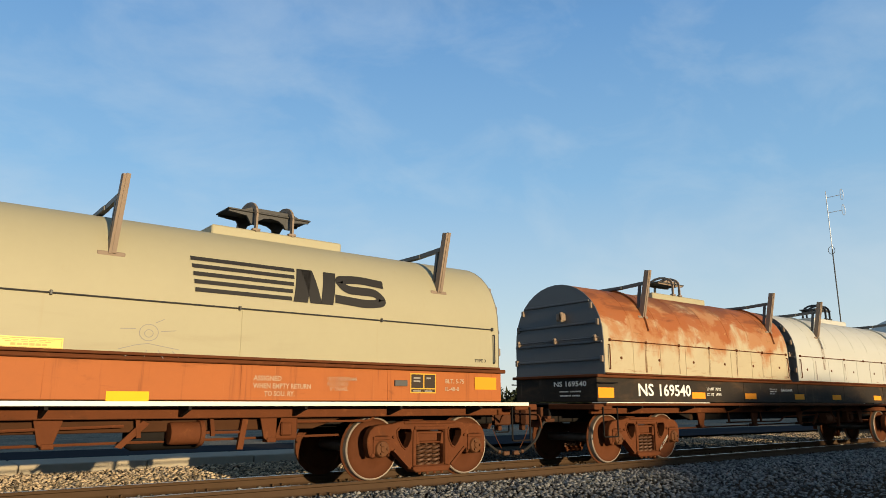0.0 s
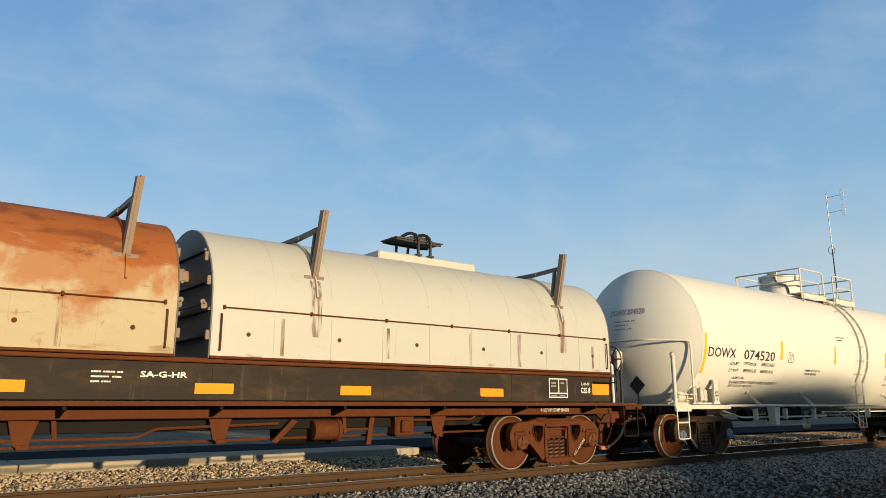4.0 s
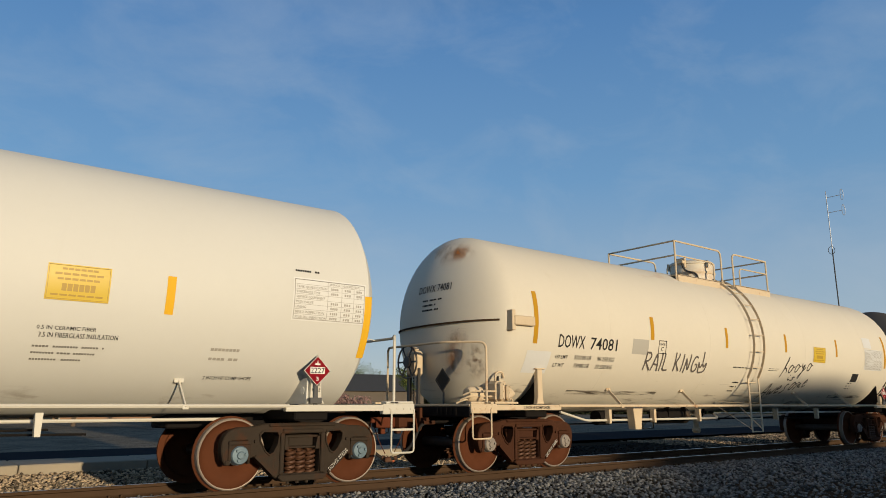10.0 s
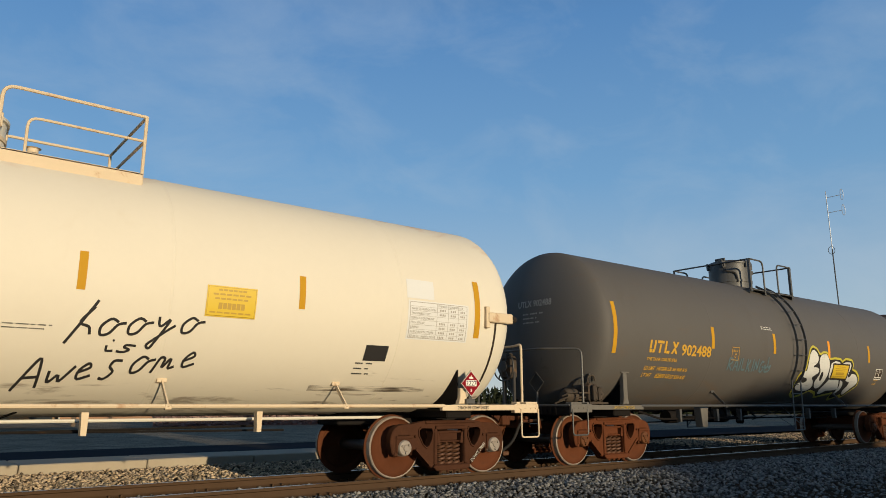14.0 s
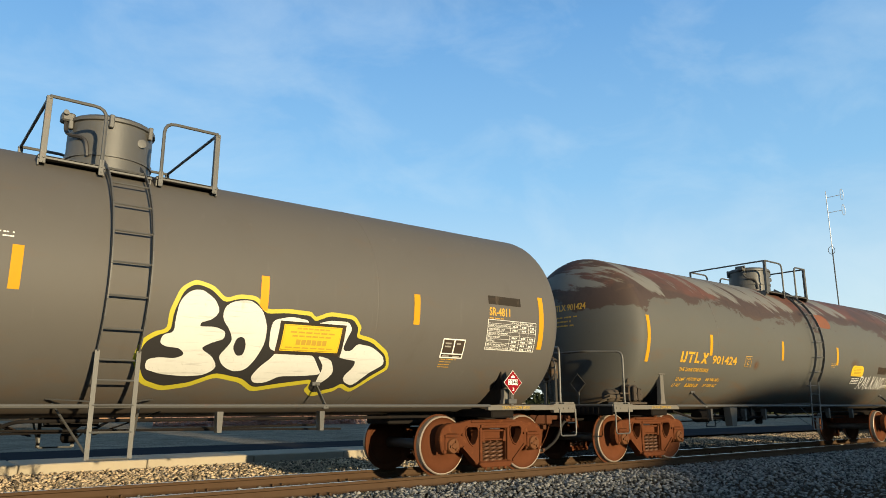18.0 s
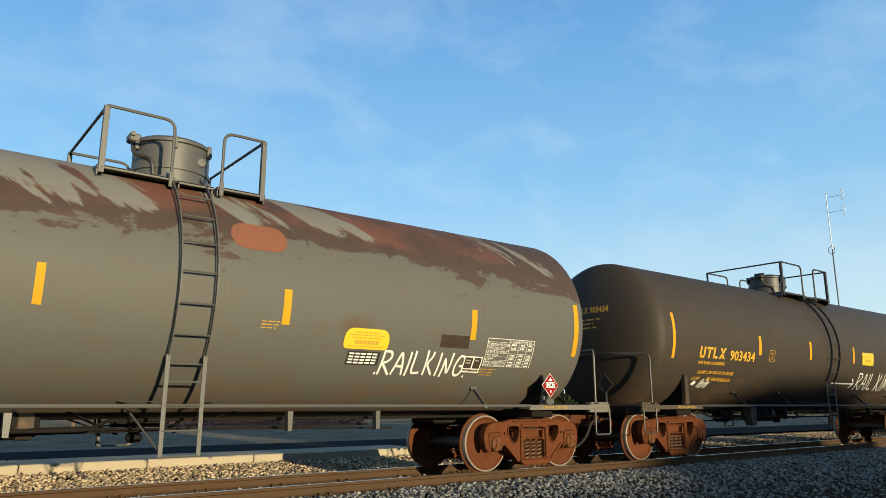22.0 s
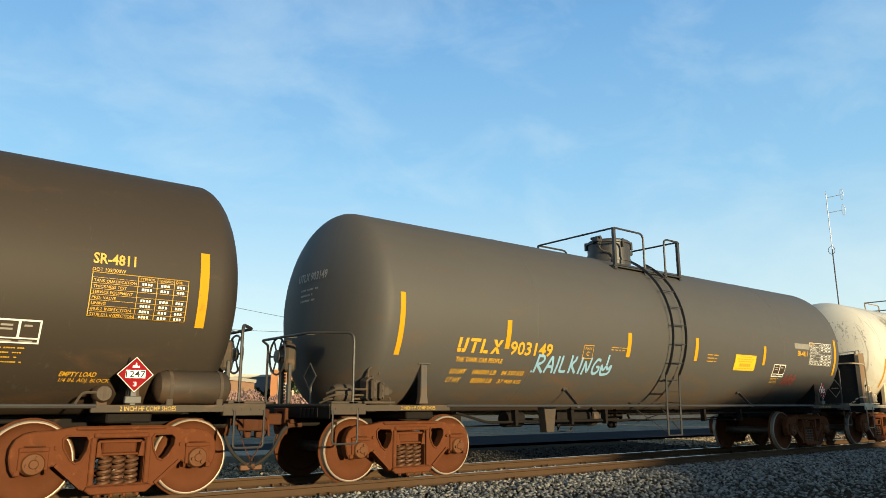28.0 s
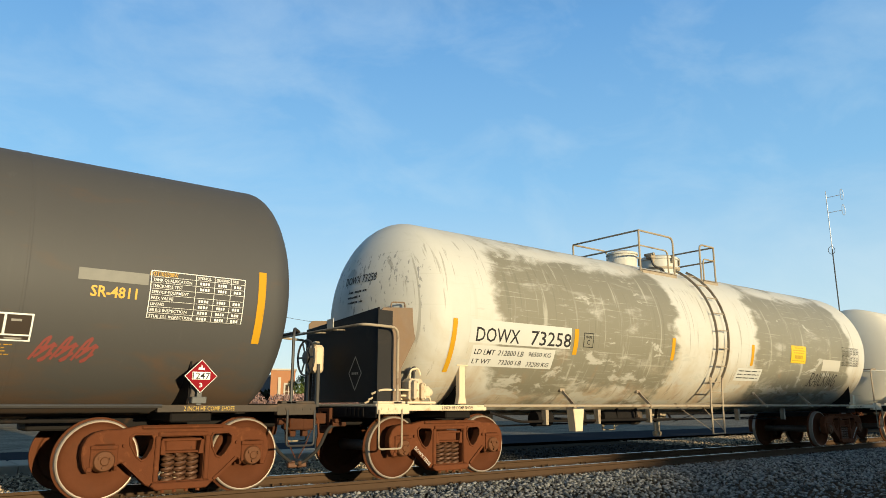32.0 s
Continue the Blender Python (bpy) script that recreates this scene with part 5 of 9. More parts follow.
    for y in (-0.2, 0.2):
        w0, w1 = gap + 0.38, gap + 0.34
        hump = [(gap * 0.8 * math.cos(radians(q)), 3.72 + 0.13 * math.sin(radians(q))) for q in (0, 30, 60, 90, 120, 150, 180)]
        low_edge = [(-gap - 0.1, 3.84), (-gap - 0.03, 3.72)] + hump[::-1] + [(gap + 0.03, 3.72), (gap + 0.1, 3.84)] if beige else [(-gap - 0.2, 3.86), (gap + 0.2, 3.86)]
        web = [(-w0, 3.87)] + low_edge + [(w1, 3.87), (w1, 3.91), (gap + 0.16, 3.93), (gap + 0.04, 3.98), (-gap - 0.04, 3.98), (-gap - 0.16, 3.93), (-w0, 3.91)]
        g = Geo().prism([web], "y", y - 0.02, y + 0.02, 0.004)
        g.v = [(p[0] + xm, p[1], p[2]) for p in g.v]
        part("bail_web", g, "railing_black" if beige or mat == "hood_white" else arm_mat, hood)
    g = Geo().box(xm - gap - 0.40, xm + gap + 0.36, -0.25, 0.25, 3.895, 3.92, 0.006)
    part("bail_beam", g, "railing_grey" if mat != "hood_beige" else "railing_black", hood)
    return hood


def coil_car(label, xc, half, x_left, x_right, body, hoods):
    car = tagged(new("coil_car"), label, "coil car", "freight train")
    car.location = (xc - run(0), 0, 0)
    CARS.append((car, xc))
    for x in (-half, half):
        add_truck(car, x, "rusty")
    g = Geo().box(x_left, x_right, -1.1, 1.1, 1.14, 1.64, 0.01)
    part("body", g, body, car, "deep flat-sided trough body")
    g = Geo().box(x_left - 0.05, x_right + 0.05, -1.17, 1.17, 1.60, 1.66, 0.012)
    part("top_chord", g, "rusty", car)
    n = 6
    for i in range(1, n):
        x = x_left + (x_right - x_left) * i / n
        for y in (-1, 1):
            part("seam", Geo().box(x - 0.01, x + 0.01, y * 1.10, y * 1.107, 1.15, 1.60), body, car)
    for y in (-1, 1):
        part("running_board", Geo().box(x_left - 0.25, x_right + 0.25, y * 1.12, y * 1.48, 1.08, 1.115, 0.006), "rusty", car)
        part("board_edge", Geo().box(x_left - 0.25, x_right + 0.25, y * 1.48, y * 1.50, 1.07, 1.125, 0.005), "bare_edge" if body == "oxide" else "rusty", car)
        part("side_sill", Geo().box(x_left - 0.2, x_right + 0.2, y * 1.02, y * 1.10, 0.92, 1.06, 0.01), "rusty", car)
        k = 9
        for i in range(k):
            x = x_left + (x_right - x_left) * (i + 0.5) / k
            g = Geo().prism([[(-1.10, 1.07), (-1.46, 1.07), (-1.46, 1.03), (-1.14, 0.94)]], "x", x - 0.02, x + 0.02)
            if y > 0:
                g.v = [(p[0], -p[1], p[2]) for p in g.v]
            part("board_bracket", g, "under_black", car)
        # deeper fish-belly side between the trucks
        part("centre_beam", Geo().prism([[(-half + 1.3, 0.95), (half - 1.3, 0.95), (half - 1.9, 0.76), (-half + 1.9, 0.76)]], "y", y * 0.78, y * 0.86, 0.008), "rusty_dark" if body == "oxide" else "under_black", car)
    part("centre_sill", Geo().box(x_left - 0.5, x_right + 0.5, -0.32, 0.32, 0.76, 1.12, 0.02), "under_black", car)
    for s, x in ((-1, x_left), (1, x_right)):
        part("end_beam", Geo().box(x, x + s * 0.5, -1.44, 1.44, 1.0, 1.1, 0.015), "rusty", car)
        add_coupling(car, x + s * 0.55, s)
        for y in (-1, 1):
            g = Geo().tube(fillet([(x + s * 0.3, y * 1.46, 1.05), (x + s * 0.3, y * 1.46, 0.52), (x - s * 0.1, y * 1.46, 0.52), (x - s * 0.1, y * 1.46, 1.05)], 0.04, 3), 0.015, 6)
            part("step", g, "under_black", car)
            if body == "oxide":
                continue
            g = Geo().tube(fillet([(x + s * 0.05, y * 1.12, 1.5), (x + s * 0.05, y * 1.2, 1.5), (x - s * 0.5, y * 1.2, 1.5), (x - s * 0.5, y * 1.12, 1.5)], 0.04, 3), 0.013, 6)
            part("grab_iron", g, "under_black", car)
    for x in (-half + 2.1, -2.0, 0.2, half - 2.6):
        g = Geo().prism([[(x - 0.16, 0.95), (x + 0.16, 0.95), (x + 0.07, 0.66), (x - 0.02, 0.60), (x - 0.09, 0.66)]], "y", -1.0, -0.96, 0.004)
        g.box(x - 0.05, x + 0.08, -1.02, -0.86, 0.60, 0.66, 0.008)
        part("bracket", g, "rusty", car)
    gear = part("brake_cylinder", Geo().lathe([(0.0, -0.22), (0.13, -0.21), (0.14, -0.18), (0.14, 0.14), (0.16, 0.15), (0.16, 0.2), (0.05, 0.24), (0.0, 0.24)], (1.75, -0.92, 0.74), "x", 16), "rusty", car, "rust-brown brake cylinder")
    part("push_rod", Geo().rod((1.95, -0.92, 0.74), (2.5, -0.92, 0.74), 0.02, 6), "rusty", gear)
    part("lever", Geo().prism([[(2.42, 0.52), (2.5, 0.52), (2.56, 0.94), (2.48, 0.94)]], "y", -0.95, -0.89, 0.004), "rusty", gear)
    part("lever", Geo().prism([[(0.92, 0.60), (1.0, 0.58), (1.3, 0.86), (1.22, 0.90)]], "y", -0.97, -0.93, 0.004), "rusty", gear)
    part("valve_body", Geo().box(2.9, 3.25, -1.0, -0.75, 0.62, 0.95, 0.03).box(2.98, 3.14, -1.06, -0.98, 0.68, 0.86, 0.02), "rusty", gear)
    part("pipe", Geo().tube(fillet([(1.0, -0.98, 0.84), (-0.6, -0.98, 0.80), (-0.8, -0.98, 0.70), (-3.2, -0.98, 0.70)], 0.08, 3), 0.018, 6), "rusty", gear)
    part("pipe", Geo().tube(fillet([(3.2, -0.95, 0.86), (4.4, -1.0, 0.86), (4.5, -1.0, 0.95)], 0.08, 3), 0.018, 6), "rusty", gear)
    for x in (-half + 3.2, -half + 4.6, half - 4.3, half - 3.4):
        part("rail_hanger", Geo().bar((x, -0.97, 0.94), (x + 0.03, -0.97, 0.70), 0.03, 0.05, (1, 0, 0)), "rusty", car)
    if body == "black":
        part("board_plate", Geo().box(x_left - 0.22, x_left + 3.1, -1.505, -1.14, 1.118, 1.135, 0.004), "bare_edge", car, "pale worn walkway plate")
    part("air_tank", Geo().lathe([(0.0, -0.5), (0.15, -0.47), (0.19, -0.4), (0.19, 0.4), (0.15, 0.47), (0.0, 0.5)], (1.6, -0.6, 0.72), "x", 18), "under_black", car)
    part("brake_rod", Geo().rod((-half + 1.2, -0.9, 0.60), (half - 1.4, -0.7, 0.66), 0.018, 6), "rusty", car)
    for x0, x1, mat, end_mat, arm_mat, arms, rounded, bail in hoods:
        add_hood(car, x0, x1, mat, end_mat, arm_mat, arms, round_end=rounded, bail=bail)
    return car, Skin(y=-1.1)

# ---- the train ----
car0, side0 = coil_car("beige-hooded coil steel car with a rust-orange body on the track", 1.37, 5.45, -6.75, 6.92, "oxide",
                       [(-6.7, 6.78, "hood_beige", "hood_end", "arm", (-4.3, 0.65, 5.6), 0, 3.05)])
car1, side1 = coil_car("black coil steel car with a rust-stained hood and a white hood", 18.50, 6.31, -7.75, 7.8, "black",
                       [(-7.62, -0.52, "hood_rust", "hood_end", "arm", (-6.2, -1.15), 0, -3.85), (-0.08, 7.7, "hood_white", "hood_end", "arm", (1.4, 6.4), 0, 3.9)])
add_hand_brake(car1, 8.05, 1, -0.55, 1.72, "railing_black", "under_black")
WR = "railing_white"
car2, skin2 = tank_car("clean white insulated tank car with black lettering", 36.24, 6.78, 7.44, 1.61, 2.54, 0.66, "white_tank", WR, "dark_truck", cap="cap_blue", ladder=0.12, manway=-0.85, walk_rail=(-1.55, -0.22, 0.4, 1.62), seams=(-7.43, 7.43), pipe=WR, struts=(2.5, 5.04), crisp=True, rail_in=0.72, rail_z=2.42, brake_at=(0.1, 2.06), valve_in=1.1, crown=4.25)
car3, skin3 = tank_car("cream tank car with rust stains and scrawled graffiti", 54.18, 6.9, 7.535, 1.595, 2.53, 0.68, "cream_tank", "railing_rusty", "rusty_brown", cap="cap_grey", ladder=-0.1, walk_rail=(-1.9, -0.02, 0.5, 2.1), manway=0.15, seams=(-5.2, -1.9, 2.3, 5.6), struts=(2.4, 4.79), pipe=WR, shift=-0.015, crown=4.09, rail_top=4.72)
UT = dict(walk_rail=(-1.08, -0.13, 0.6, 1.13), manway=0.06, manway_r=0.47)
car4, skin4 = tank_car("dark grey tank car with white and yellow graffiti", 71.32, 6.25, 7.0, 1.617, 2.54, 0.52, "grey_tank", "railing_grey", "rusty", strip="sill_grey", seams=(-3.5, 3.6), shift=0.17, ladder=0.22, **(UT | dict(walk_rail=(-0.93, -0.3, 0.4, 1.1), manway=0.0, manway_r=0.53)), crown=4.075, rail_top=4.65, manway_h=0.24)
car5, skin5 = tank_car("grey tank car with paint worn to brown primer on top", 88.0, 6.2, 6.89, 1.625, 2.525, 0.55, "patched_tank", "railing_grey", "rusty", strip="sill_grey", struts=(4.78,), seams=(-4.4, 4.7), shift=-0.03, ladder=0.02, **(UT | dict(walk_rail=(-1.07, -0.24, 0.42, 1.0), manway_r=0.52)), crown=4.09, rail_top=4.70, manway_h=0.14)
car6, skin6 = tank_car("dark brown tank car with yellow lettering", 104.7, 6.35, 7.2, 1.603, 2.53, 0.55, "brown_tank", "railing_black", "rusty", struts=(2.1, 4.15), seams=(-3.0, 3.2), big_tank=True, brake_out=0.17, brake=(1,), ladder=-0.05, **(UT | dict(walk_rail=(-1.15, -0.1, 0.58, 1.36))), crown=4.14)
car7, skin7 = tank_car("dark grey tank car with yellow lettering and pale blue graffiti", 121.42, 6.25, 7.02, 1.628, 2.54, 0.56, "slate_tank", "railing_black", "rusty", seams=(-4.0, 4.3), shift=0.08, ladder=-0.11, **UT, crown=4.03, rail_top=4.64, manway_h=0.16)
car8, skin8 = tank_car("white tank car streaked with grey grime, black end box", 138.7, 6.88, 7.22, 1.635, 2.53, 0.82, "dirty_tank", "railing_worn", "rusty", strip="railing_rusty", struts=(2.17, 4.36), seams=(), rail_z=2.2, rail_y=1.36, rail_out=0.2, brake_out=0.2, ladder=0.08, walk_rail=(-1.63, -0.4, 0.66, 1.25), manway=0.37, crown=4.06, manway_r=0.43)
car9, skin9 = tank_car("off-white tank car coupled behind the grimy one", 156.5, 6.4, 7.1, 1.604, 2.53, 0.55, "cream_tank", WR, "rusty", seams=(-4.0, 4.3), **UT, crown=4.14)

# tall white stanchion pipes at the corners of the white car and beside the coil car
for c_, x_, y_ in ((car2, -8.22, -1.35), (car1, 8.62, -0.5), (car1, 8.72, -0.42)):
    part("stanchion", Geo().tube(fillet([(x_, y_, 1.08), (x_, y_, 2.08 if c_ is car2 else 1.88), (x_ - 0.05, y_, 2.13 if c_ is car2 else 1.9)], 0.03, 3), 0.042 if c_ is car2 else 0.03, 10), WR, c_)

# ---- lettering, signs and graffiti ----


def stripe(car, skin, x0, x1, z0, h, mat, name="reflective_stripe", lift=0.004):
    return part(name, patch(Geo(), skin, x0, x1, z0, h, lift), mat, car)


def frame_lines(g, skin, x0, x1, z0, h, w, lift=0.006):
    s = h / 1.0
    for a, b, c, d in ((x0, x1, 0, w), (x0, x1, h - w, h), (x0, x0 + w, 0, h), (x1 - w, x1, 0, h)):
        rise(g, skin, a, b, z0, c, d, lift)
    return g


def rise(g, skin, x0, x1, z0, a, b, lift=0.006):
    """A rectangle between a and b along the skin above height z0."""
    s0 = skin.start(z0)
    n = max(1, int((b - a) / 0.07)) if skin.r else 1
    v = []
    for i in range(n + 1):
        s = s0 + a + (b - a) * i / n
        v += [skin.at(x0, s, lift), skin.at(x1, s, lift)]
    return g.add(v, [(2 * i, 2 * i + 1, 2 * i + 3, 2 * i + 2) for i in range(n)])


def words(g, skin, x0, x1, z0, a, b):
    """A line of print too small to read, as short bars."""
    n = max(2, int((x1 - x0) / 0.028))
    for i in range(n):
        rise(g, skin, x0 + (x1 - x0) * i / n, x0 + (x1 - x0) * (i + 0.68) / n, z0, a, b)
    return g


def plate_box(car, skin, x0, x1, z0, h, mat):
    part("clearance_plate", frame_lines(Geo(), skin, x0, x1, z0, h, 0.012), mat, car)
    write(car, skin, "PLATE", x0 + 0.05, x1 - 0.05, z0 + h * 0.62, h * 0.16, mat)
    write(car, skin, "C", x0 + (x1 - x0) * 0.36, x0 + (x1 - x0) * 0.64, z0 + h * 0.2, h * 0.32, mat)


TABLE_ROWS = ("TANK QUALIFICATION", "THICKNESS TEST", "SERVICE EQUIPMENT", "PRD: VALVE", "LINING", "88.B.2 INSPECTION", "STUB SILL INSPECTION")


def table(car, skin, x0, x1, z0, h, mat):
    """A ruled inspection table: a header and seven rows of stencilled words."""
    g = frame_lines(Geo(), skin, x0, x1, z0, h, 0.009)
    rows, step = 8, h / 8
    xs_ = [x0 + (x1 - x0) * q for q in (0.46, 0.66, 0.84)]
    for i in range(1, rows):
        rise(g, skin, x0, x1, z0, step * i - 0.002, step * i + 0.002)
    for x in xs_:
        rise(g, skin, x - 0.003, x + 0.003, z0, 0, h)
    t = part("inspection_table", g, mat, car, "ruled inspection table stencil")
    t["kind"] = "stuff"
    s0 = skin.start(z0)

    def height(a):
        return skin.mid + skin.r * math.sin((s0 + a) / skin.r)

    for i, text in enumerate(TABLE_ROWS):
        a = h - step * (i + 1.78)
        write(t, skin, text, x0 + 0.025, x0 + 0.025 + min(0.025 * len(text), (x1 - x0) * 0.43), height(a), step * 0.5, mat, "row_title", lift=0.007)
    for k, text in enumerate(("STENCIL", "QUALIFIED", "DUE")):
        e = xs_[k + 1] if k < 2 else x1
        write(t, skin, text, xs_[k] + 0.02, min(e - 0.015, xs_[k] + 0.024 * len(text) + 0.02), height(h - step * 0.78), step * 0.45, mat, "column_title", lift=0.007)
    cells = Geo()
    for i in range(rows - 1):
        for k, x in enumerate(xs_):
            e = xs_[k + 1] if k < 2 else x1
            if i != 4:
                words(cells, skin, x + (e - x) * 0.22, x + (e - x) * 0.78, z0, step * (i + 0.26), step * (i + 0.72))
    part("fine_print", cells, "white_ink" if mat == "yellow_ink" else mat, t)


def service_box(car, skin, x0, x1, z0, h, mat):
    g = Geo()
    rise(g, skin, x0, x1, z0, 0, h, 0.004)
    box = part("service_stencil", g, mat, car, "white framed service stencil")
    g = Geo()
    xm = x0 + (x1 - x0) * 0.52
    w = 0.018
    rise(g, skin, x0 + w, xm - 0.012, z0, h * 0.26, h - w, 0.006)
    rise(g, skin, xm + 0.012, x1 - w, z0, h * 0.26, h - w, 0.006)
    rise(g, skin, x0 + w, x1 - w, z0, w, h * 0.20, 0.006)
    part("dark_panel", g, "panel_dark", box)
    g = Geo()
    for a, b, c, d in ((0.12, 0.38, 0.72, 0.8), (0.12, 0.38, 0.56, 0.64), (0.62, 0.8, 0.72, 0.8), (0.1, 0.4, 0.08, 0.14), (0.55, 0.85, 0.08, 0.14)):
        rise(g, skin, x0 + (x1 - x0) * a, x0 + (x1 - x0) * b, z0, h * c, h * d, 0.008)
    part("fine_print", g, "grey_ink", box)


def notice(car, skin, x0, x1, z0, h, rounded=False):
    """Yellow emergency notice; its print is too small or private, so it is bars."""
    g = Geo()
    rise(g, skin, x0, x1, z0, 0, h, 0.008)
    if rounded:
        k, w = x0 + (x1 - x0) * 0.14, x0 + (x1 - x0) * 0.86
        g = blob(skin, [(x0, z0), (x1, z0), (x1, z0 + h * 0.55), (x1 - (x1 - w) * 0.3, z0 + h * 0.85), (w, z0 + h), (k, z0 + h), (x0 + (k - x0) * 0.3, z0 + h * 0.85), (x0, z0 + h * 0.55)], 0.008)
    n = part("emergency_notice", g, "yellow_sign", car, "yellow emergency notice panel")
    if not rounded:
        part("notice_border", frame_lines(Geo(), skin, x0 + 0.012, x1 - 0.012, z0 + 0.012, h - 0.024, 0.006, 0.010), "notice_ink", n)
    g = Geo()
    for a, b, c, d in ((0.22, 0.8, 0.84, 0.9), (0.12, 0.9, 0.70, 0.76), (0.16, 0.84, 0.56, 0.62), (0.24, 0.78, 0.26, 0.46), (0.08, 0.92, 0.12, 0.17)):
        x = x0 + (x1 - x0) * a
        e = x0 + (x1 - x0) * b
        k = 6
        for i in range(k):
            rise(g, skin, x + (e - x) * i / k, x + (e - x) * (i + 0.82) / k, z0, h * c, h * d, 0.011)
    part("fine_print", g, "notice_ink", n)


def black_label(car, skin, x0, x1, z0, h):
    g = Geo()
    rise(g, skin, x0, x1, z0, 0, h, 0.006)
    n = part("black_label", g, "black_ink", car)
    g = Geo()
    for i in range(4):
        for k in range(5):
            rise(g, skin, x0 + (x1 - x0) * (0.05 + 0.18 * k), x0 + (x1 - x0) * (0.19 + 0.18 * k), z0, h * (0.1 + 0.22 * i), h * (0.22 + 0.22 * i), 0.008)
    part("fine_print", g, "white_ink", n)


def placard(car, x, y, z, number):
    """Diamond hazard placard on a small stand."""
    def diamond(r):
        return [(x, z - r), (x + r, z), (x, z + r), (x - r, z)]
    p = part("placard_holder", Geo().prism([diamond(0.204)], "y", y, y + 0.012, 0.003), "dark_holder", car, "diamond hazard placard on a stand")
    part("placard", Geo().prism([diamond(0.197)], "y", y - 0.004, y), "white_ink", p)
    part("placard_face", Geo().prism([diamond(0.188)], "y", y - 0.007, y - 0.0045), "red", p)
    part("number_panel", Geo().box(x - 0.108, x + 0.108, y - 0.010, y - 0.0075, z - 0.04, z + 0.05), "white_ink", p)
    part("flame", Geo().prism([[(x - 0.04, z + 0.075), (x + 0.04, z + 0.075), (x + 0.035, z + 0.1), (x + 0.012, z + 0.095), (x, z + 0.14), (x - 0.012, z + 0.1), (x - 0.035, z + 0.105)]], "y", y - 0.010, y - 0.0075), "white_ink", p)
    write(p, Skin(y=y), number, x - 0.105, x + 0.105, z - 0.03, 0.072, "black_ink", "number", lift=0.0125)
    write(p, Skin(y=y), "3", x - 0.02, x + 0.02, z - 0.13, 0.05, "white_ink", "number", lift=0.0095)
    part("stand", Geo().box(x - 0.03, x + 0.03, y + 0.012, y + 0.03, 1.08, z + 0.1, 0.004).box(x - 0.09, x + 0.09, y + 0.0, y + 0.06, 1.10, 1.18, 0.008), "railing_grey", p)


STROKES = {
    "R": [[(0, 0), (0.08, 1)], [(0.02, 0.95), (0.5, 0.95), (0.62, 0.75), (0.4, 0.52), (0.06, 0.48), (0.7, 0)]],
    "A": [[(0, 0), (0.2, 0.6), (0.38, 1), (0.55, 0.5), (0.7, 0)], [(0.1, 0.36), (0.62, 0.34)]],
    "I": [[(0.1, 0), (0.14, 1)]], "L": [[(0.05, 1), (0.02, 0.05), (0.6, 0.1)]],
    "K": [[(0.06, 0), (0.02, 1.05)], [(0.45, 1.0), (0.42, 0.8), (0.1, 0.48), (0.65, 0.02)]],
    "N": [[(0.05, 0), (0.1, 0.8)], [(0.1, 0.8), (0.5, 0.05), (0.6, 1.05)]],
    "G": [[(0.68, 0.85), (0.35, 0.95), (0.05, 0.55), (0.1, 0.12), (0.45, 0.02), (0.7, 0.25), (0.66, 0.48), (0.38, 0.46)]],
    "^": [[(0, 0.62), (0.12, 0.0), (0.95, 0.1), (1.0, 0.7), (0.72, 0.3), (0.5, 0.62), (0.3, 0.24), (0, 0.62)], [(0.5, 0.62), (0.52, 1.25)]],
    ".": [[(0.08, 0.0), (0.14, 0.08)]], ">": [[(0, 0.35), (3.4, 0.35)], [(2.9, 0.65), (3.4, 0.35), (2.85, 0.1)]],
    "~": [[(0, 0.1), (0.25, 0.8), (0.45, 0.95), (0.3, 0.3), (0.1, 0.15), (0.5, 0.5), (0.75, 0.75), (0.6, 0.1), (0.35, 0.05), (0.8, 0.35)], [(0.1, 0.5), (0.85, 0.6)]],
    "@": [[(0.1, -0.15), (0.3, 0.5), (0.5, 1.15)], [(0.5, 0.95), (0.2, 0.45), (0.6, 0.35), (0.7, 0.1)]],
    "o": [[(0.55, 0.45), (0.3, 0.6), (0.05, 0.35), (0.15, 0.05), (0.42, 0.08), (0.55, 0.4), (0.8, 0.42)]],
    "y": [[(0.05, 0.6), (0.2, 0.2), (0.5, 0.6), (0.2, -0.45), (0.02, -0.3), (0.5, 0.15), (0.7, 0.3)]],
    "i": [[(0.05, 0.5), (0.1, 0.05), (0.3, 0.1)], [(0.16, 0.85), (0.2, 0.92)]],
    "s": [[(0.5, 0.55), (0.2, 0.6), (0.15, 0.4), (0.42, 0.22), (0.2, 0.0), (0.0, 0.08)]],
    "w": [[(0, 0.5), (0.12, 0.05), (0.35, 0.4), (0.45, 0.05), (0.75, 0.55)]],
    "e": [[(0.05, 0.28), (0.45, 0.4), (0.3, 0.58), (0.05, 0.35), (0.15, 0.05), (0.55, 0.15)]],
    "m": [[(0.02, 0), (0.08, 0.5), (0.28, 0.45), (0.3, 0.05), (0.5, 0.5), (0.55, 0.05), (0.75, 0.12)]],
    "n": [[(0.02, 0), (0.08, 0.55), (0.4, 0.5), (0.42, 0.0)]], "c": [[(0.5, 0.8), (0.1, 0.9), (0.0, 0.3), (0.2, 0.0), (0.6, 0.2)]],
    "r": [[(0.02, 0), (0.1, 0.9), (0.5, 0.7), (0.2, 0.4), (0.6, 0.0)]], "a": [[(0.5, 0.7), (0.1, 0.6), (0.1, 0.1), (0.5, 0.2), (0.55, 0.8), (0.6, 0.0)]],
    "l": [[(0.1, 1), (0.1, 0), (0.5, 0.1)]],
}


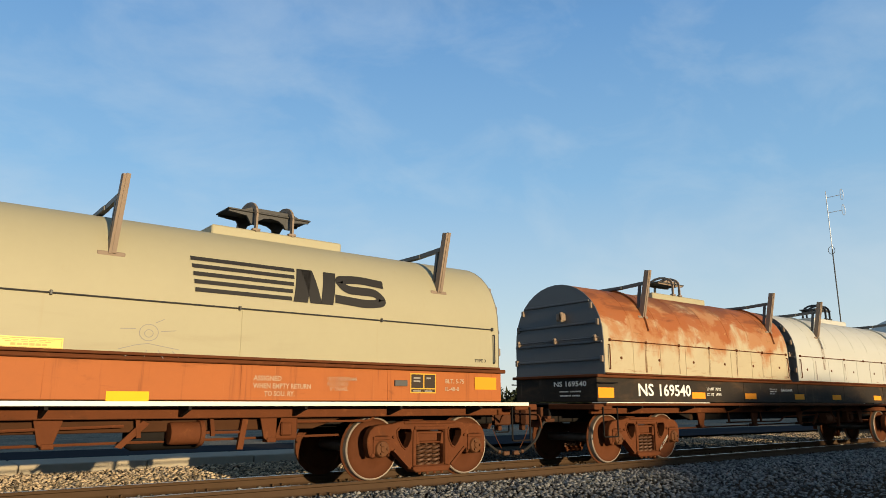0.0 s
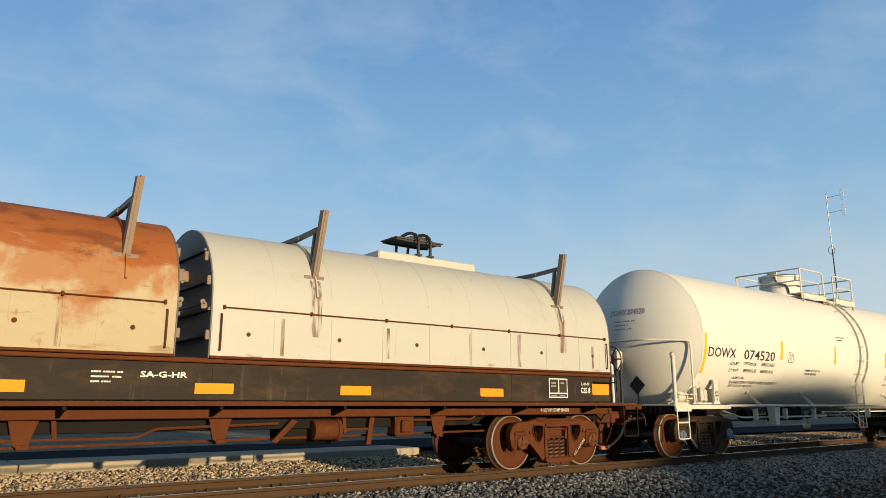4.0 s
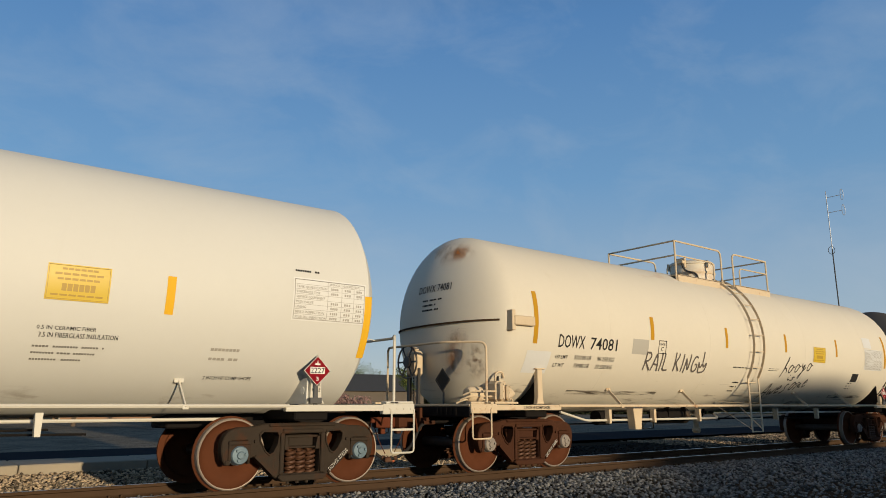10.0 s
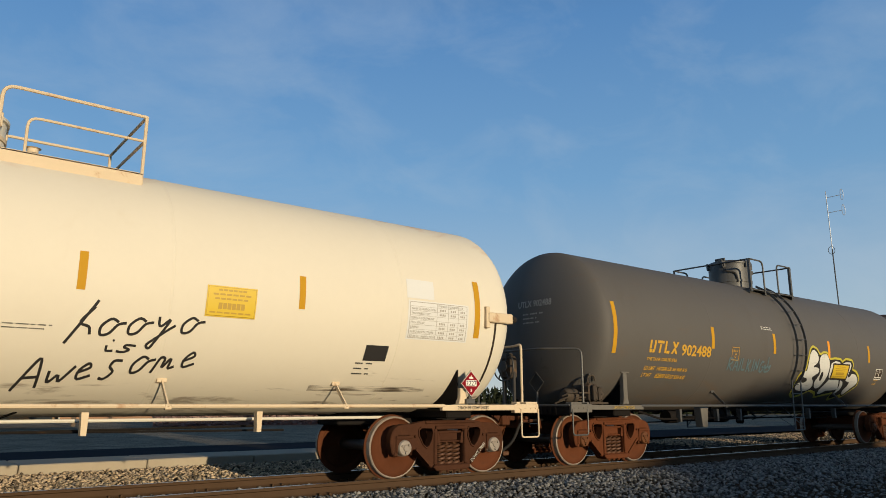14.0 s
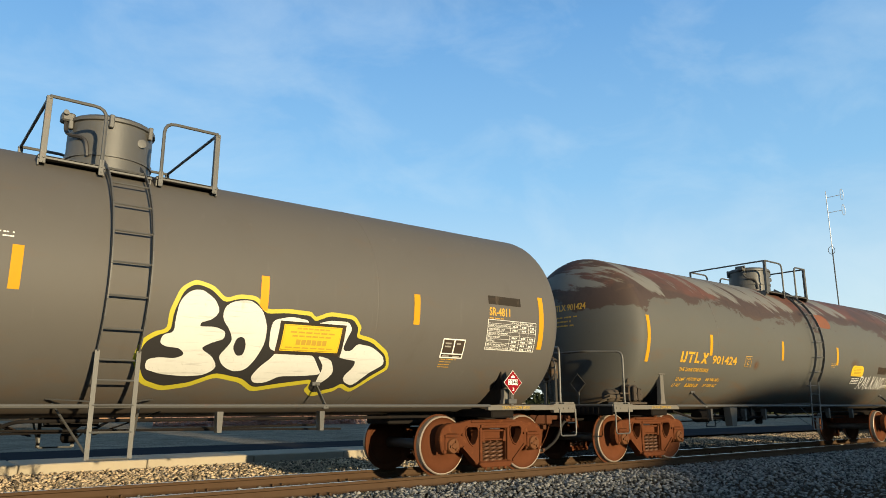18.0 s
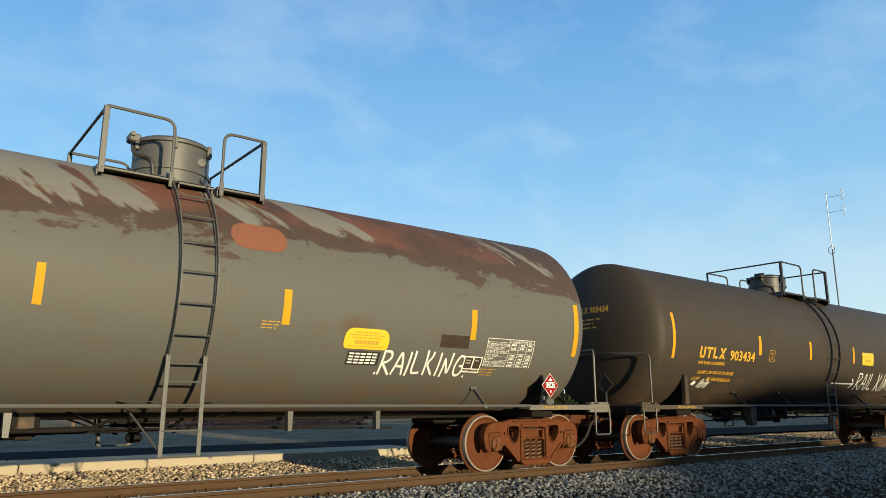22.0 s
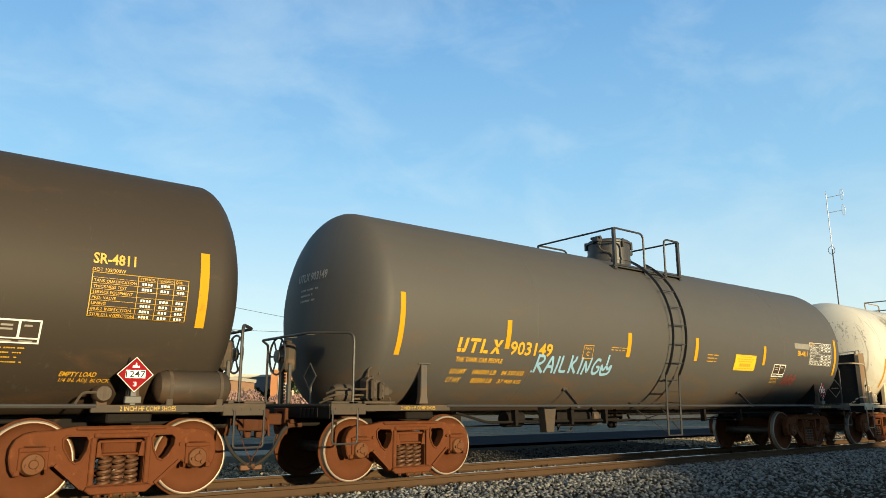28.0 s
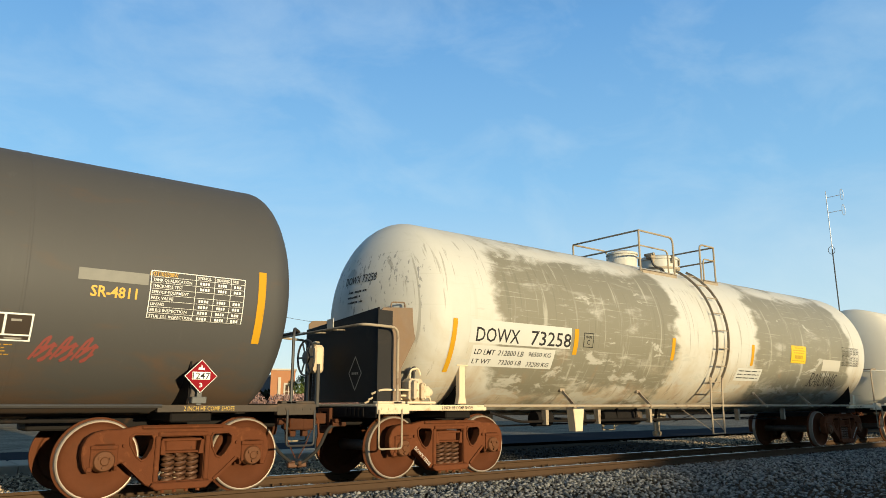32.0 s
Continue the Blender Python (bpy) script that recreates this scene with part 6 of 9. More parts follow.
def block_letters(car, skin, x0, x1, z0, h, mat):
    """The heavy stencilled reporting mark U T L X, leaning, with open bridges between its strokes."""
    w, lean = (x1 - x0 - 0.12 * h) / 4, 0.12 * h
    s0 = skin.start(z0)
    # each stroke: left and right at its foot, then at its top, then foot and top height
    strokes = [[(0.02, 0.26, 0.02, 0.26, 0.30, 1.0), (0.58, 0.82, 0.58, 0.82, 0.30, 1.0), (0.10, 0.38, 0.02, 0.38, 0.0, 0.26), (0.46, 0.74, 0.46, 0.82, 0.0, 0.26)],
               [(0.0, 0.88, 0.0, 0.88, 0.78, 1.0), (0.32, 0.56, 0.32, 0.56, 0.0, 0.72)],
               [(0.06, 0.30, 0.06, 0.30, 0.0, 1.0), (0.35, 0.76, 0.35, 0.76, 0.0, 0.22)],
               [(0.0, 0.28, 0.30, 0.54, 0.0, 0.47), (0.62, 0.92, 0.36, 0.60, 0.0, 0.42), (0.36, 0.58, 0.02, 0.32, 0.54, 1.0), (0.42, 0.66, 0.66, 0.94, 0.5, 1.0)]]
    for i, letter in enumerate(strokes):
        g = Geo()
        for a, b, c, d, v0, v1 in letter:
            v = []
            for k in range(4):
                f = k / 3
                q = v0 + (v1 - v0) * f
                v += [skin.at(x0 + (i + e0 + (e1 - e0) * f) * w + lean * q, s0 + q * h, 0.005) for e0, e1 in ((a, c), (b, d))]
            g.add(v, [(2 * k, 2 * k + 1, 2 * k + 3, 2 * k + 2) for k in range(3)])
        part("letter", g, mat, car)


def hand_writing(car, skin, text, x0, x1, z0, h, mat, w, climb=0.0):
    """Sprayed or chalked letters drawn as brush strokes."""
    slant = 0.3 if text.lower() == text or text == "Awesome" else 0.0
    adv = {"I": 0.4, ".": 0.3, "i": 0.4, "^": 1.25, ">": 3.8, " ": 0.45, "w": 0.85, "m": 0.9, "l": 0.55}
    total = sum(adv.get(c, 0.85) for c in text)
    k = (x1 - x0) / total
    x = x0
    rnd = random.Random(len(text))
    for c in text:
        dz = rnd.uniform(-0.04, 0.04) * h
        g = Geo()
        for line in STROKES.get(c, []):
            smooth = fillet([(p[0], p[1], 0) for p in line], 0.25, 3) if len(line) > 2 else [Vector((*p, 0)) for p in line]
            stroke_line(g, skin, [(x + p.x * k + slant * p.y * h, z0 + dz + p.y * h + climb * (x + p.x * k - x0)) for p in smooth], w)
        if g.v:
            part("graffiti_letter", g, mat, car, "hand-sprayed graffiti letter")
        x += adv.get(c, 0.85) * k


def blob(skin, pts, lift):
    """A painted area with its outline (x, z) on the flank, cut in bands so that it bends with it."""
    lo, hi = min(p[1] for p in pts), max(p[1] for p in pts)
    sm = fillet([(p[0], p[1], 0) for p in pts + pts[:2]], 0.07, 3)[1:-1]
    bm = bmesh.new()
    bm.faces.new([bm.verts.new(p) for p in sm])
    bmesh.ops.triangulate(bm, faces=bm.faces[:])
    for i in range(1, int((hi - lo) / 0.07) + 1):
        bmesh.ops.bisect_plane(bm, geom=bm.verts[:] + bm.edges[:] + bm.faces[:], plane_co=(0, lo + i * 0.07, 0), plane_no=(0, 1, 0))
    for v in bm.verts:
        v.co = skin.at(v.co.x, skin.start(v.co.y), lift)
    me = bpy.data.meshes.new("paint")
    bm.to_mesh(me)
    bm.free()
    return me


def pill(car, skin, x0, x1, z0, h, mat):
    """A rounded dab of primer."""
    r = h / 2
    pts = [(x1 - r + r * math.cos(a), z0 + r + r * math.sin(a)) for a in (radians(-90 + 30 * i) for i in range(7))]
    pts += [(x0 + r + r * math.cos(a), z0 + r + r * math.sin(a)) for a in (radians(90 + 30 * i) for i in range(7))]
    return part("primer_patch", blob(skin, pts, 0.004), mat, car)


class Dome(Skin):
    """The end of a car, seen from its left: a domed head (its rim at x, depth, radius, height of its middle) or a flat plate."""

    def __init__(self, x, depth=0.0, radius=1.0, mid=0.0, crisp=False):
        self.r, self.x, self.d, self.rad, self.mid, self.crisp = None, x, depth, radius, mid, crisp

    def at(self, u, s, lift):
        q = min(1.0, math.hypot(u, s - self.mid) / self.rad)
        if self.crisp:
            big = (self.rad ** 2 + self.d ** 2) / (2 * self.d)
            d = self.d - big + math.sqrt(big * big - (q * self.rad) ** 2)
        else:
            d = self.d * math.sqrt(max(0.0, 1 - q ** 2.174))
        return (self.x - d - lift, -u, s)


M["panel_dark"] = material("dark_stencil_panel", (0.045, 0.033, 0.025), 0.65, spec=0.1, grain=0.15, bump=0)

write(car2, skin2, 'DOWX', -7.24, -6.16, 2.10, 0.205, "black_ink", "lettering")
write(car2, skin2, '074520', -5.82, -4.47, 2.09, 0.215, "black_ink", "lettering")
write(car2, skin2, 'LD LMT', -6.32, -5.97, 1.95, 0.075, "black_ink", "lettering")
write(car2, skin2, '197700 LB', -5.77, -5.24, 1.96, 0.074, "black_ink", "lettering")
write(car2, skin2, '89650 KG', -5.02, -4.43, 1.96, 0.085, "black_ink", "lettering")
write(car2, skin2, 'LT WT', -6.31, -5.92, 1.81, 0.067, "black_ink", "lettering")
write(car2, skin2, '88300 LB', -5.72, -5.18, 1.81, 0.078, "black_ink", "lettering")
write(car2, skin2, '40050 KG', -5.00, -4.41, 1.81, 0.078, "black_ink", "lettering")
write(car2, skin2, '60% EMPTY LOAD', -6.07, -5.56, 1.66, 0.059, "black_ink", "lettering")
write(car2, skin2, 'EL-60I (ADJ. SCREW 4 TURNS) NO ADJ BLOCK SEE NYS-114', -6.08, -4.02, 1.56, 0.074, "black_ink", "lettering")
write(car2, skin2, 'ELX AND ENX 1/4" ADJ. BLOCK', -6.03, -5.05, 1.49, 0.065, "black_ink", "lettering")
plate_box(car2, skin2, -3.82, -3.58, 2.09, 0.24, 'black_ink')
stripe(car2, skin2, -7.40, -7.31, 1.74, 0.88, "yellow")
stripe(car2, skin2, -4.21, -4.10, 2.14, 0.43, "yellow")
stripe(car2, skin2, -1.42, -1.33, 2.13, 0.44, "yellow")
stripe(car2, skin2, 1.76, 1.87, 2.12, 0.43, "yellow")
stripe(car2, skin2, 4.67, 4.77, 2.12, 0.45, "yellow")
stripe(car2, skin2, 7.38, 7.49, 1.73, 0.88, "yellow")
write(car2, skin2, 'THERMAL PROTECTION', -2.91, -2.12, 1.90, 0.054, "black_ink", "lettering")
write(car2, skin2, 'SYSTEM EQUIPPED', -2.87, -2.25, 1.82, 0.055, "black_ink", "lettering")
write(car2, skin2, 'NO VACUUM RELIEF VALVE', 1.95, 2.62, 1.86, 0.055, "black_ink", "lettering")
write(car2, skin2, 'BREAK VACUUM BEFORE UNLOADING', 1.97, 2.89, 1.79, 0.056, "black_ink", "lettering")
write(car2, skin2, 'AUXILIARY VALVE ATTACHED', 1.96, 2.70, 1.64, 0.048, "black_ink", "lettering")
write(car2, skin2, '0.5 IN CERAMIC FIBER', 3.39, 3.98, 1.88, 0.044, "black_ink", "lettering")
write(car2, skin2, '3.5 IN FIBERGLASS INSULATION', 3.42, 4.22, 1.80, 0.056, "black_ink", "lettering")
scribble_bars(car2, skin2, 3.38, 4.10, 1.54, 0.20, 3, 'soft_ink', 11)
write(car2, skin2, '2 INCH HF COMP SHOES', 5.32, 5.95, 1.40, 0.056, "black_ink", "lettering")
notice(car2, skin2, 3.41, 4.05, 2.19, 0.39)
stripe(car2, skin2, 6.28, 7.40, 2.17, 0.57, "fresh_white", "paint_patch", 0.003)
table(car2, skin2, 6.30, 7.37, 2.19, 0.53, 'faint_ink')
scribble_bars(car2, skin2, 6.31, 6.67, 2.79, 0.08, 1, 'black_ink', 5)
scribble_bars(car2, skin2, 5.31, 5.77, 1.59, 0.22, 2, 'faint_ink', 6)
scribble_bars(car2, skin2, -1.20, -0.73, 2.72, 0.15, 2, 'black_ink', 7)
placard(car2, 6.76, -1.45, 1.53, "2227")
write(car3, skin3, 'DOWX', -6.57, -5.89, 2.07, 0.226, "black_ink", "lettering")
write(car3, skin3, '74081', -5.74, -4.99, 2.07, 0.216, "black_ink", "lettering")
write(car3, skin3, 'LD LMT', -6.59, -6.28, 1.88, 0.065, "black_ink", "lettering", shear=0.15)
write(car3, skin3, '212100 LB', -6.11, -5.66, 1.88, 0.076, "black_ink", "lettering", shear=0.15)
write(car3, skin3, '96 150 KG', -5.49, -5.01, 1.87, 0.087, "black_ink", "lettering", shear=0.15)
write(car3, skin3, 'LT WT', -6.59, -6.33, 1.74, 0.068, "black_ink", "lettering", shear=0.15)
write(car3, skin3, '73900 LB', -6.07, -5.66, 1.74, 0.079, "black_ink", "lettering", shear=0.15)
write(car3, skin3, '33 550 KG', -5.48, -5.01, 1.74, 0.079, "black_ink", "lettering", shear=0.15)
stripe(car3, skin3, -4.53, -4.04, 2.04, 0.29, "grey_patch", "paint_patch", 0.003)
plate_box(car3, skin3, -3.72, -3.47, 2.08, 0.26, 'black_ink')
hand_writing(car3, skin3, 'RAIL KING^', -4.07, -1.89, 1.75, 0.35, "marker", 0.036)
hand_writing(car3, skin3, '@ooyo', 1.22, 2.71, 1.79, 0.36, "black_ink", 0.03, 0.08)
hand_writing(car3, skin3, 'is', 1.64, 2.10, 1.67, 0.14, "black_ink", 0.026)
hand_writing(car3, skin3, 'Awesome', 0.84, 2.80, 1.24, 0.36, "black_ink", 0.03, 0.16)
stripe(car3, skin3, -7.20, -7.10, 2.10, 0.90, "yellow_dull")
stripe(car3, skin3, -3.99, -3.88, 2.33, 0.45, "yellow_dull")
stripe(car3, skin3, -1.32, -1.23, 2.30, 0.44, "yellow_dull")
stripe(car3, skin3, 1.27, 1.36, 2.32, 0.43, "yellow_dull")
stripe(car3, skin3, 3.94, 4.03, 2.32, 0.44, "yellow_dull")
stripe(car3, skin3, 6.98, 7.09, 2.11, 0.91, "yellow_dull")
notice(car3, skin3, 2.71, 3.35, 2.14, 0.38)
stripe(car3, skin3, 5.68, 6.18, 2.63, 0.29, "spray_white", "paint_patch", 0.003)
stripe(car3, skin3, 5.70, 6.85, 2.03, 0.58, "spray_white", "paint_patch", 0.003)
table(car3, skin3, 5.73, 6.82, 2.05, 0.54, 'faint_ink')
stripe(car3, skin3, 5.07, 5.45, 1.70, 0.24, "black_ink", "decal", 0.003)
scribble_bars(car3, skin3, 4.97, 5.31, 1.49, 0.21, 3, 'black_ink', 8)
scribble_bars(car3, skin3, -0.90, -0.31, 1.87, 0.07, 1, 'black_ink', 9)
scribble_bars(car3, skin3, -0.67, -0.37, 1.36, 0.27, 3, 'black_ink', 10)
scribble_bars(car3, skin3, 0.63, 1.10, 1.86, 0.08, 2, 'black_ink', 12)
stripe(car3, skin3, -7.29, -6.71, 1.62, 0.41, "spray_white", "paint_patch", 0.003)
placard(car3, 7.01, -1.45, 1.41, "2227")
block_letters(car4, skin4, -5.69, -4.70, 2.09, 0.245, "yellow_ink")
write(car4, skin4, '902488', -4.61, -3.54, 2.08, 0.225, "yellow_ink", "lettering")
write(car4, skin4, 'THE TANK CAR PEOPLE', -5.70, -4.72, 1.94, 0.064, "yellow_ink", "lettering")
write(car4, skin4, 'LD LMT', -5.70, -5.37, 1.76, 0.079, "yellow_ink", "lettering", shear=0.15)
write(car4, skin4, '187200 LB', -5.29, -4.81, 1.76, 0.079, "yellow_ink", "lettering", shear=0.15)
write(car4, skin4, '84 900 KG', -4.77, -4.27, 1.76, 0.068, "yellow_ink", "lettering", shear=0.15)
write(car4, skin4, 'LT WT', -5.70, -5.41, 1.63, 0.083, "yellow_ink", "lettering", shear=0.15)
write(car4, skin4, '82800 LB', -5.26, -4.79, 1.62, 0.095, "yellow_ink", "lettering", shear=0.15)
write(car4, skin4, '37 550 KG', -4.77, -4.25, 1.61, 0.084, "yellow_ink", "lettering", shear=0.15)
stripe(car4, skin4, -6.79, -6.68, 2.03, 0.98, "yellow_dull")
stripe(car4, skin4, -3.54, -3.43, 2.26, 0.46, "yellow_dull")
stripe(car4, skin4, -0.95, -0.84, 2.26, 0.47, "yellow_dull")
stripe(car4, skin4, 4.22, 4.33, 2.24, 0.45, "yellow_dull")
stripe(car4, skin4, 6.82, 6.93, 2.00, 0.89, "yellow_dull")
stripe(car4, skin4, 1.82, 1.93, 2.25, 0.45, "orange_tape")
plate_box(car4, skin4, -2.73, -2.44, 2.05, 0.29, 'yellow_ink')
scribble_bars(car4, skin4, -1.43, -0.94, 2.79, 0.09, 2, 'white_ink', 3)
hand_writing(car4, skin4, 'RAILKING^', -2.80, -0.95, 1.83, 0.27, "spray_blue_faint", 0.04)
write(car4, skin4, 'SR-4811', 5.70, 6.15, 2.49, 0.130, "yellow_ink", "lettering")
stripe(car4, skin4, 5.69, 6.40, 2.67, 0.14, "black", "paint_out", 0.003)
scribble_bars(car4, skin4, 5.70, 6.01, 2.42, 0.05, 1, 'yellow_ink', 4)
table(car4, skin4, 5.67, 6.75, 1.95, 0.49, 'white_ink')
service_box(car4, skin4, 4.82, 5.26, 1.79, 0.31, 'white_ink')
scribble_bars(car4, skin4, 4.84, 5.16, 1.64, 0.15, 4, 'yellow_ink', 5)
placard(car4, 6.29, -1.5, 1.44, "2348")
stripe(car4, skin4, 2.13, 3.11, 1.735, 0.45, "black", "notice_backing", 0.0068)
notice(car4, skin4, 2.19, 3.05, 1.78, 0.36)
THROW_UP = [(0.62, 1.88), (0.77, 1.93), (0.77, 2.16), (0.86, 2.42), (0.99, 2.51), (1.19, 2.46), (1.36, 2.31), (1.55, 2.38), (1.76, 2.38), (1.91, 2.22), (2.21, 2.25), (2.55, 2.24), (2.62, 2.17), (2.84, 2.26), (3.21, 2.24), (3.31, 2.12), (3.29, 2.0), (3.56, 1.95), (3.84, 1.79), (3.93, 1.62), (3.74, 1.51), (3.5, 1.31), (3.31, 1.39), (3.23, 1.33), (2.93, 1.25), (2.81, 1.32), (2.82, 1.43), (2.37, 1.37), (2.02, 1.31), (1.82, 1.42), (1.45, 1.48), (1.16, 1.36), (0.86, 1.31), (0.61, 1.38), (0.46, 1.62), (0.51, 1.8)]


def grown(pts, d):
    """The outline pts pushed outwards by d."""
    out = []
    for i, q in enumerate(pts):
        a, b = Vector(pts[i - 1]), Vector(pts[(i + 1) % len(pts)])
        e = (b - a).normalized()
        out.append((q[0] - e.y * d, q[1] + e.x * d))
    return out


part("graffiti_halo", blob(skin4, grown(THROW_UP, 0.055), 0.003), "spray_yellow", car4, "yellow outline of a graffiti throw-up")
part("graffiti_outline", blob(skin4, THROW_UP, 0.0045), "black_ink", car4)
part("graffiti_letter", blob(skin4, [(0.82, 2.29), (0.93, 2.42), (1.07, 2.45), (1.25, 2.34), (1.32, 2.2), (1.24, 2.1), (1.11, 2.06), (1.1, 2.01), (1.3, 2.02), (1.43, 1.97), (1.43, 1.88), (1.28, 1.83), (1.16, 1.76), (1.34, 1.67), (1.44, 1.54), (1.31, 1.45), (1.07, 1.43), (0.78, 1.45), (0.58, 1.5), (0.57, 1.61), (0.7, 1.64), (0.89, 1.63), (1.0, 1.68), (0.92, 1.75), (0.75, 1.76), (0.67, 1.8), (0.69, 1.9), (0.81, 1.92), (0.8, 2.08)], 0.006), "hatched_white", car4)
part("graffiti_letter", blob(skin4, [(1.37, 2.27), (1.5, 2.35), (1.71, 2.37), (1.87, 2.26), (1.96, 2.06), (1.97, 1.85), (1.9, 1.65), (1.81, 1.52), (1.65, 1.5), (1.49, 1.57), (1.41, 1.68), (1.48, 1.77), (1.54, 1.87), (1.48, 1.99), (1.36, 2.12)], 0.006), "hatched_white", car4)
part("graffiti_counter", blob(skin4, [(1.64, 1.69), (1.56, 1.78), (1.59, 1.91), (1.68, 1.92), (1.73, 1.82), (1.72, 1.7)], 0.0075), "black_ink", car4)
part("graffiti_letter", blob(skin4, [(1.92, 1.44), (1.99, 1.57), (2.1, 1.67), (2.16, 1.76), (2.04, 1.8), (2.01, 2.02), (2.03, 2.15), (2.27, 2.21), (2.52, 2.18), (2.55, 2.11), (2.2, 2.06), (2.18, 1.8), (2.7, 1.74), (2.82, 1.6), (2.92, 1.5), (2.65, 1.47), (2.31, 1.46), (2.15, 1.37), (1.99, 1.37)], 0.006), "hatched_white", car4)
part("graffiti_letter", blob(skin4, [(2.64, 2.14), (2.85, 2.2), (3.14, 2.2), (3.21, 2.11), (3.15, 1.97), (3.12, 1.82), (3.26, 1.81), (3.33, 1.92), (3.58, 1.89), (3.81, 1.77), (3.87, 1.66), (3.66, 1.53), (3.48, 1.35), (3.32, 1.41), (3.28, 1.48), (3.38, 1.61), (3.38, 1.69), (3.17, 1.71), (3.04, 1.75), (2.69, 1.87)], 0.006), "hatched_white", car4)
part("graffiti_letter", blob(skin4, [(2.76, 1.74), (3.0, 1.69), (3.1, 1.52), (3.01, 1.41), (2.89, 1.35), (2.89, 1.46), (2.91, 1.6)], 0.006), "hatched_white", car4)
block_letters(car5, skin5, -5.74, -4.72, 1.94, 0.230, "yellow_ink")
write(car5, skin5, '901424', -4.58, -3.62, 1.95, 0.178, "yellow_ink", "lettering")
write(car5, skin5, 'THE TANK CAR PEOPLE', -5.68, -4.63, 1.77, 0.078, "yellow_ink", "lettering")
write(car5, skin5, 'LD LMT', -5.67, -5.35, 1.58, 0.072, "yellow_ink", "lettering", shear=0.15)
write(car5, skin5, '187200 LB', -5.27, -4.77, 1.59, 0.072, "yellow_ink", "lettering", shear=0.15)
write(car5, skin5, '84 900 KG', -4.59, -4.08, 1.59, 0.072, "yellow_ink", "lettering", shear=0.15)
write(car5, skin5, 'LT WT', -5.68, -5.41, 1.46, 0.077, "yellow_ink", "lettering", shear=0.15)
write(car5, skin5, '82800 LB', -5.23, -4.77, 1.46, 0.090, "yellow_ink", "lettering", shear=0.15)
write(car5, skin5, '37 550 KG', -4.58, -4.08, 1.47, 0.077, "yellow_ink", "lettering", shear=0.15)
stripe(car5, skin5, -6.89, -6.79, 1.91, 0.92, "yellow_dull")
stripe(car5, skin5, -4.72, -4.62, 2.11, 0.44, "yellow_dull")
stripe(car5, skin5, -1.68, -1.59, 2.12, 0.45, "yellow_dull")
stripe(car5, skin5, 1.17, 1.28, 2.10, 0.46, "yellow_dull")
stripe(car5, skin5, 4.36, 4.47, 2.08, 0.47, "yellow_dull")
stripe(car5, skin5, 6.72, 6.83, 1.92, 0.92, "yellow_dull")
plate_box(car5, skin5, -3.27, -3.01, 1.92, 0.25, 'yellow_ink')
scribble_bars(car5, skin5, 0.90, 1.16, 2.03, 0.12, 3, 'yellow_ink', 4)
notice(car5, skin5, 2.13, 2.87, 1.85, 0.28, True)
black_label(car5, skin5, 2.24, 2.77, 1.64, 0.21)
hand_writing(car5, skin5, '.RAILKING.', 2.75, 4.48, 1.52, 0.34, "spray_white", 0.034)
stripe(car5, skin5, 3.80, 4.36, 1.94, 0.20, "black", "paint_out", 0.003)
service_box(car5, skin5, 4.34, 4.71, 1.59, 0.28, 'white_ink')
table(car5, skin5, 4.74, 5.78, 1.69, 0.48, 'white_ink')
scribble_bars(car5, skin5, 4.73, 5.06, 1.54, 0.13, 3, 'yellow_ink', 6)
placard(car5, 6.19, -1.5, 1.41, "1247")
stripe(car5, skin5, -2.93, -2.59, 1.78, 0.43, "rust_patch", "paint_patch", 0.003)
stripe(car5, skin5, 1.96, 2.68, 1.92, 0.61, "rust_patch", "paint_patch", 0.003)
pill(car5, skin5, 0.46, 1.25, 3.04, 0.37, "oxide_pill")
block_letters(car6, skin6, -6.05, -5.03, 2.06, 0.236, "yellow_ink")
write(car6, skin6, '903434', -4.87, -3.84, 2.05, 0.216, "yellow_ink", "lettering")
write(car6, skin6, 'THE TANK CAR PEOPLE', -6.04, -5.03, 1.93, 0.064, "yellow_ink", "lettering")
write(car6, skin6, 'LD LMT', -5.95, -5.65, 1.74, 0.068, "yellow_ink", "lettering", shear=0.15)
write(car6, skin6, '2 00 900 LB', -5.61, -5.05, 1.74, 0.068, "yellow_ink", "lettering", shear=0.15)
write(car6, skin6, '91100 KG', -5.01, -4.58, 1.73, 0.080, "yellow_ink", "lettering", shear=0.15)
write(car6, skin6, 'LT WT', -6.07, -5.78, 1.61, 0.072, "yellow_ink", "lettering", shear=0.15)
write(car6, skin6, '85 100 LB', -5.52, -5.02, 1.60, 0.084, "yellow_ink", "lettering", shear=0.15)
write(car6, skin6, '38600 KG', -5.00, -4.59, 1.59, 0.085, "yellow_ink", "lettering", shear=0.15)
stripe(car6, skin6, -7.01, -6.92, 2.01, 0.93, "yellow_dull")
stripe(car6, skin6, -3.68, -3.57, 2.20, 0.44, "yellow_dull")
stripe(car6, skin6, -1.24, -1.14, 2.19, 0.45, "yellow_dull")
stripe(car6, skin6, 3.59, 3.70, 2.17, 0.44, "yellow_dull")
stripe(car6, skin6, 6.94, 7.05, 1.99, 0.92, "yellow_dull")
stripe(car6, skin6, 1.20, 1.29, 2.18, 0.43, "yellow_dull")
plate_box(car6, skin6, -3.20, -2.95, 2.07, 0.27, 'yellow_ink')
hand_writing(car6, skin6, '~~', -5.76, -5.37, 1.43, 0.21, "white_ink", 0.012)
hand_writing(car6, skin6, '~', -6.00, -5.86, 1.50, 0.10, "white_ink", 0.02)
notice(car6, skin6, 1.77, 2.49, 2.16, 0.34)
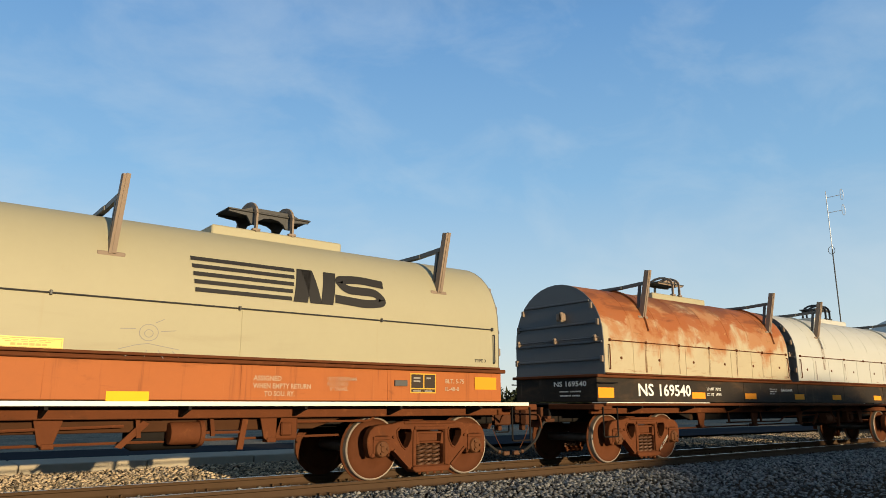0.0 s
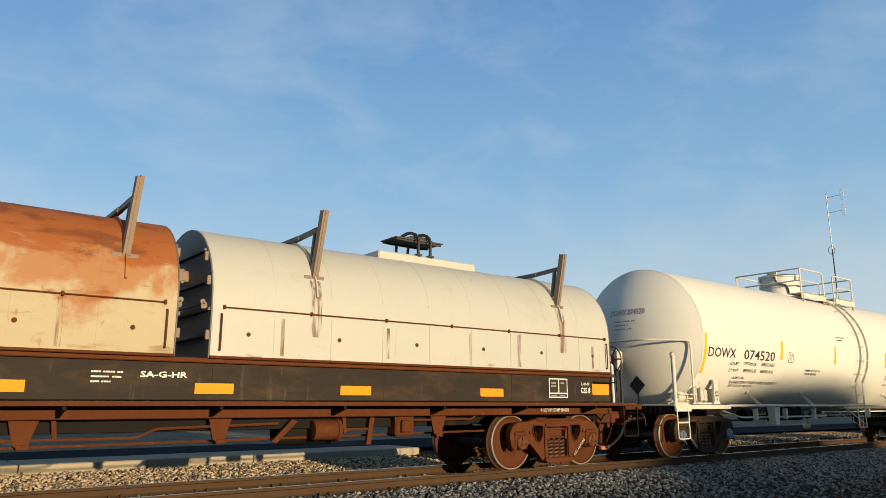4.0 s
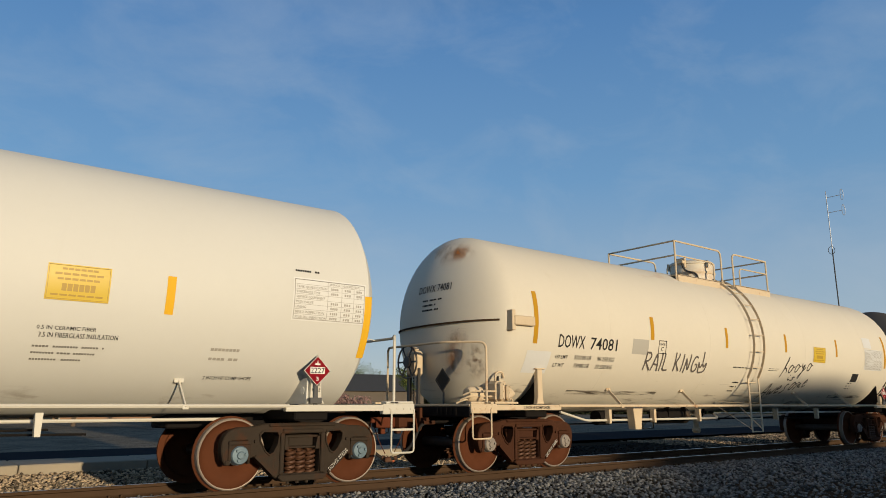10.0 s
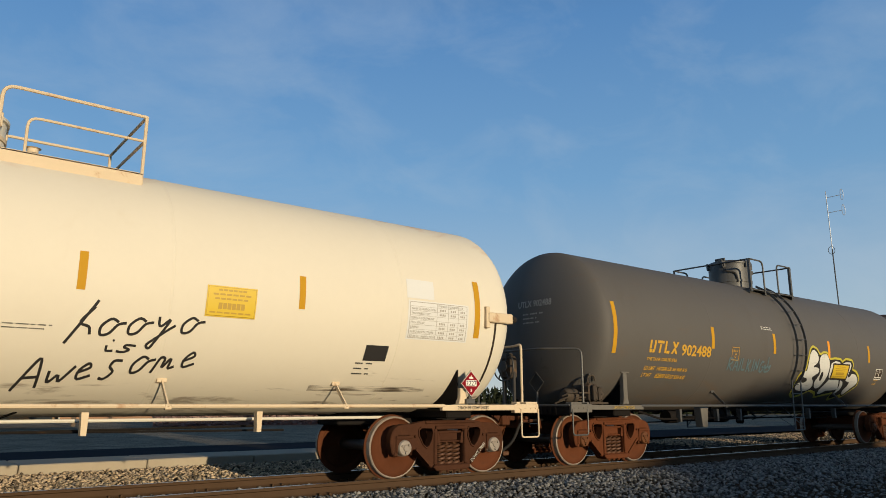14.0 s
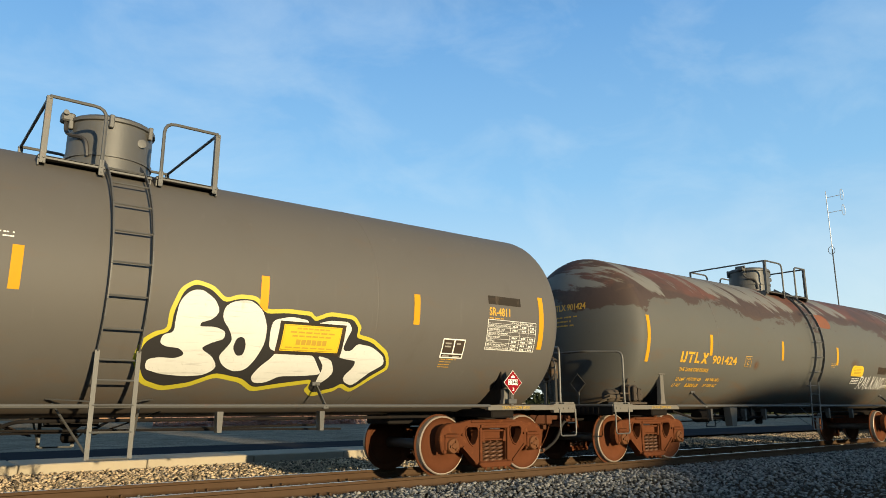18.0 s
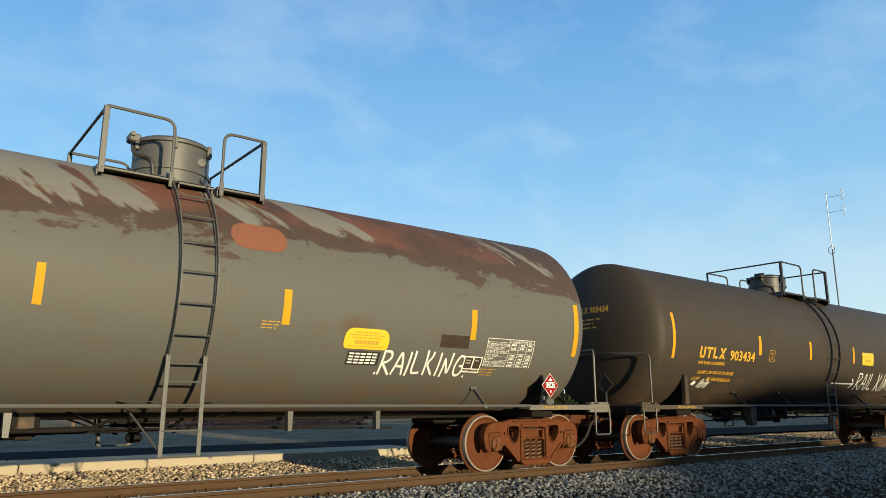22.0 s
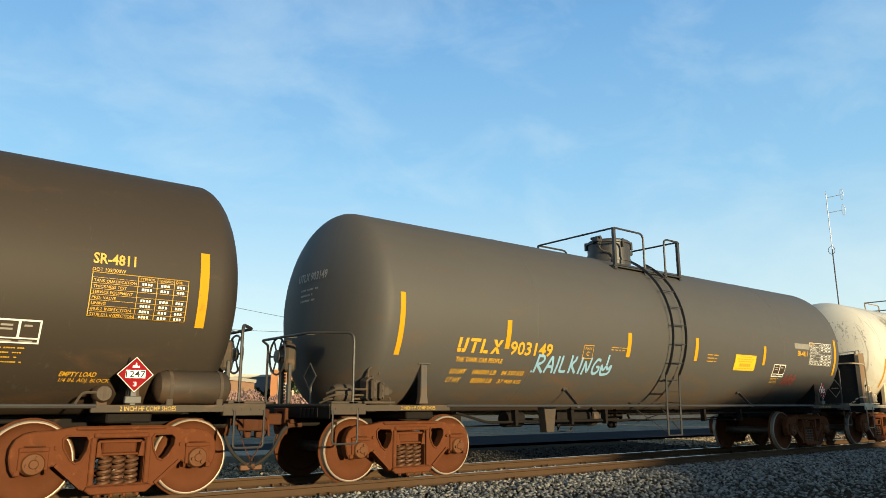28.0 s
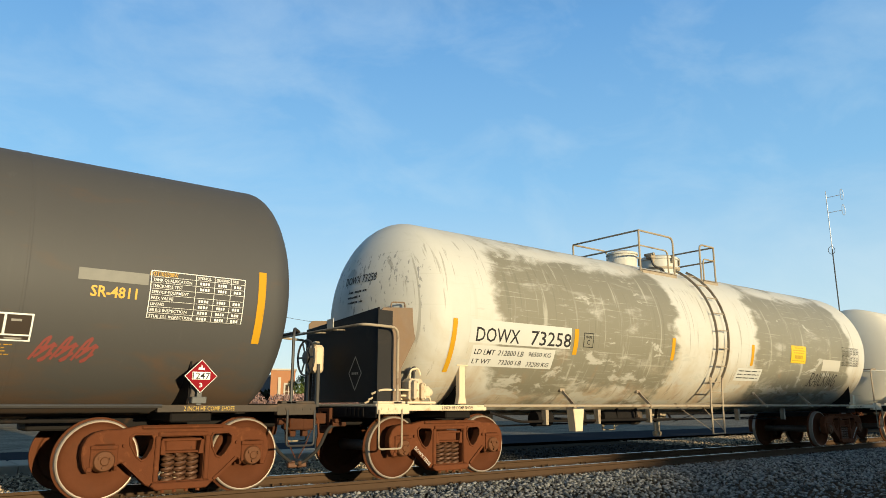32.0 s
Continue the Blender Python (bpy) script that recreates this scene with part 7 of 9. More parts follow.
hand_writing(car6, skin6, '>RAIL KING^', 0.30, 4.66, 1.49, 0.46, "spray_white", 0.034)
write(car6, skin6, 'SR-4811', 5.74, 6.19, 2.63, 0.121, "yellow_ink", "lettering")
write(car6, skin6, 'DOT 105J300W', 5.74, 6.09, 2.54, 0.040, "yellow_ink", "lettering")
table(car6, skin6, 5.74, 6.81, 2.04, 0.50, 'yellow_ink')
service_box(car6, skin6, 4.90, 5.33, 1.72, 0.27, 'white_ink')
scribble_bars(car6, skin6, 4.91, 5.23, 1.51, 0.19, 4, 'yellow_ink', 4)
write(car6, skin6, 'EMPTY LOAD', 5.60, 5.98, 1.40, 0.069, "yellow_ink", "lettering", shear=0.15)
write(car6, skin6, '1/4 IN. ADJ. BLOCK', 5.61, 6.14, 1.34, 0.059, "yellow_ink", "lettering", shear=0.15)
placard(car6, 6.32, -1.5, 1.42, "1247")
block_letters(car7, skin7, -5.72, -4.76, 1.89, 0.233, "yellow_ink")
write(car7, skin7, '903149', -4.60, -3.61, 1.90, 0.222, "yellow_ink", "lettering")
write(car7, skin7, 'THE TANK CAR PEOPLE', -5.68, -4.70, 1.75, 0.079, "yellow_ink", "lettering")
write(car7, skin7, 'LD LMT', -5.71, -5.40, 1.57, 0.085, "yellow_ink", "lettering", shear=0.15)
write(car7, skin7, '186500 LB', -5.25, -4.75, 1.57, 0.085, "yellow_ink", "lettering", shear=0.15)
write(car7, skin7, '84 550 KG', -4.63, -4.13, 1.57, 0.085, "yellow_ink", "lettering", shear=0.15)
write(car7, skin7, 'LT WT', -5.71, -5.44, 1.44, 0.092, "yellow_ink", "lettering", shear=0.15)
write(car7, skin7, '83500 LB', -5.21, -4.76, 1.44, 0.092, "yellow_ink", "lettering", shear=0.15)
write(car7, skin7, '37 900 KG', -4.63, -4.11, 1.44, 0.079, "yellow_ink", "lettering", shear=0.15)
stripe(car7, skin7, -6.85, -6.76, 1.80, 0.93, "yellow_dull")
stripe(car7, skin7, -4.73, -4.63, 1.98, 0.47, "yellow_dull")
stripe(car7, skin7, -1.62, -1.51, 1.97, 0.46, "yellow_dull")
stripe(car7, skin7, 0.60, 0.71, 1.98, 0.48, "yellow_dull")
stripe(car7, skin7, 3.33, 3.44, 1.98, 0.44, "yellow_dull")
stripe(car7, skin7, 6.87, 6.97, 1.84, 0.92, "yellow_dull")
plate_box(car7, skin7, -2.83, -2.56, 1.90, 0.25, 'yellow_ink')
scribble_bars(car7, skin7, -2.07, -1.64, 2.06, 0.09, 2, 'yellow_ink', 4)
scribble_bars(car7, skin7, 1.08, 1.49, 1.96, 0.20, 3, 'yellow_ink', 5)
hand_writing(car7, skin7, '.RAILKING^', -4.00, -1.88, 1.63, 0.29, "spray_blue", 0.045)
notice(car7, skin7, 2.16, 3.03, 1.84, 0.36)
service_box(car7, skin7, 3.89, 4.43, 1.74, 0.31, 'white_ink')
hand_writing(car7, skin7, '~~~', 4.44, 5.06, 1.54, 0.30, "spray_red", 0.026)
stripe(car7, skin7, 4.79, 5.53, 2.43, 0.13, "paint_grey", "paint_out", 0.003)
write(car7, skin7, 'SR-4811', 4.93, 5.42, 2.26, 0.121, "yellow_ink", "lettering")
table(car7, skin7, 5.55, 6.69, 2.06, 0.56, 'white_ink')
write(car7, skin7, 'DOT105J300W', 5.54, 5.86, 2.55, 0.050, "yellow_ink", "lettering")
placard(car7, 6.26, -1.5, 1.42, "1247")
scribble_bars(car7, skin7, 3.91, 4.28, 1.59, 0.13, 4, 'yellow_ink', 6)
stripe(car8, skin8, -6.88, -4.57, 2.04, 0.37, "clean_white", "paint_patch", 0.003)
stripe(car8, skin8, -6.78, -4.92, 1.69, 0.35, "clean_white", "paint_patch", 0.003)
write(car8, skin8, 'DOWX', -6.75, -5.81, 2.07, 0.225, "black_ink", "lettering")
write(car8, skin8, '73258', -5.55, -4.57, 2.07, 0.236, "black_ink", "lettering")
write(car8, skin8, 'LD LMT', -6.73, -6.30, 1.87, 0.086, "black_ink", "lettering", shear=0.12)
write(car8, skin8, '212800 LB', -6.23, -5.66, 1.87, 0.086, "black_ink", "lettering", shear=0.12)
write(car8, skin8, '96500 KG', -5.55, -5.01, 1.88, 0.076, "black_ink", "lettering", shear=0.12)
write(car8, skin8, 'LT WT', -6.73, -6.34, 1.73, 0.079, "black_ink", "lettering", shear=0.12)
write(car8, skin8, '73200 LB', -6.17, -5.66, 1.73, 0.079, "black_ink", "lettering", shear=0.12)
write(car8, skin8, '33200 KG', -5.54, -5.01, 1.72, 0.080, "black_ink", "lettering", shear=0.12)
stripe(car8, skin8, -7.24, -7.15, 1.58, 0.87, "yellow_dull")
stripe(car8, skin8, -4.49, -4.38, 1.95, 0.46, "yellow_dull")
stripe(car8, skin8, -1.60, -1.49, 1.96, 0.45, "yellow_dull")
stripe(car8, skin8, 1.43, 1.54, 1.95, 0.48, "yellow_dull")
plate_box(car8, skin8, -4.24, -3.98, 2.09, 0.26, 'black_ink')
notice(car8, skin8, 3.22, 3.96, 2.08, 0.42)
stripe(car8, skin8, 4.88, 5.86, 1.94, 0.29, "grey_patch", "paint_patch", 0.003)
table(car8, skin8, 5.94, 6.92, 2.10, 0.48, 'black_ink')
hand_writing(car8, skin8, '.RAILKING.', 4.37, 5.95, 1.55, 0.33, "black_ink", 0.03)
stripe(car8, skin8, 0.96, 2.02, 1.62, 0.31, "clean_white", "paint_patch", 0.003)
scribble_bars(car8, skin8, 1.03, 1.96, 1.65, 0.22, 3, 'black_ink', 5)

# marks on the near heads
for c_, dome_, text_, z_, mat_ in ((car2, Dome(-7.44, 0.66, 1.61, 2.54, True), "DOWX 074520", 3.05, "grey_ink"), (car4, Dome(-6.83, 0.52, 1.605, 2.53), "UTLX 902488", 3.0, "grey_ink"),
                                   (car5, Dome(-6.92, 0.55, 1.625, 2.515), "UTLX 901424", 3.0, "yellow_ink"), (car6, Dome(-7.2, 0.55, 1.603, 2.53), "UTLX 903434", 3.0, "yellow_ink"),
                                   (car7, Dome(-6.97, 0.56, 1.62, 2.53), "UTLX 903149", 3.0, "grey_ink"), (car8, Dome(-7.22, 0.82, 1.635, 2.53), "DOWX 73258", 3.05, "black_ink"),
                                   (car3, Dome(-7.55, 0.68, 1.595, 2.53), "DOWX 74081", 3.05, "black_ink")):
    write(c_, dome_, text_, -0.35, 0.55, z_, 0.13, mat_, lift=0.005)
    scribble_bars(c_, dome_, -0.2, 0.35, z_ - 0.36, 0.26, 3, mat_, 3)

# dark diamond placard holders before the near heads
for c_, x_, y_ in ((car2, -8.17, -0.4), (car3, -8.22, -0.4), (car4, -7.62, -0.4), (car5, -7.57, -0.4), (car6, -7.72, -0.4), (car7, -7.62, -0.4)):
    holder_ = part("placard_holder", Geo().prism([[(y_ - 0.2, 1.5), (y_, 1.3), (y_ + 0.2, 1.5), (y_, 1.7)]], "x", x_ - 0.012, x_, 0.002), "dark_holder", c_, "dark empty diamond placard holder")
    part("holder_rim", Geo().prism([[(y_ - 0.2, 1.5), (y_, 1.3), (y_ + 0.2, 1.5), (y_, 1.7)], [(y_ - 0.17, 1.5), (y_, 1.33), (y_ + 0.17, 1.5), (y_, 1.67)]], "x", x_ - 0.02, x_ - 0.013), "railing_black", holder_)
    part("stand", Geo().box(x_, x_ + 0.02, y_ - 0.02, y_ + 0.02, 1.08, 1.6, 0.003), "railing_grey", holder_)

# brake notices on the end sills
for c_, e_ in ((car3, 8.5), (car4, 7.85), (car5, 7.8), (car6, 7.95), (car7, 7.85), (car8, 8.48)):
    sk_ = Skin(y=-1.448)
    ink = "black_ink" if c_ in (car3, car8) else "notice_ink"
    for x_ in (-e_ + 1.15, e_ - 1.75):
        write(c_, sk_, "2 INCH HF COMP SHOES", x_, x_ + 0.62, 1.018, 0.05, ink, "brake_notice")

# black shield box round the near head of the grimy car
PLATE = [(-8.34, 1.12), (-7.95, 1.12), (-7.95, 1.62), (-7.62, 2.2), (-7.62, 2.55), (-8.28, 2.5), (-8.34, 2.44)]
shield = part("end_shield", Geo().prism([PLATE], "y", -1.27, -1.25, 0.002), "end_box", car8, "dark brown steel shield box round the tank head")
part("front_plate", Geo().prism([[(-1.27, 1.12), (0.98, 1.12), (0.98, 2.34), (-1.27, 2.5)]], "x", -8.37, -8.345, 0.004), "end_black", shield, "near black front plate")
part("edge_strip", Geo().box(-8.375, -8.12, -1.276, -1.272, 1.12, 2.46, 0.001), "end_black", shield)
part("far_plate", Geo().prism([PLATE], "y", 0.96, 0.98, 0.002), "end_box", shield)
part("notice_plate", Geo().box(-8.385, -8.372, 0.05, 0.25, 2.26, 2.45, 0.002), "grey_patch", shield)
part("lift_handle", Geo().tube(fillet([(-8.1, -1.2, 2.5), (-8.1, -1.2, 2.6), (-7.85, -1.2, 2.62), (-7.85, -1.2, 2.52)], 0.04, 3), 0.012, 6), "end_box", shield)
g = Geo()
for a_, b_ in ((0.2, 0.185),):
    for i_ in range(4):
        q_ = [(0.66, 1.30), (0.84, 1.55), (0.66, 1.80), (0.48, 1.55)]
        stroke_line(g, Dome(-8.372), [q_[i_], q_[(i_ + 1) % 4]], 0.02, 0.006)
part("dark_placard", g, "grey_ink", shield)
scribble_bars(shield, Dome(-8.372), 0.56, 0.76, 1.5, 0.1, 1, "grey_ink", 2)
part("second_dome", Geo().lathe([(0.33, 3.9), (0.33, 4.42), (0.36, 4.43), (0.36, 4.47), (0.2, 4.53), (0.0, 4.54)], (-0.95, 0, 0), "z", 24), "dirty_tank", car8)

# coil cars
class Hood(Skin):
    """The arched flank of a hood."""

    def __init__(self):
        self.r = None

    def at(self, x, s, lift):
        if s < 2.3:
            return (x, -1.2 - lift, s)
        a = math.asin(min(1.0, ((s - 2.3) / 1.22)) ** (1 / 0.9))
        return (x, -(1.2 + lift) * math.cos(a), 2.3 + (1.22 + lift) * math.sin(a) ** 0.9)


hoodskin = Hood()


def arched(g, x0, x1, z0, z1, slant=0.0, lift=0.006):
    n_ = 5
    v_ = []
    for i in range(n_ + 1):
        z = z0 + (z1 - z0) * i / n_
        v_ += [hoodskin.at(x0 + slant * i / n_, z, lift), hoodskin.at(x1 + slant * i / n_, z, lift)]
    return g.add(v_, [(2 * i, 2 * i + 1, 2 * i + 3, 2 * i + 2) for i in range(n_)])


for i in range(5):
    part("logo_stripe", arched(Geo(), 1.60 + 0.012 * i, 2.98 + 0.02 * (4 - i), 2.90 - i * 0.105, 2.955 - i * 0.105), "black_ink", car0)
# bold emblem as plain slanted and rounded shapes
for a_, b_, s_ in ((3.0, 3.22, 0.10), (3.26, 3.44, -0.10), (3.42, 3.62, 0.10)):
    part("logo_shape", arched(Geo(), a_, b_, 2.47, 2.96, s_), "black_ink", car0)
g = Geo()
bend_ = fillet([(4.52, 2.86, 0), (4.1, 2.90, 0), (3.72, 2.86, 0), (3.86, 2.72, 0), (4.36, 2.72, 0), (4.50, 2.58, 0), (4.2, 2.53, 0), (3.66, 2.57, 0)], 0.16, 6)
stroke_line(g, hoodskin, [(q_.x, q_.y) for q_ in bend_], 0.125)
part("logo_shape", g, "black_ink", car0)
sd = Skin(y=-1.107)
hs = Skin(y=-1.2)
for text_, a_, b_, z_, h_ in (("ASSIGNED", 2.52, 2.92, 1.40, 0.065), ("WHEN EMPTY RETURN", 2.52, 3.36, 1.30, 0.065), ("TO SOU. RY.", 2.68, 3.12, 1.20, 0.065), ("ULIC UNDERFRAME", 3.62, 4.1, 1.42, 0.05), ("RA-CUSHION", 3.62, 3.95, 1.35, 0.05),
                              ('0" TRAVEL', 3.66, 3.95, 1.28, 0.05), ("BLT. 5-75", 5.72, 6.1, 1.42, 0.065), ("IL-48-0", 5.72, 6.0, 1.30, 0.065)):
    write(car0, sd, text_, a_, b_, z_, h_, "faded_ink")
write(car0, hs, "TYPE 3", 6.25, 6.49, 1.765, 0.05, "black_ink")
service_box(car0, sd, 5.04, 5.53, 1.26, 0.30, "yellow_ink")
stripe(car0, sd, 0.74, 1.22, 1.13, 0.11, "yellow")
stripe(car0, sd, 6.33, 6.80, 1.33, 0.20, "orange_tape")
notice(car0, hs, -0.45, 0.22, 1.68, 0.13)
part("route_board", Geo().box(4.75, 4.98, -1.13, -1.10, 1.36, 1.45, 0.006), "railing_grey", car0)
g = Geo()
for cx_, cz_, r_ in ((1.13, 1.93, 0.11), (1.13, 1.92, 0.05)):
    stroke_line(g, hs, [(cx_ + r_ * math.cos(q_), cz_ + r_ * 0.9 * math.sin(q_)) for q_ in (2 * math.pi * i / 16 for i in range(17))], 0.008)
for x0_, z0_, x1_, z1_ in ((0.8, 1.96, 0.98, 1.97), (1.27, 1.95, 1.45, 1.97), (0.8, 1.72, 1.0, 1.78), (1.0, 1.78, 1.13, 1.80), (1.13, 1.80, 1.5, 1.74), (0.95, 1.70, 0.88, 1.64), (1.12, 1.72, 1.1, 1.64), (1.25, 1.73, 1.32, 1.63), (1.42, 1.72, 1.5, 1.65), (1.2, 2.05, 1.3, 2.1)):
    stroke_line(g, hs, [(x0_, z0_), (x1_, z1_)], 0.008)
part("chalk_drawing", g, "spray_grey", car0, "small chalked scrawl")
write(car1, sd, "NS", -6.52, -6.02, 1.27, 0.235, "white_ink", "reporting_mark")
write(car1, sd, "169540", -5.82, -4.72, 1.27, 0.235, "white_ink", "reporting_mark")
for a_, b_ in ((-7.74, -7.28), (-4.68, -4.18), (-2.55, -2.05), (-0.2, 0.3), (1.87, 2.38), (4.49, 5.0)):
    stripe(car1, sd, a_, b_, 1.22, 0.13 if a_ > -7 else 0.19, "orange_tape")
stripe(car1, sd, 7.26, 7.74, 1.27, 0.2, "orange_tape")
for text_, a_, b_, z_, h_ in (("LD LMT 192700", -4.1, -3.55, 1.40, 0.06), ("LT WT   69300", -4.1, -3.55, 1.28, 0.06), ("SA-G-HR", -0.86, -0.3, 1.41, 0.07), ("CSS 8", 6.94, 7.2, 1.30, 0.10), ("L-48-00", 6.96, 7.18, 1.44, 0.05)):
    write(car1, sd, text_, a_, b_, z_, h_, "white_ink")
scribble_bars(car1, sd, -1.4, -1.05, 1.32, 0.17, 3, "white_ink", 4)
service_box(car1, sd, 6.10, 6.58, 1.21, 0.34, "white_ink")
end1 = Dome(-7.76)
write(car1, end1, "NS 169540", 0.0, 0.85, 1.44, 0.10, "white_ink")
scribble_bars(car1, end1, 0.15, 0.75, 1.22, 0.16, 2, "white_ink", 5)
write(car1, Skin(y=-1.10), "1 1/2\" HF COMP SHOES", 5.9, 6.6, 0.97, 0.06, "white_ink", "brake_notice")

# rust bursts round the rail brackets of the rust-stained hood
for i_ in range(1, 6):
    x_ = -7.47 + 6.8 * i_ / 6
    part("rust_burst", arched(Geo(), x_ - 0.16, x_ + 0.16, 2.16, 2.42, lift=0.004), "soft_rust_dark", car1)
    part("rust_run", arched(Geo(), x_ - 0.035, x_ + 0.035, 1.72, 2.28, lift=0.005), "rust_stain", car1)

# rust runs below the arms and studs of the white hood, grime along the bellies
for x_, w_, z0_, h_ in ((1.4, 0.16, 2.0, 0.8), (6.4, 0.18, 2.0, 0.85), (0.9, 0.05, 1.72, 0.5), (2.6, 0.05, 1.75, 0.45), (4.2, 0.05, 1.72, 0.5), (5.3, 0.08, 1.72, 0.55), (7.2, 0.05, 1.75, 0.4)):
    part("rust_run", arched(Geo(), x_ - w_ / 2, x_ + w_ / 2, z0_, z0_ + h_, lift=0.012), "rust_stain", car1)
for c_, sk_, xs_ in ((car3, skin3, ((-5.9, -3.2), (4.4, 6.4))), (car6, skin6, ((-5.5, -3.4),))):
    for a_, b_ in xs_:
        z_ = 1.22 if c_ is not car2 else 1.36
        part("grime_band", patch(Geo(), sk_, a_, b_, z_ + 0.06, 0.11, 0.004), "soot_stain", c_)

# white head brackets with their tension straps on the cream car
for x0_, x1_, s_ in ((7.22, 7.74, 1), (-7.72, -7.24, -1)):
    br_ = part("head_bracket", Geo().box(x0_, x1_, -1.67, -1.55, 2.37, 2.53, 0.015).box(x0_ - 0.04, x0_ + 0.04, -1.65, -1.5, 2.28, 2.62, 0.008), "railing_rusty", car3, "cream steel bracket on the tank head")
    if s_ > 0:
        part("end_cap", Geo().lathe([(0.0, 0.0), (0.07, 0.0), (0.05, 0.09), (0.0, 0.1)] if s_ > 0 else [(0.0, 0.0), (0.07, 0.0), (0.05, -0.09), (0.0, -0.1)], (x1_ if s_ > 0 else x0_, -1.61, 2.45), "x", 10), "black", br_)
strap_ = Geo()
for i_ in range(16):
    u0_, u1_ = -1.45 + 2.9 * i_ / 16, -1.45 + 2.9 * (i_ + 1) / 16
    d_ = Dome(-7.55, 0.68, 1.595, 2.53)
    strap_.bar(d_.at(u0_, 2.46, 0.02), d_.at(u1_, 2.46, 0.02), 0.03, 0.02, (1, 0, 0))
part("head_strap", strap_, "rail_side", car3)
head3 = Dome(-7.55, 0.68, 1.595, 2.53)
for u_, z_, w_, h_ in ((-0.5, 3.3, 1.3, 0.95), (0.1, 3.45, 0.9, 0.6), (0.42, 1.45, 0.32, 0.95), (0.1, 1.5, 0.8, 0.85), (0.3, 1.9, 0.7, 0.55), (0.72, 1.42, 0.5, 0.85)):
    g = Geo()
    k_ = 10
    for i_ in range(k_):
        for j_ in range(k_):
            if math.hypot(max(abs(u_ + w_ * i_ / k_), abs(u_ + w_ * (i_ + 1) / k_)), z_ + h_ * (j_ + (1 if z_ > 2.5 else 0)) / k_ - 2.53) > 1.57:
                continue
            g.add([head3.at(u_ + w_ * (i_ + a_) / k_, z_ + h_ * (j_ + b_) / k_, 0.006) for a_, b_ in ((0, 0), (1, 0), (1, 1), (0, 1)) ], [(0, 1, 2, 3)])
    part("rust_run", g, "soft_rust" if z_ > 1.43 else "soft_rust_dark", car3)


class Slant(Skin):
    """A flat upright face on which writing climbs at an angle."""

    def __init__(self, x, y, z, angle):
        self.r, self.o, self.c, self.s_ = None, (x, y, z), math.cos(radians(angle)), math.sin(radians(angle))

    def at(self, u, v, lift):
        return (self.o[0] + u * self.c - v * self.s_, self.o[1] - lift, self.o[2] + u * self.s_ + v * self.c)


# reporting marks stencilled on the truck side frames
for c_, half_, text_ in ((car1, 6.31, "NS 169540"), (car2, 6.78, "DOWX 074520"), (car3, 6.9, "DOWX 74081"), (car8, 6.88, "DOWX 73258")):
    for x_ in (-half_, half_):
        if x_ < 0 and c_ in (car2, car8):
            write(c_, Slant(x_ - 0.70, -1.096, 0.44, -43), text_, 0.0, 0.38, 0.0, 0.055, "grey_patch", "frame_stencil")
        else:
            write(c_, Slant(x_ + 0.42, -1.096, 0.20, 43), text_, 0.0, 0.38, 0.0, 0.055, "grey_patch", "frame_stencil")

# dark open seam round the far head of the cream car
part("head_seam", Geo().tube([(7.42, -1.6 * math.cos(radians(q_)), 2.53 + 1.6 * math.sin(radians(q_))) for q_ in range(-4, -64, -5)], 0.018, 6), "black", car3, "dark open seam")

# ---- ground and track ----
M["ground"] = material("dry_packed_gravel_ground", (0.05, 0.038, 0.026), 0.95, spec=0.0, grain=0.35, grain_scale=5.0, bump=1.0, bump_scale=25,
                       spots=[((0.04, 0.032, 0.023), (0.4, 0.4, 0.4), 0.55, 0.2, 0.5, None), ((0.09, 0.07, 0.03), (0.25, 0.25, 0.25), 0.62, 0.1, 0.6, None)])
M["stone"] = material("grey_crushed_stone", (0.27, 0.24, 0.205), 0.9, spec=0.0, grain=0.2, bump=0.3)
M["asphalt"] = material("worn_dark_asphalt", (0.045, 0.045, 0.047), 1.0, spec=0.0, grain=0.2, bump=0.3, bump_scale=60, spots=[((0.075, 0.072, 0.068), (0.5, 0.5, 0.5), 0.55, 0.2, 0.6, None)])
M["concrete"] = material("stained_pale_concrete", (0.34, 0.29, 0.215), 0.85, grain=0.12, bump=0.3, spots=[((0.2, 0.17, 0.13), (1.2, 3, 3), 0.58, 0.2, 0.6, None)])
M["brick"] = material("brown_brick_wall", (0.155, 0.1, 0.07), 0.85, grain=0.15, bump=0.2)
M["salmon_brick"] = material("faded_salmon_brick", (0.34, 0.195, 0.115), 0.85, grain=0.12, bump=0.2)
# brown brick again, with the shade of the wing's side in its colour
M["dark_brick"] = material("shaded_brown_brick_wall", (0.10, 0.062, 0.045), 0.85, grain=0.2, bump=0.2)
M["tan_brick"] = material("tan_brick_wall", (0.26, 0.16, 0.09), 0.85, grain=0.15, bump=0.2)
M["dark_trim"] = material("weathered_stone_trim", (0.22, 0.18, 0.14), 0.8, grain=0.12)
M["grey_siding"] = material("pale_blue_grey_siding", (0.16, 0.17, 0.18), 0.8, grain=0.1)
M["red_brick"] = material("orange_red_brick", (0.34, 0.155, 0.075), 0.85, grain=0.12, bump=0.2)
M["trim"] = material("pale_stone_trim", (0.44, 0.39, 0.31), 0.75, grain=0.08)
M["pane"] = material("dark_window_glass", (0.03, 0.035, 0.04), 0.1, grain=0.0, bump=0)
M["bark"] = material("grey_brown_bark", (0.12, 0.09, 0.065), 0.9, grain=0.3, bump=0.5)
M["leaf"] = material("spring_green_leaf", (0.088, 0.112, 0.022), 0.6, grain=0.3, bump=0, random_tint=0.2)
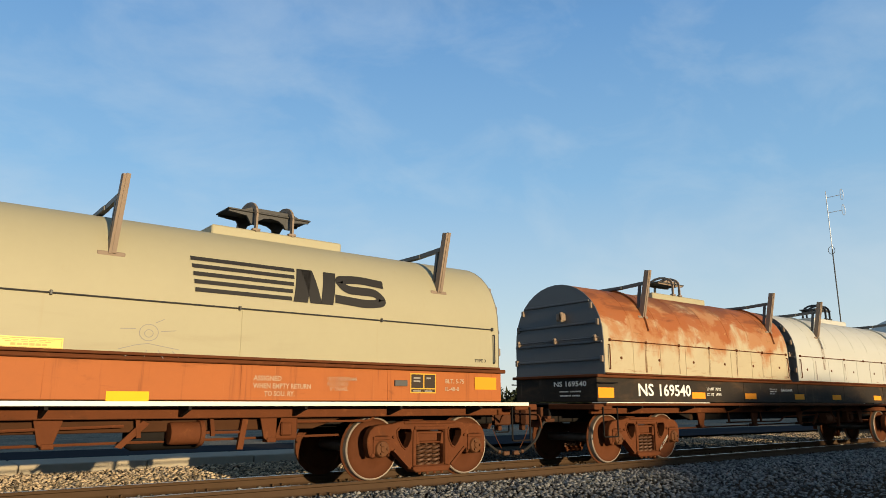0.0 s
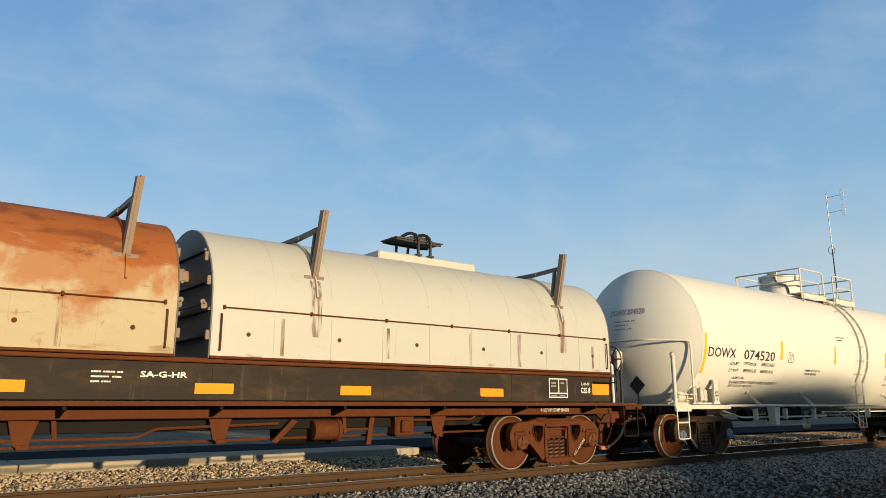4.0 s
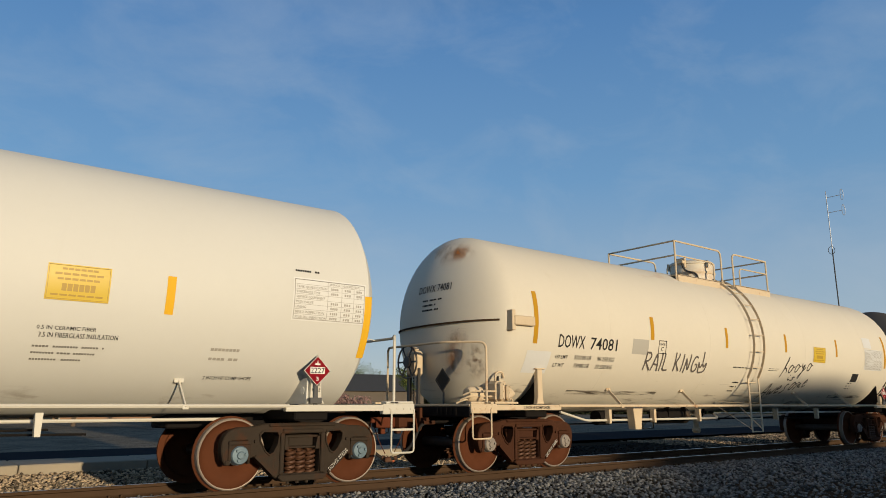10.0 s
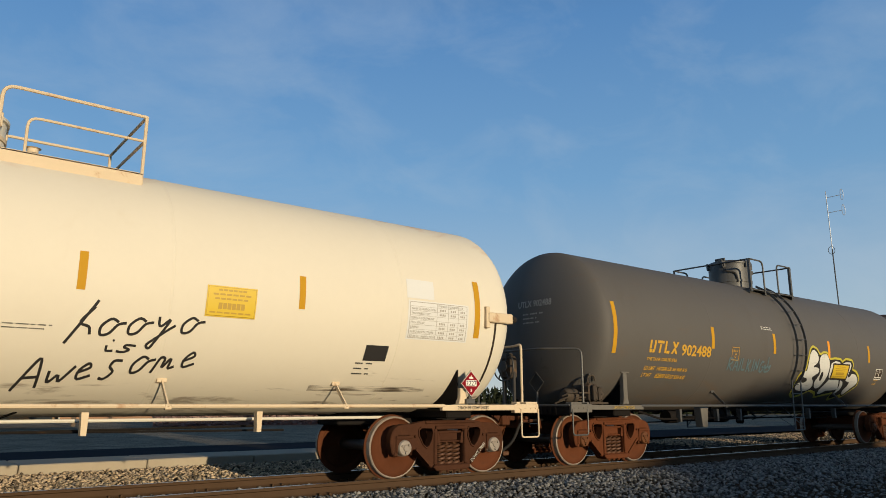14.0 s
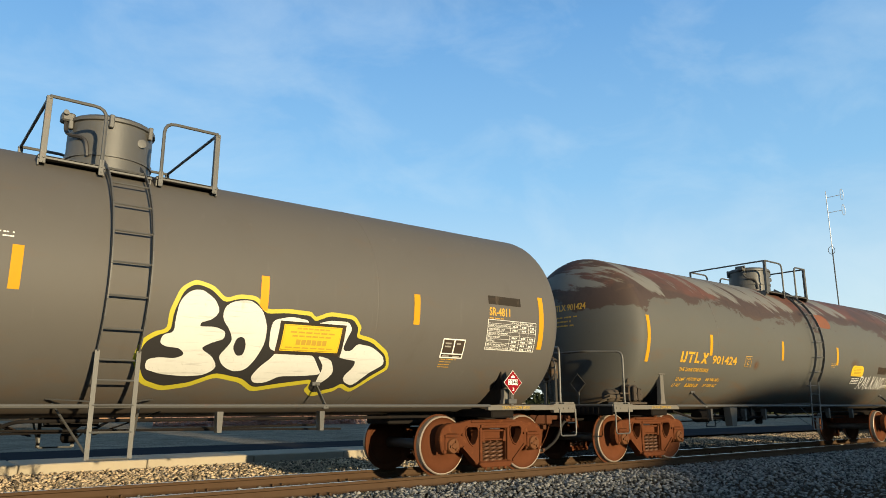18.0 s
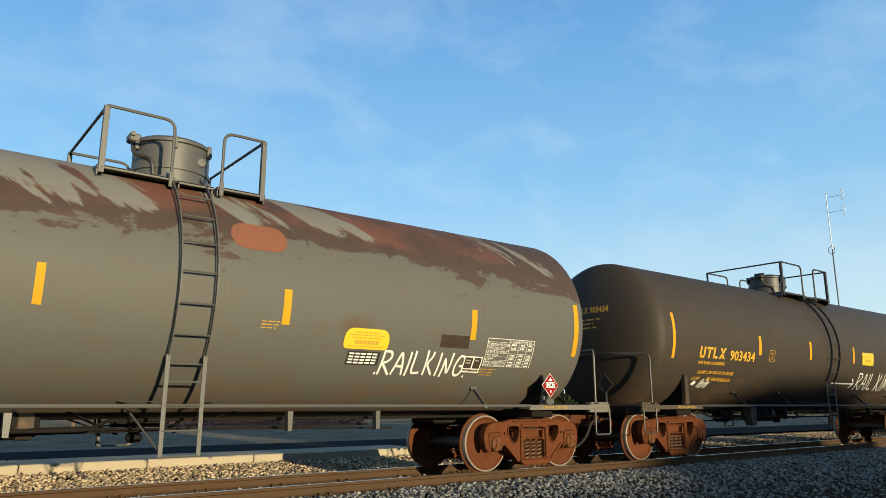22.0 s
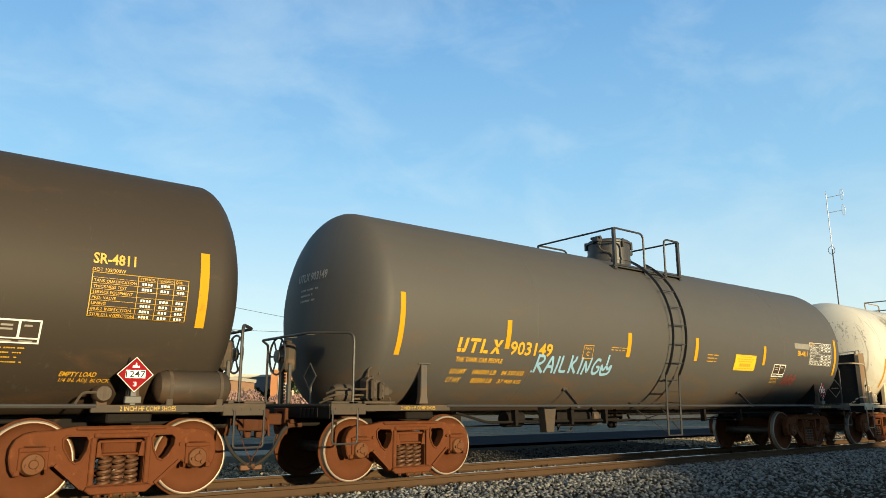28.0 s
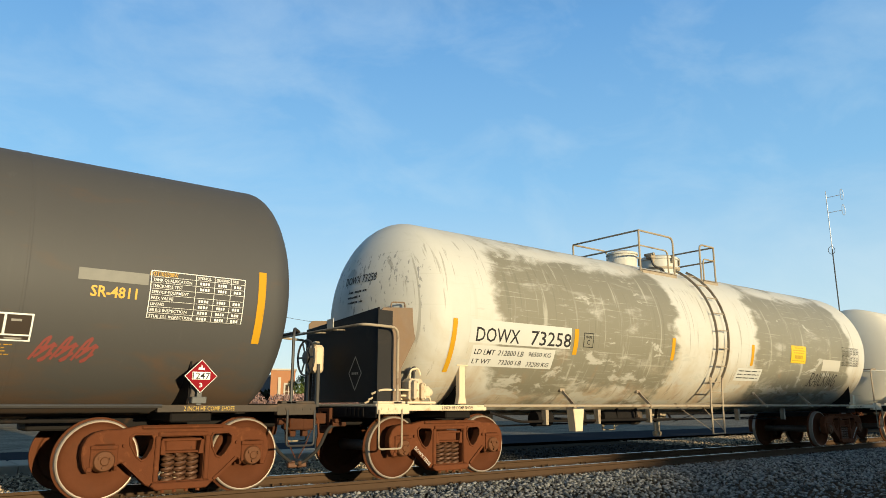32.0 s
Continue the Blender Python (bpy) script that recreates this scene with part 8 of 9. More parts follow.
M["autumn_leaf"] = material("yellowing_green_leaf", (0.12, 0.10, 0.022), 0.6, grain=0.4, bump=0)
M["dark_leaf"] = material("dark_evergreen_leaf", (0.03, 0.055, 0.02), 0.6, grain=0.3, bump=0)
M["far_leaf"] = material("hazy_distant_foliage", (0.025, 0.03, 0.016), 0.8, grain=0.3, bump=0)
M["blossom"] = material("dry_pinkish_hedge_twig", (0.3, 0.19, 0.165), 0.8, grain=0.3, bump=0)
M["pole_wood"] = material("weathered_pole_timber", (0.28, 0.21, 0.15), 0.85, grain=0.2, bump=0.3)
M["galv"] = material("galvanised_steel", (0.5, 0.5, 0.5), 0.4, 0.6, grain=0.1)
M["dark_steel"] = material("dark_painted_steel", (0.06, 0.06, 0.06), 0.6, grain=0.1)
M["plain_wall"] = material("plain_blocker_grey", (0.3, 0.27, 0.23), 0.85, grain=0.1)
M["shed"] = material("weathered_dark_shed_siding", (0.12, 0.1, 0.08), 0.85, grain=0.2)

M["lot_gravel"] = material("pale_lot_gravel", (0.25, 0.21, 0.155), 0.95, spec=0.0, grain=0.9, grain_scale=14.0, bump=1.0, bump_scale=20, spots=[((0.1, 0.085, 0.065), (9, 9, 9), 0.52, 0.12, 0.8, None)])
GZ = -0.45
g = Geo()
# cross-section of the ground: flat near side, ballast bed, verge
cross = [(-2500, GZ), (-60, GZ), (-9, GZ), (-4.2, GZ + 0.02), (-2.9, -0.36), (-1.75, -0.19), (-0.75, -0.17), (0.75, -0.17), (1.75, -0.19), (2.8, -0.30), (4.2, -0.31), (6.3, -0.24), (7.6, -0.24), (7.7, -0.3), (60, -0.3), (62, GZ), (2500, GZ)]
xs = [-2500, -80, -20, 0, 20, 60, 150, 2500]
v = [(x, y, z) for x in xs for y, z in cross]
n = len(cross)
g.add(v, [(i * n + k, i * n + k + 1, (i + 1) * n + k + 1, (i + 1) * n + k) for i in range(len(xs) - 1) for k in range(n - 1)])
ground = tagged(part("ground", g, "ground"), "dry gravel ground with packed earth", "ground", kind="structure")

# stones: eight shapes scattered over the bed and the near verge
rng = np.random.default_rng(4)


def stone_shapes(k):
    base = np.array([(1, 0, 0), (-1, 0, 0), (0, 1, 0), (0, -1, 0), (0, 0, 1), (0, 0, -1), (.7, .7, .5), (-.7, .6, .5)], float)
    hulls = []
    for i in range(k):
        bm = bmesh.new()
        for p in base * rng.uniform(0.55, 1.15, (8, 1)) + rng.normal(0, 0.12, (8, 3)):
            bm.verts.new(p)
        r = bmesh.ops.convex_hull(bm, input=bm.verts)
        loose = [x for x in bm.verts if not x.link_faces]
        bmesh.ops.delete(bm, geom=loose, context="VERTS")
        bm.verts.index_update()
        hulls.append((np.array([p.co[:] for p in bm.verts]), [[q.index for q in f.verts] for f in bm.faces]))
        bm.free()
    return hulls


def ground_z(y):
    return np.interp(y, [c[0] for c in cross], [c[1] for c in cross])


def scatter(name, count, place, size, mat, label, seed):
    r = np.random.default_rng(seed)
    shapes = stone_shapes(8)
    x, y = place(r, count)
    z = ground_z(y)
    sz = r.uniform(size[0], size[1], count)
    turn, lift = r.uniform(0, 2 * np.pi, count), r.uniform(0.0, 0.6, count)
    verts, faces, o = [], [], 0
    for k in range(8):
        pv, pf = shapes[k]
        w = slice(k, count, 8)
        c, s = np.cos(turn[w])[:, None], np.sin(turn[w])[:, None]
        q = pv * [1, 0.8, 0.7]
        size_ = sz[w][:, None]
        px = (q[None, :, 0] * c - q[None, :, 1] * s) * size_ + x[w][:, None]
        py = (q[None, :, 0] * s + q[None, :, 1] * c) * size_ + y[w][:, None]
        pz = q[None, :, 2] * size_ + z[w][:, None] + lift[w][:, None] * size_
        m_ = len(px)
        verts.append(np.stack([px, py, pz], -1).reshape(-1, 3))
        fa = np.array(pf)
        faces.append((fa[None] + (np.arange(m_) * len(pv) + o)[:, None, None]).reshape(-1, 3))
        o += m_ * len(pv)
    verts, faces = np.concatenate(verts), np.concatenate(faces)
    me = bpy.data.meshes.new(name)
    me.vertices.add(len(verts))
    me.vertices.foreach_set("co", verts.ravel())
    me.loops.add(faces.size)
    me.loops.foreach_set("vertex_index", faces.ravel())
    me.polygons.add(len(faces))
    me.polygons.foreach_set("loop_start", np.arange(0, faces.size, 3))
    me.update(calc_edges=True)
    ob = part(name, me, mat)
    return tagged(ob, label, "gravel", kind="stuff")


def stone_material(name, base):
    m = M["stone"].copy()
    m.name = name
    n, l = m.node_tree.nodes, m.node_tree.links
    gi = n.new("ShaderNodeNewGeometry")
    rp = n.new("ShaderNodeValToRGB")
    rp.color_ramp.elements[0].color = (*[c * 0.25 for c in base], 1)
    rp.color_ramp.elements[1].color = (*[c * 1.8 for c in base], 1)
    l.new(gi.outputs["Random Per Island"], rp.inputs["Fac"])
    l.new(rp.outputs[0], n["Principled BSDF"].inputs["Base Color"])
    return m


M["ballast"] = stone_material("mixed_grey_ballast_stone", (0.18, 0.173, 0.16))
# one gravel in two tones: the darker holds the shade beyond the track
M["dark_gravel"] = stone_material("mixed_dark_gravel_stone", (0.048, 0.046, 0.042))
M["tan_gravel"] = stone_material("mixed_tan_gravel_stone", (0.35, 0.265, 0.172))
scatter("ballast", 34000, lambda r, k: (r.uniform(2.5, 34, k), -0.85 - np.abs(r.normal(0, 1.7, k))), (0.018, 0.048), "ballast", "grey crushed stone ballast beside the rail", 1)
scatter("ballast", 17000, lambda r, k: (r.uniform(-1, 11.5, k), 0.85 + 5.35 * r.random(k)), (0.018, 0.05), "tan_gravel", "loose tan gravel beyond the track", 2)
scatter("ballast", 16000, lambda r, k: (r.uniform(11.5, 40, k), 0.85 + 5.35 * r.random(k)), (0.018, 0.045), "dark_gravel", "loose gravel beyond the track with shade put into its colour", 4)
# pale stones laid where sunlight strikes the verge
scatter("ballast", 8000, lambda r, k: (r.uniform(22, 38, k), r.normal(5.9, 0.9, k)), (0.018, 0.045), "tan_gravel", "gravel on the verge, its sunlit strips set by a pale colour", 5)
scatter("ballast", 5000, lambda r, k: (r.uniform(0, 40, k), r.uniform(-0.7, 0.7, k)), (0.02, 0.045), "ballast", "grey crushed stone between the rails", 3)

# rails, sleepers, spikes
sect = [(-0.075, -0.17), (0.075, -0.17), (0.075, -0.155), (0.02, -0.135), (0.009, -0.12), (0.009, -0.05), (0.034, -0.038), (0.037, -0.01), (0.03, 0.0),
        (-0.03, 0.0), (-0.037, -0.01), (-0.034, -0.038), (-0.009, -0.05), (-0.009, -0.12), (-0.02, -0.135), (-0.075, -0.155)]
for y0 in (-0.755, 0.755):
    g = Geo()
    k = len(sect)
    g.add([(x, y0 + p, q) for x in (-60, 260) for p, q in sect], [(i, (i + 1) % k, k + (i + 1) % k, k + i) for i in range(k)])
    for i, f in enumerate(g.f):
        if 8 <= i % k <= 8 and i < k:
            g.m[i] = 1
    rail = tagged(part("rail", g, ["rail_side", "rail_top"]), "rust-brown steel rail with a polished head", "rail", "track rails", "structure")
    for j in range(36):
        x = -2 + j * 1.19
        g = Geo()
        for d in (-0.09, 0.09):
            for e in (-0.07, 0.09):
                g.box(x + e - 0.015, x + e + 0.015, y0 + d - 0.02, y0 + d + 0.02, -0.17, -0.115, 0.004)
        g.box(x - 0.09, x + 0.09, y0 - 0.16, y0 + 0.16, -0.178, -0.158, 0.004)
        part("spikes", g, "rail_side", rail)
track = tagged(new("sleepers"), "weathered timber sleepers half buried in stone", "sleeper", kind="structure")
me = Geo().box(-0.115, 0.115, -1.3, 1.3, -0.36, -0.172, 0.015).mesh("sleeper")
for j in range(90):
    part("sleeper", me, "tie", track, at=(-6 + j * 0.595, 0.02 * math.sin(j * 7.1), 0))

# concrete edge slab, asphalt and gravel lot beyond
kerb = tagged(new("kerb"), "stained concrete edge slab with open joints", "kerb", kind="structure")
me = Geo().box(0, 2.38, 6.24, 7.8, -0.5, -0.05, 0.02).mesh("kerb_slab")
for i in range(10):
    part("kerb_slab", me, "concrete", kerb, at=(-12 + i * 2.4, 0.006 * math.sin(i * 5.0), 0.006 * math.sin(i * 3.1)))
g = Geo()
g.add([(x, y, z) for x in (-300, 300) for y, z in ((7.79, -0.16), (12.4, -0.16), (13.4, -0.19))], [(0, 3, 4, 1), (1, 4, 5, 2)])
road = tagged(part("road", g, "asphalt"), "dark worn asphalt road beyond the track", "asphalt", kind="structure")
g = Geo()
g.add([(x, y, -0.185) for x in (-300, 300) for y in (13.1, 60)], [(0, 2, 3, 1)])
lot = tagged(part("ground", g, "lot_gravel"), "pale crushed gravel lot beyond the road", "gravel lot", kind="structure")

# ---- the distance ----
CAM = Vector((0, -10.115, 0))


def spot(az, dist):
    """A place at an angle (degrees right of the square line to the track) and distance from the viewer."""
    return Vector((CAM.x + math.sin(radians(az)) * dist, CAM.y + math.cos(radians(az)) * dist, GZ))


def frame_at(az0, d0, az1, d1):
    a, b = spot(az0, d0), spot(az1, d1)
    return a, b, math.atan2(b.y - a.y, b.x - a.x), (b - a).length


def window(house, x, z, w, h, turn, depth=0.0):
    wn_ = part("window", Geo().prism([[(x - w / 2 - 0.22, z - 0.22), (x + w / 2 + 0.22, z - 0.22), (x + w / 2 + 0.22, z + h + 0.22), (x - w / 2 - 0.22, z + h + 0.22)],
                                       [(x - w / 2, z), (x + w / 2, z), (x + w / 2, z + h), (x - w / 2, z + h)]], "y", -0.12, 0.08), "trim", house)
    part("pane", Geo().box(x - w / 2, x + w / 2, 0.0, 0.03, z, z + h), "pane", wn_)
    part("sash", Geo().box(x - w / 2, x + w / 2, -0.04, 0.0, z + h * 0.48, z + h * 0.52).box(x - 0.04, x + 0.04, -0.04, 0.0, z, z + h), "trim", wn_)


def block(house, x0, x1, y0, y1, z0, z1, mat, name="wall"):
    return part(name, Geo().box(x0, x1, y0, y1, z0, z1), mat, house)


# four-storey brick building
a, b, turn, wide = frame_at(14.8, 112, 19.5, 116)
house = tagged(new("brick_building"), "four-storey brown brick building with pale stone trim", "building")
house.location, house.rotation_euler = (a.x, a.y, GZ), (0, 0, turn)
H = 15.0
block(house, 0, wide, 0, 30, 0, H, "brick")
part("cornice", Geo().box(-0.5, wide + 0.5, -0.6, 30.5, H - 1.4, H - 0.7).box(-0.8, wide + 0.8, -0.9, 30.8, H - 0.7, H - 0.3).box(-0.1, wide + 0.1, -0.15, 30.1, H - 2.6, H - 1.4), "trim", house)
part("parapet", Geo().box(-0.2, wide + 0.2, -0.2, 30, H - 0.3, H + 0.3), "brick", house)
for k in range(16):
    for x in (0, wide):
        part("quoin", Geo().box(x - (0.0 if x == 0 else (0.9 if k % 2 else 0.6)), x + ((0.9 if k % 2 else 0.6) if x == 0 else 0.0), -0.08, 0.02, 0.2 + k * 0.75, 0.8 + k * 0.75), "trim", house)
for z in (1.4, 4.4, 7.4, 10.2):
    for x in (1.9, 3.8, wide - 3.8, wide - 1.9):
        window(house, x, z, 1.0, 1.9, 0)
block(house, 4.2, 7.5, 2, 5.5, H, H + 3.4, "brick", "penthouse")
window(house, 6.3, H + 0.9, 0.9, 1.9, 0)
block(house, 1.25, 2.35, 5, 6.1, H, H + 3.9, "brick", "chimney")
# long wing running back to its side
wing = tagged(new("brick_wing"), "long brown brick wing with rows of windows", "building")
a, b, turn, wide = frame_at(11.3, 131, 14.55, 114)
wing.location, wing.rotation_euler = (a.x, a.y, GZ), (0, 0, turn)
block(wing, 0, wide, 0, 12, 0, 13.9, "dark_brick")
part("cornice", Geo().box(-0.5, wide, -0.35, 12.5, 13.3, 13.9), "dark_trim", wing)
for i in range(8):
    for z in (2.6, 6.0, 9.6):
        window(wing, 2.0 + i * (wide - 3.6) / 7, z, 1.1, 2.1, 0)
block(wing, wide * 0.12, wide * 0.42, 0.5, 7, 13.9, 17.1, "brick", "penthouse")
window(wing, wide * 0.3, 14.5, 1.3, 1.7, 0.5)
part("bay", Geo().box(-0.8, wide * 0.3, -0.7, 0.2, 0, 12.6).box(-1.2, wide * 0.3 + 0.3, -1.1, 0.2, 12.6, 13.4), "dark_brick", wing)
stack = tagged(new("brick_chimney"), "tan brick chimney stack behind the trees", "chimney")
stack.location = spot(10.25, 112)
part("shaft", Geo().box(-0.65, 0.65, -0.65, 0.65, 0, 13.9).box(-0.75, 0.75, -0.75, 0.75, 13.9, 14.3), "tan_brick", stack)
# low brick building in front, with white coping
low = tagged(new("low_brick_building"), "long single-storey orange brick building with white coping", "building")
a, b, turn, wide = frame_at(10.35, 78, 20.9, 72)
low.location, low.rotation_euler = (a.x, a.y, GZ), (0, 0, turn)
block(low, 0, wide, 0, 12, 0, 3.95, "salmon_brick")
part("coping", Geo().box(-0.2, wide + 0.2, -0.25, 12, 3.95, 4.3), "trim", low)
part("ledge", Geo().box(-0.05, wide + 0.05, -0.18, 0.05, 2.75, 2.95), "dark_trim", low)
part("corner_pipe", Geo().rod((0.12, -0.12, 0), (0.12, -0.12, 3.0), 0.08, 6), "trim", low)
for x in (wide * 0.5, wide * 0.62):
    part("roof_unit", Geo().box(x, x + 1.2, 3, 4.2, 4.0, 4.9, 0.05), "trim", low)
part("garage_door", Geo().box(wide * 0.72, wide * 0.85, -0.05, 0.1, 0.0, 2.1), "pane", low)
back = tagged(new("upper_brick_building"), "two-storey tan brick block behind the low building", "building")
a, b, turn, wide = frame_at(11.9, 96, 15.6, 97)
back.location, back.rotation_euler = (a.x, a.y, GZ), (0, 0, turn)
block(back, 0, wide, 0, 9, 0, 8.3, "tan_brick")
part("coping", Geo().box(-0.15, wide + 0.15, -0.15, 9.1, 8.3, 8.5), "trim", back)
for i in range(4):
    part("vent", Geo().box(1.0 + i * 1.4, 1.35 + i * 1.4, 0.4, 0.8, 8.5, 8.9, 0.03), "trim", back)
# small shop beside it, half hidden by the trees
shop = tagged(new("corner_shop"), "low brown shop with white framed windows", "building")
a, b, turn, wide = frame_at(3.0, 82, 10.2, 80)
shop.location, shop.rotation_euler = (a.x, a.y, GZ), (0, 0, turn)
block(shop, 0, wide, 0, 8, 0, 3.3, "tan_brick")
part("fascia", Geo().box(-0.1, wide + 0.1, -0.2, 0.05, 3.0, 3.4), "dark_trim", shop)
for x in (wide * 0.42, wide * 0.66):
    window(shop, x, 0.9, 1.3, 1.5, 0)
part("garage_door", Geo().box(wide * 0.78, wide * 0.97, -0.05, 0.1, 0.0, 2.3), "pane", shop)
# store, grey block and red brick house further along
store = tagged(new("white_store"), "low white flat-roofed store on a brick base", "building")
a, b, turn, wide = frame_at(20.3, 112, 22.0, 112)
store.location, store.rotation_euler = (a.x, a.y, GZ), (0, 0, turn)
block(store, 0, wide, 0, 10, 3.9, 6.4, "trim")
block(store, -0.05, wide + 0.05, -0.1, 10, 0, 3.9, "red_brick", "base")
grey = tagged(new("grey_building"), "flat-roofed blue-grey building beyond the hedge", "building")
a, b, turn, wide = frame_at(21.95, 102, 24.9, 102)
grey.location, grey.rotation_euler = (a.x, a.y, GZ), (0, 0, turn)
block(grey, 0, wide, 0, 9, 0, 5.3, "grey_siding")
part("coping", Geo().box(-0.1, wide + 0.1, -0.15, 9.1, 5.3, 5.6), "trim", grey)
red = tagged(new("red_brick_house"), "small red brick building with a white sign panel", "building")
a, b, turn, wide = frame_at(24.66, 92, 26.5, 92)
red.location, red.rotation_euler = (a.x, a.y, GZ), (0, 0, turn)
block(red, 0, wide, 0, 9, 0, 5.75, "red_brick")
part("coping", Geo().box(-0.15, wide + 0.15, -0.15, 9.1, 5.75, 5.95), "trim", red)
part("sign_panel", Geo().box(wide * 0.3, wide * 0.42, -0.14, 0.0, 2.6, 4.9, 0.02), "trim", red)
window(red, wide * 0.75, 2.4, 0.8, 1.6, 0)
shed = tagged(new("grey_shed"), "long grey shed with a pitched dark roof", "building")
a, b, turn, wide = frame_at(29.6, 88, 36.5, 92)
shed.location, shed.rotation_euler = (a.x, a.y, GZ), (0, 0, turn)
block(shed, 0, wide, 0, 8, 0, 3.2, "shed")
part("roof", Geo().prism([[(-0.5, 3.2), (8.5, 3.2), (4, 5.4)]], "x", -0.4, wide + 0.4), "dark_steel", shed)


def tree(az, dist, height, width, leaf="leaf", seed=1, leaves=2600, lobes=9, label="leafy green street tree", low_=0.22):
    rnd = random.Random(seed)
    p = spot(az, dist)
    t = tagged(new("tree"), label, "tree", "background trees")
    t.location = p
    g = Geo()
    th = height * 0.45
    for i in range(5):
        z0, z1 = th * i / 5, th * (i + 1) / 5
        r0, r1 = 0.02 * height * (1 - 0.12 * i), 0.02 * height * (1 - 0.12 * (i + 1))
        g.lathe([(r0, z0), (r1, z1)], (0, 0, 0), "z", 8)
    tips = []
    for i in range(lobes):
        a = 2 * math.pi * i / lobes + rnd.uniform(-0.3, 0.3)
        r = width * rnd.uniform(0.15, 0.42)
        tip = Vector((r * math.cos(a), r * math.sin(a), height * rnd.uniform(low_ + 0.2, 0.86)))
        if i == 0:
            tip = Vector((0, 0, height * 0.88))
        g.tube([(0, 0, height * rnd.uniform(0.15, 0.4)), tuple(tip * 0.55 + Vector((0, 0, height * 0.12))), tuple(tip)], height * 0.006, 5)
        tips.append((tip, width * rnd.uniform(0.16, 0.27)))
    part("trunk", g, "bark", t)
    v, f = [], []
    for i in range(leaves):
        c, r = tips[i % lobes]
        d = Vector((rnd.gauss(0, 1), rnd.gauss(0, 1), rnd.gauss(0, 1))).normalized() * r * rnd.random() ** 0.45
        q = c + Vector((d.x, d.y, d.z * 0.8))
        if q.z < height * low_:
            q.z = height * (low_ + rnd.random() * 0.2)
        s = height * rnd.uniform(0.007, 0.015)
        e = Euler((rnd.uniform(0, 6.3), rnd.uniform(0, 6.3), rnd.uniform(0, 6.3))).to_matrix()
        o = len(v)
        v += [q + e @ Vector(w) * s for w in ((-1, 0, 0), (0, -0.6, 0.15), (1.2, 0, 0), (0, 0.6, 0.15))]
        f.append((o, o + 1, o + 2, o + 3))
    me = bpy.data.meshes.new("crown")
    me.from_pydata([tuple(q) for q in v], [], f)
    part("crown", me, leaf, t)
    return t


tree(6.6, 46, 7.7, 6.2, seed=2, leaves=30000, lobes=26, low_=0.12)
tree(11.3, 50, 7.5, 4.3, "autumn_leaf", seed=5, leaves=9000, lobes=20, low_=0.28, label="thin young tree with yellowing leaves")
tree(2.4, 50, 7.4, 7.0, seed=8, leaves=14000, lobes=18, low_=0.1)
tree(28.6, 62, 5.4, 4.0, seed=3, leaves=9000, lobes=14, low_=0.08, label="round green tree by the hedge")
tree(27.0, 66, 4.4, 2.4, "dark_leaf", seed=4, leaves=3000, label="dark evergreen tree by the hedge")
tree(36.0, 60, 5.2, 4.2, seed=6, leaves=4000)
tree(31.8, 120, 8.0, 9.0, seed=7, leaves=3000)


def hedge(az0, d0, az1, d1, height, depth, mat, seed, count, label):
    rnd = random.Random(seed)
    a, b, turn, wide = frame_at(az0, d0, az1, d1)
    v, f = [], []
    for i in range(count):
        x = rnd.uniform(0, wide)
        y = rnd.uniform(-depth / 2, depth / 2)
        z = height * (0.72 + 0.28 * noise.noise(Vector((x * 0.8, seed, 0)))) * rnd.random() ** 0.6
        s = rnd.uniform(0.05, 0.13) * (1 if height < 3 else 5)
        e = Euler((rnd.uniform(0, 6.3), rnd.uniform(0, 6.3), rnd.uniform(0, 6.3))).to_matrix()
        o = len(v)
        v += [Vector((x, y, z)) + e @ Vector(w) * s for w in ((-1, 0, 0), (0, -0.4, 0.1), (1.2, 0, 0), (0, 0.4, 0.1))]
        f.append((o, o + 1, o + 2, o + 3))
    # twiggy core behind the leaves
    k = int(wide / (0.5 if height < 3 else 1.5))
    for i in range(k):
        x0, x1 = wide * i / k, wide * (i + 1) / k
        o = len(v)
        zt_ = height * (0.55 + 0.25 * noise.noise(Vector((x0 * 0.8, seed, 0))))
        v += [Vector((x0, depth * 0.3, 0)), Vector((x1, depth * 0.3, 0)), Vector((x1, depth * 0.25, zt_)), Vector((x0, depth * 0.25, zt_ * rnd.uniform(0.9, 1.05)))]
        f.append((o, o + 1, o + 2, o + 3))
    me = bpy.data.meshes.new("hedge")
    me.from_pydata([tuple(q) for q in v], [], f)
    ob = tagged(part("hedge", me, mat), label, "hedge", kind="stuff")
    ob.location, ob.rotation_euler = (a.x, a.y, GZ + 0.1), (0, 0, turn)
    return ob


hedge(16.6, 47, 32, 52, 2.9, 1.8, "blossom", 3, 12000, "dry pinkish brown hedge of twiggy shrubs")

hedge(-10, 125, 78, 150, 4.6, 6, "far_leaf", 9, 12000, "distant line of trees and scrub")

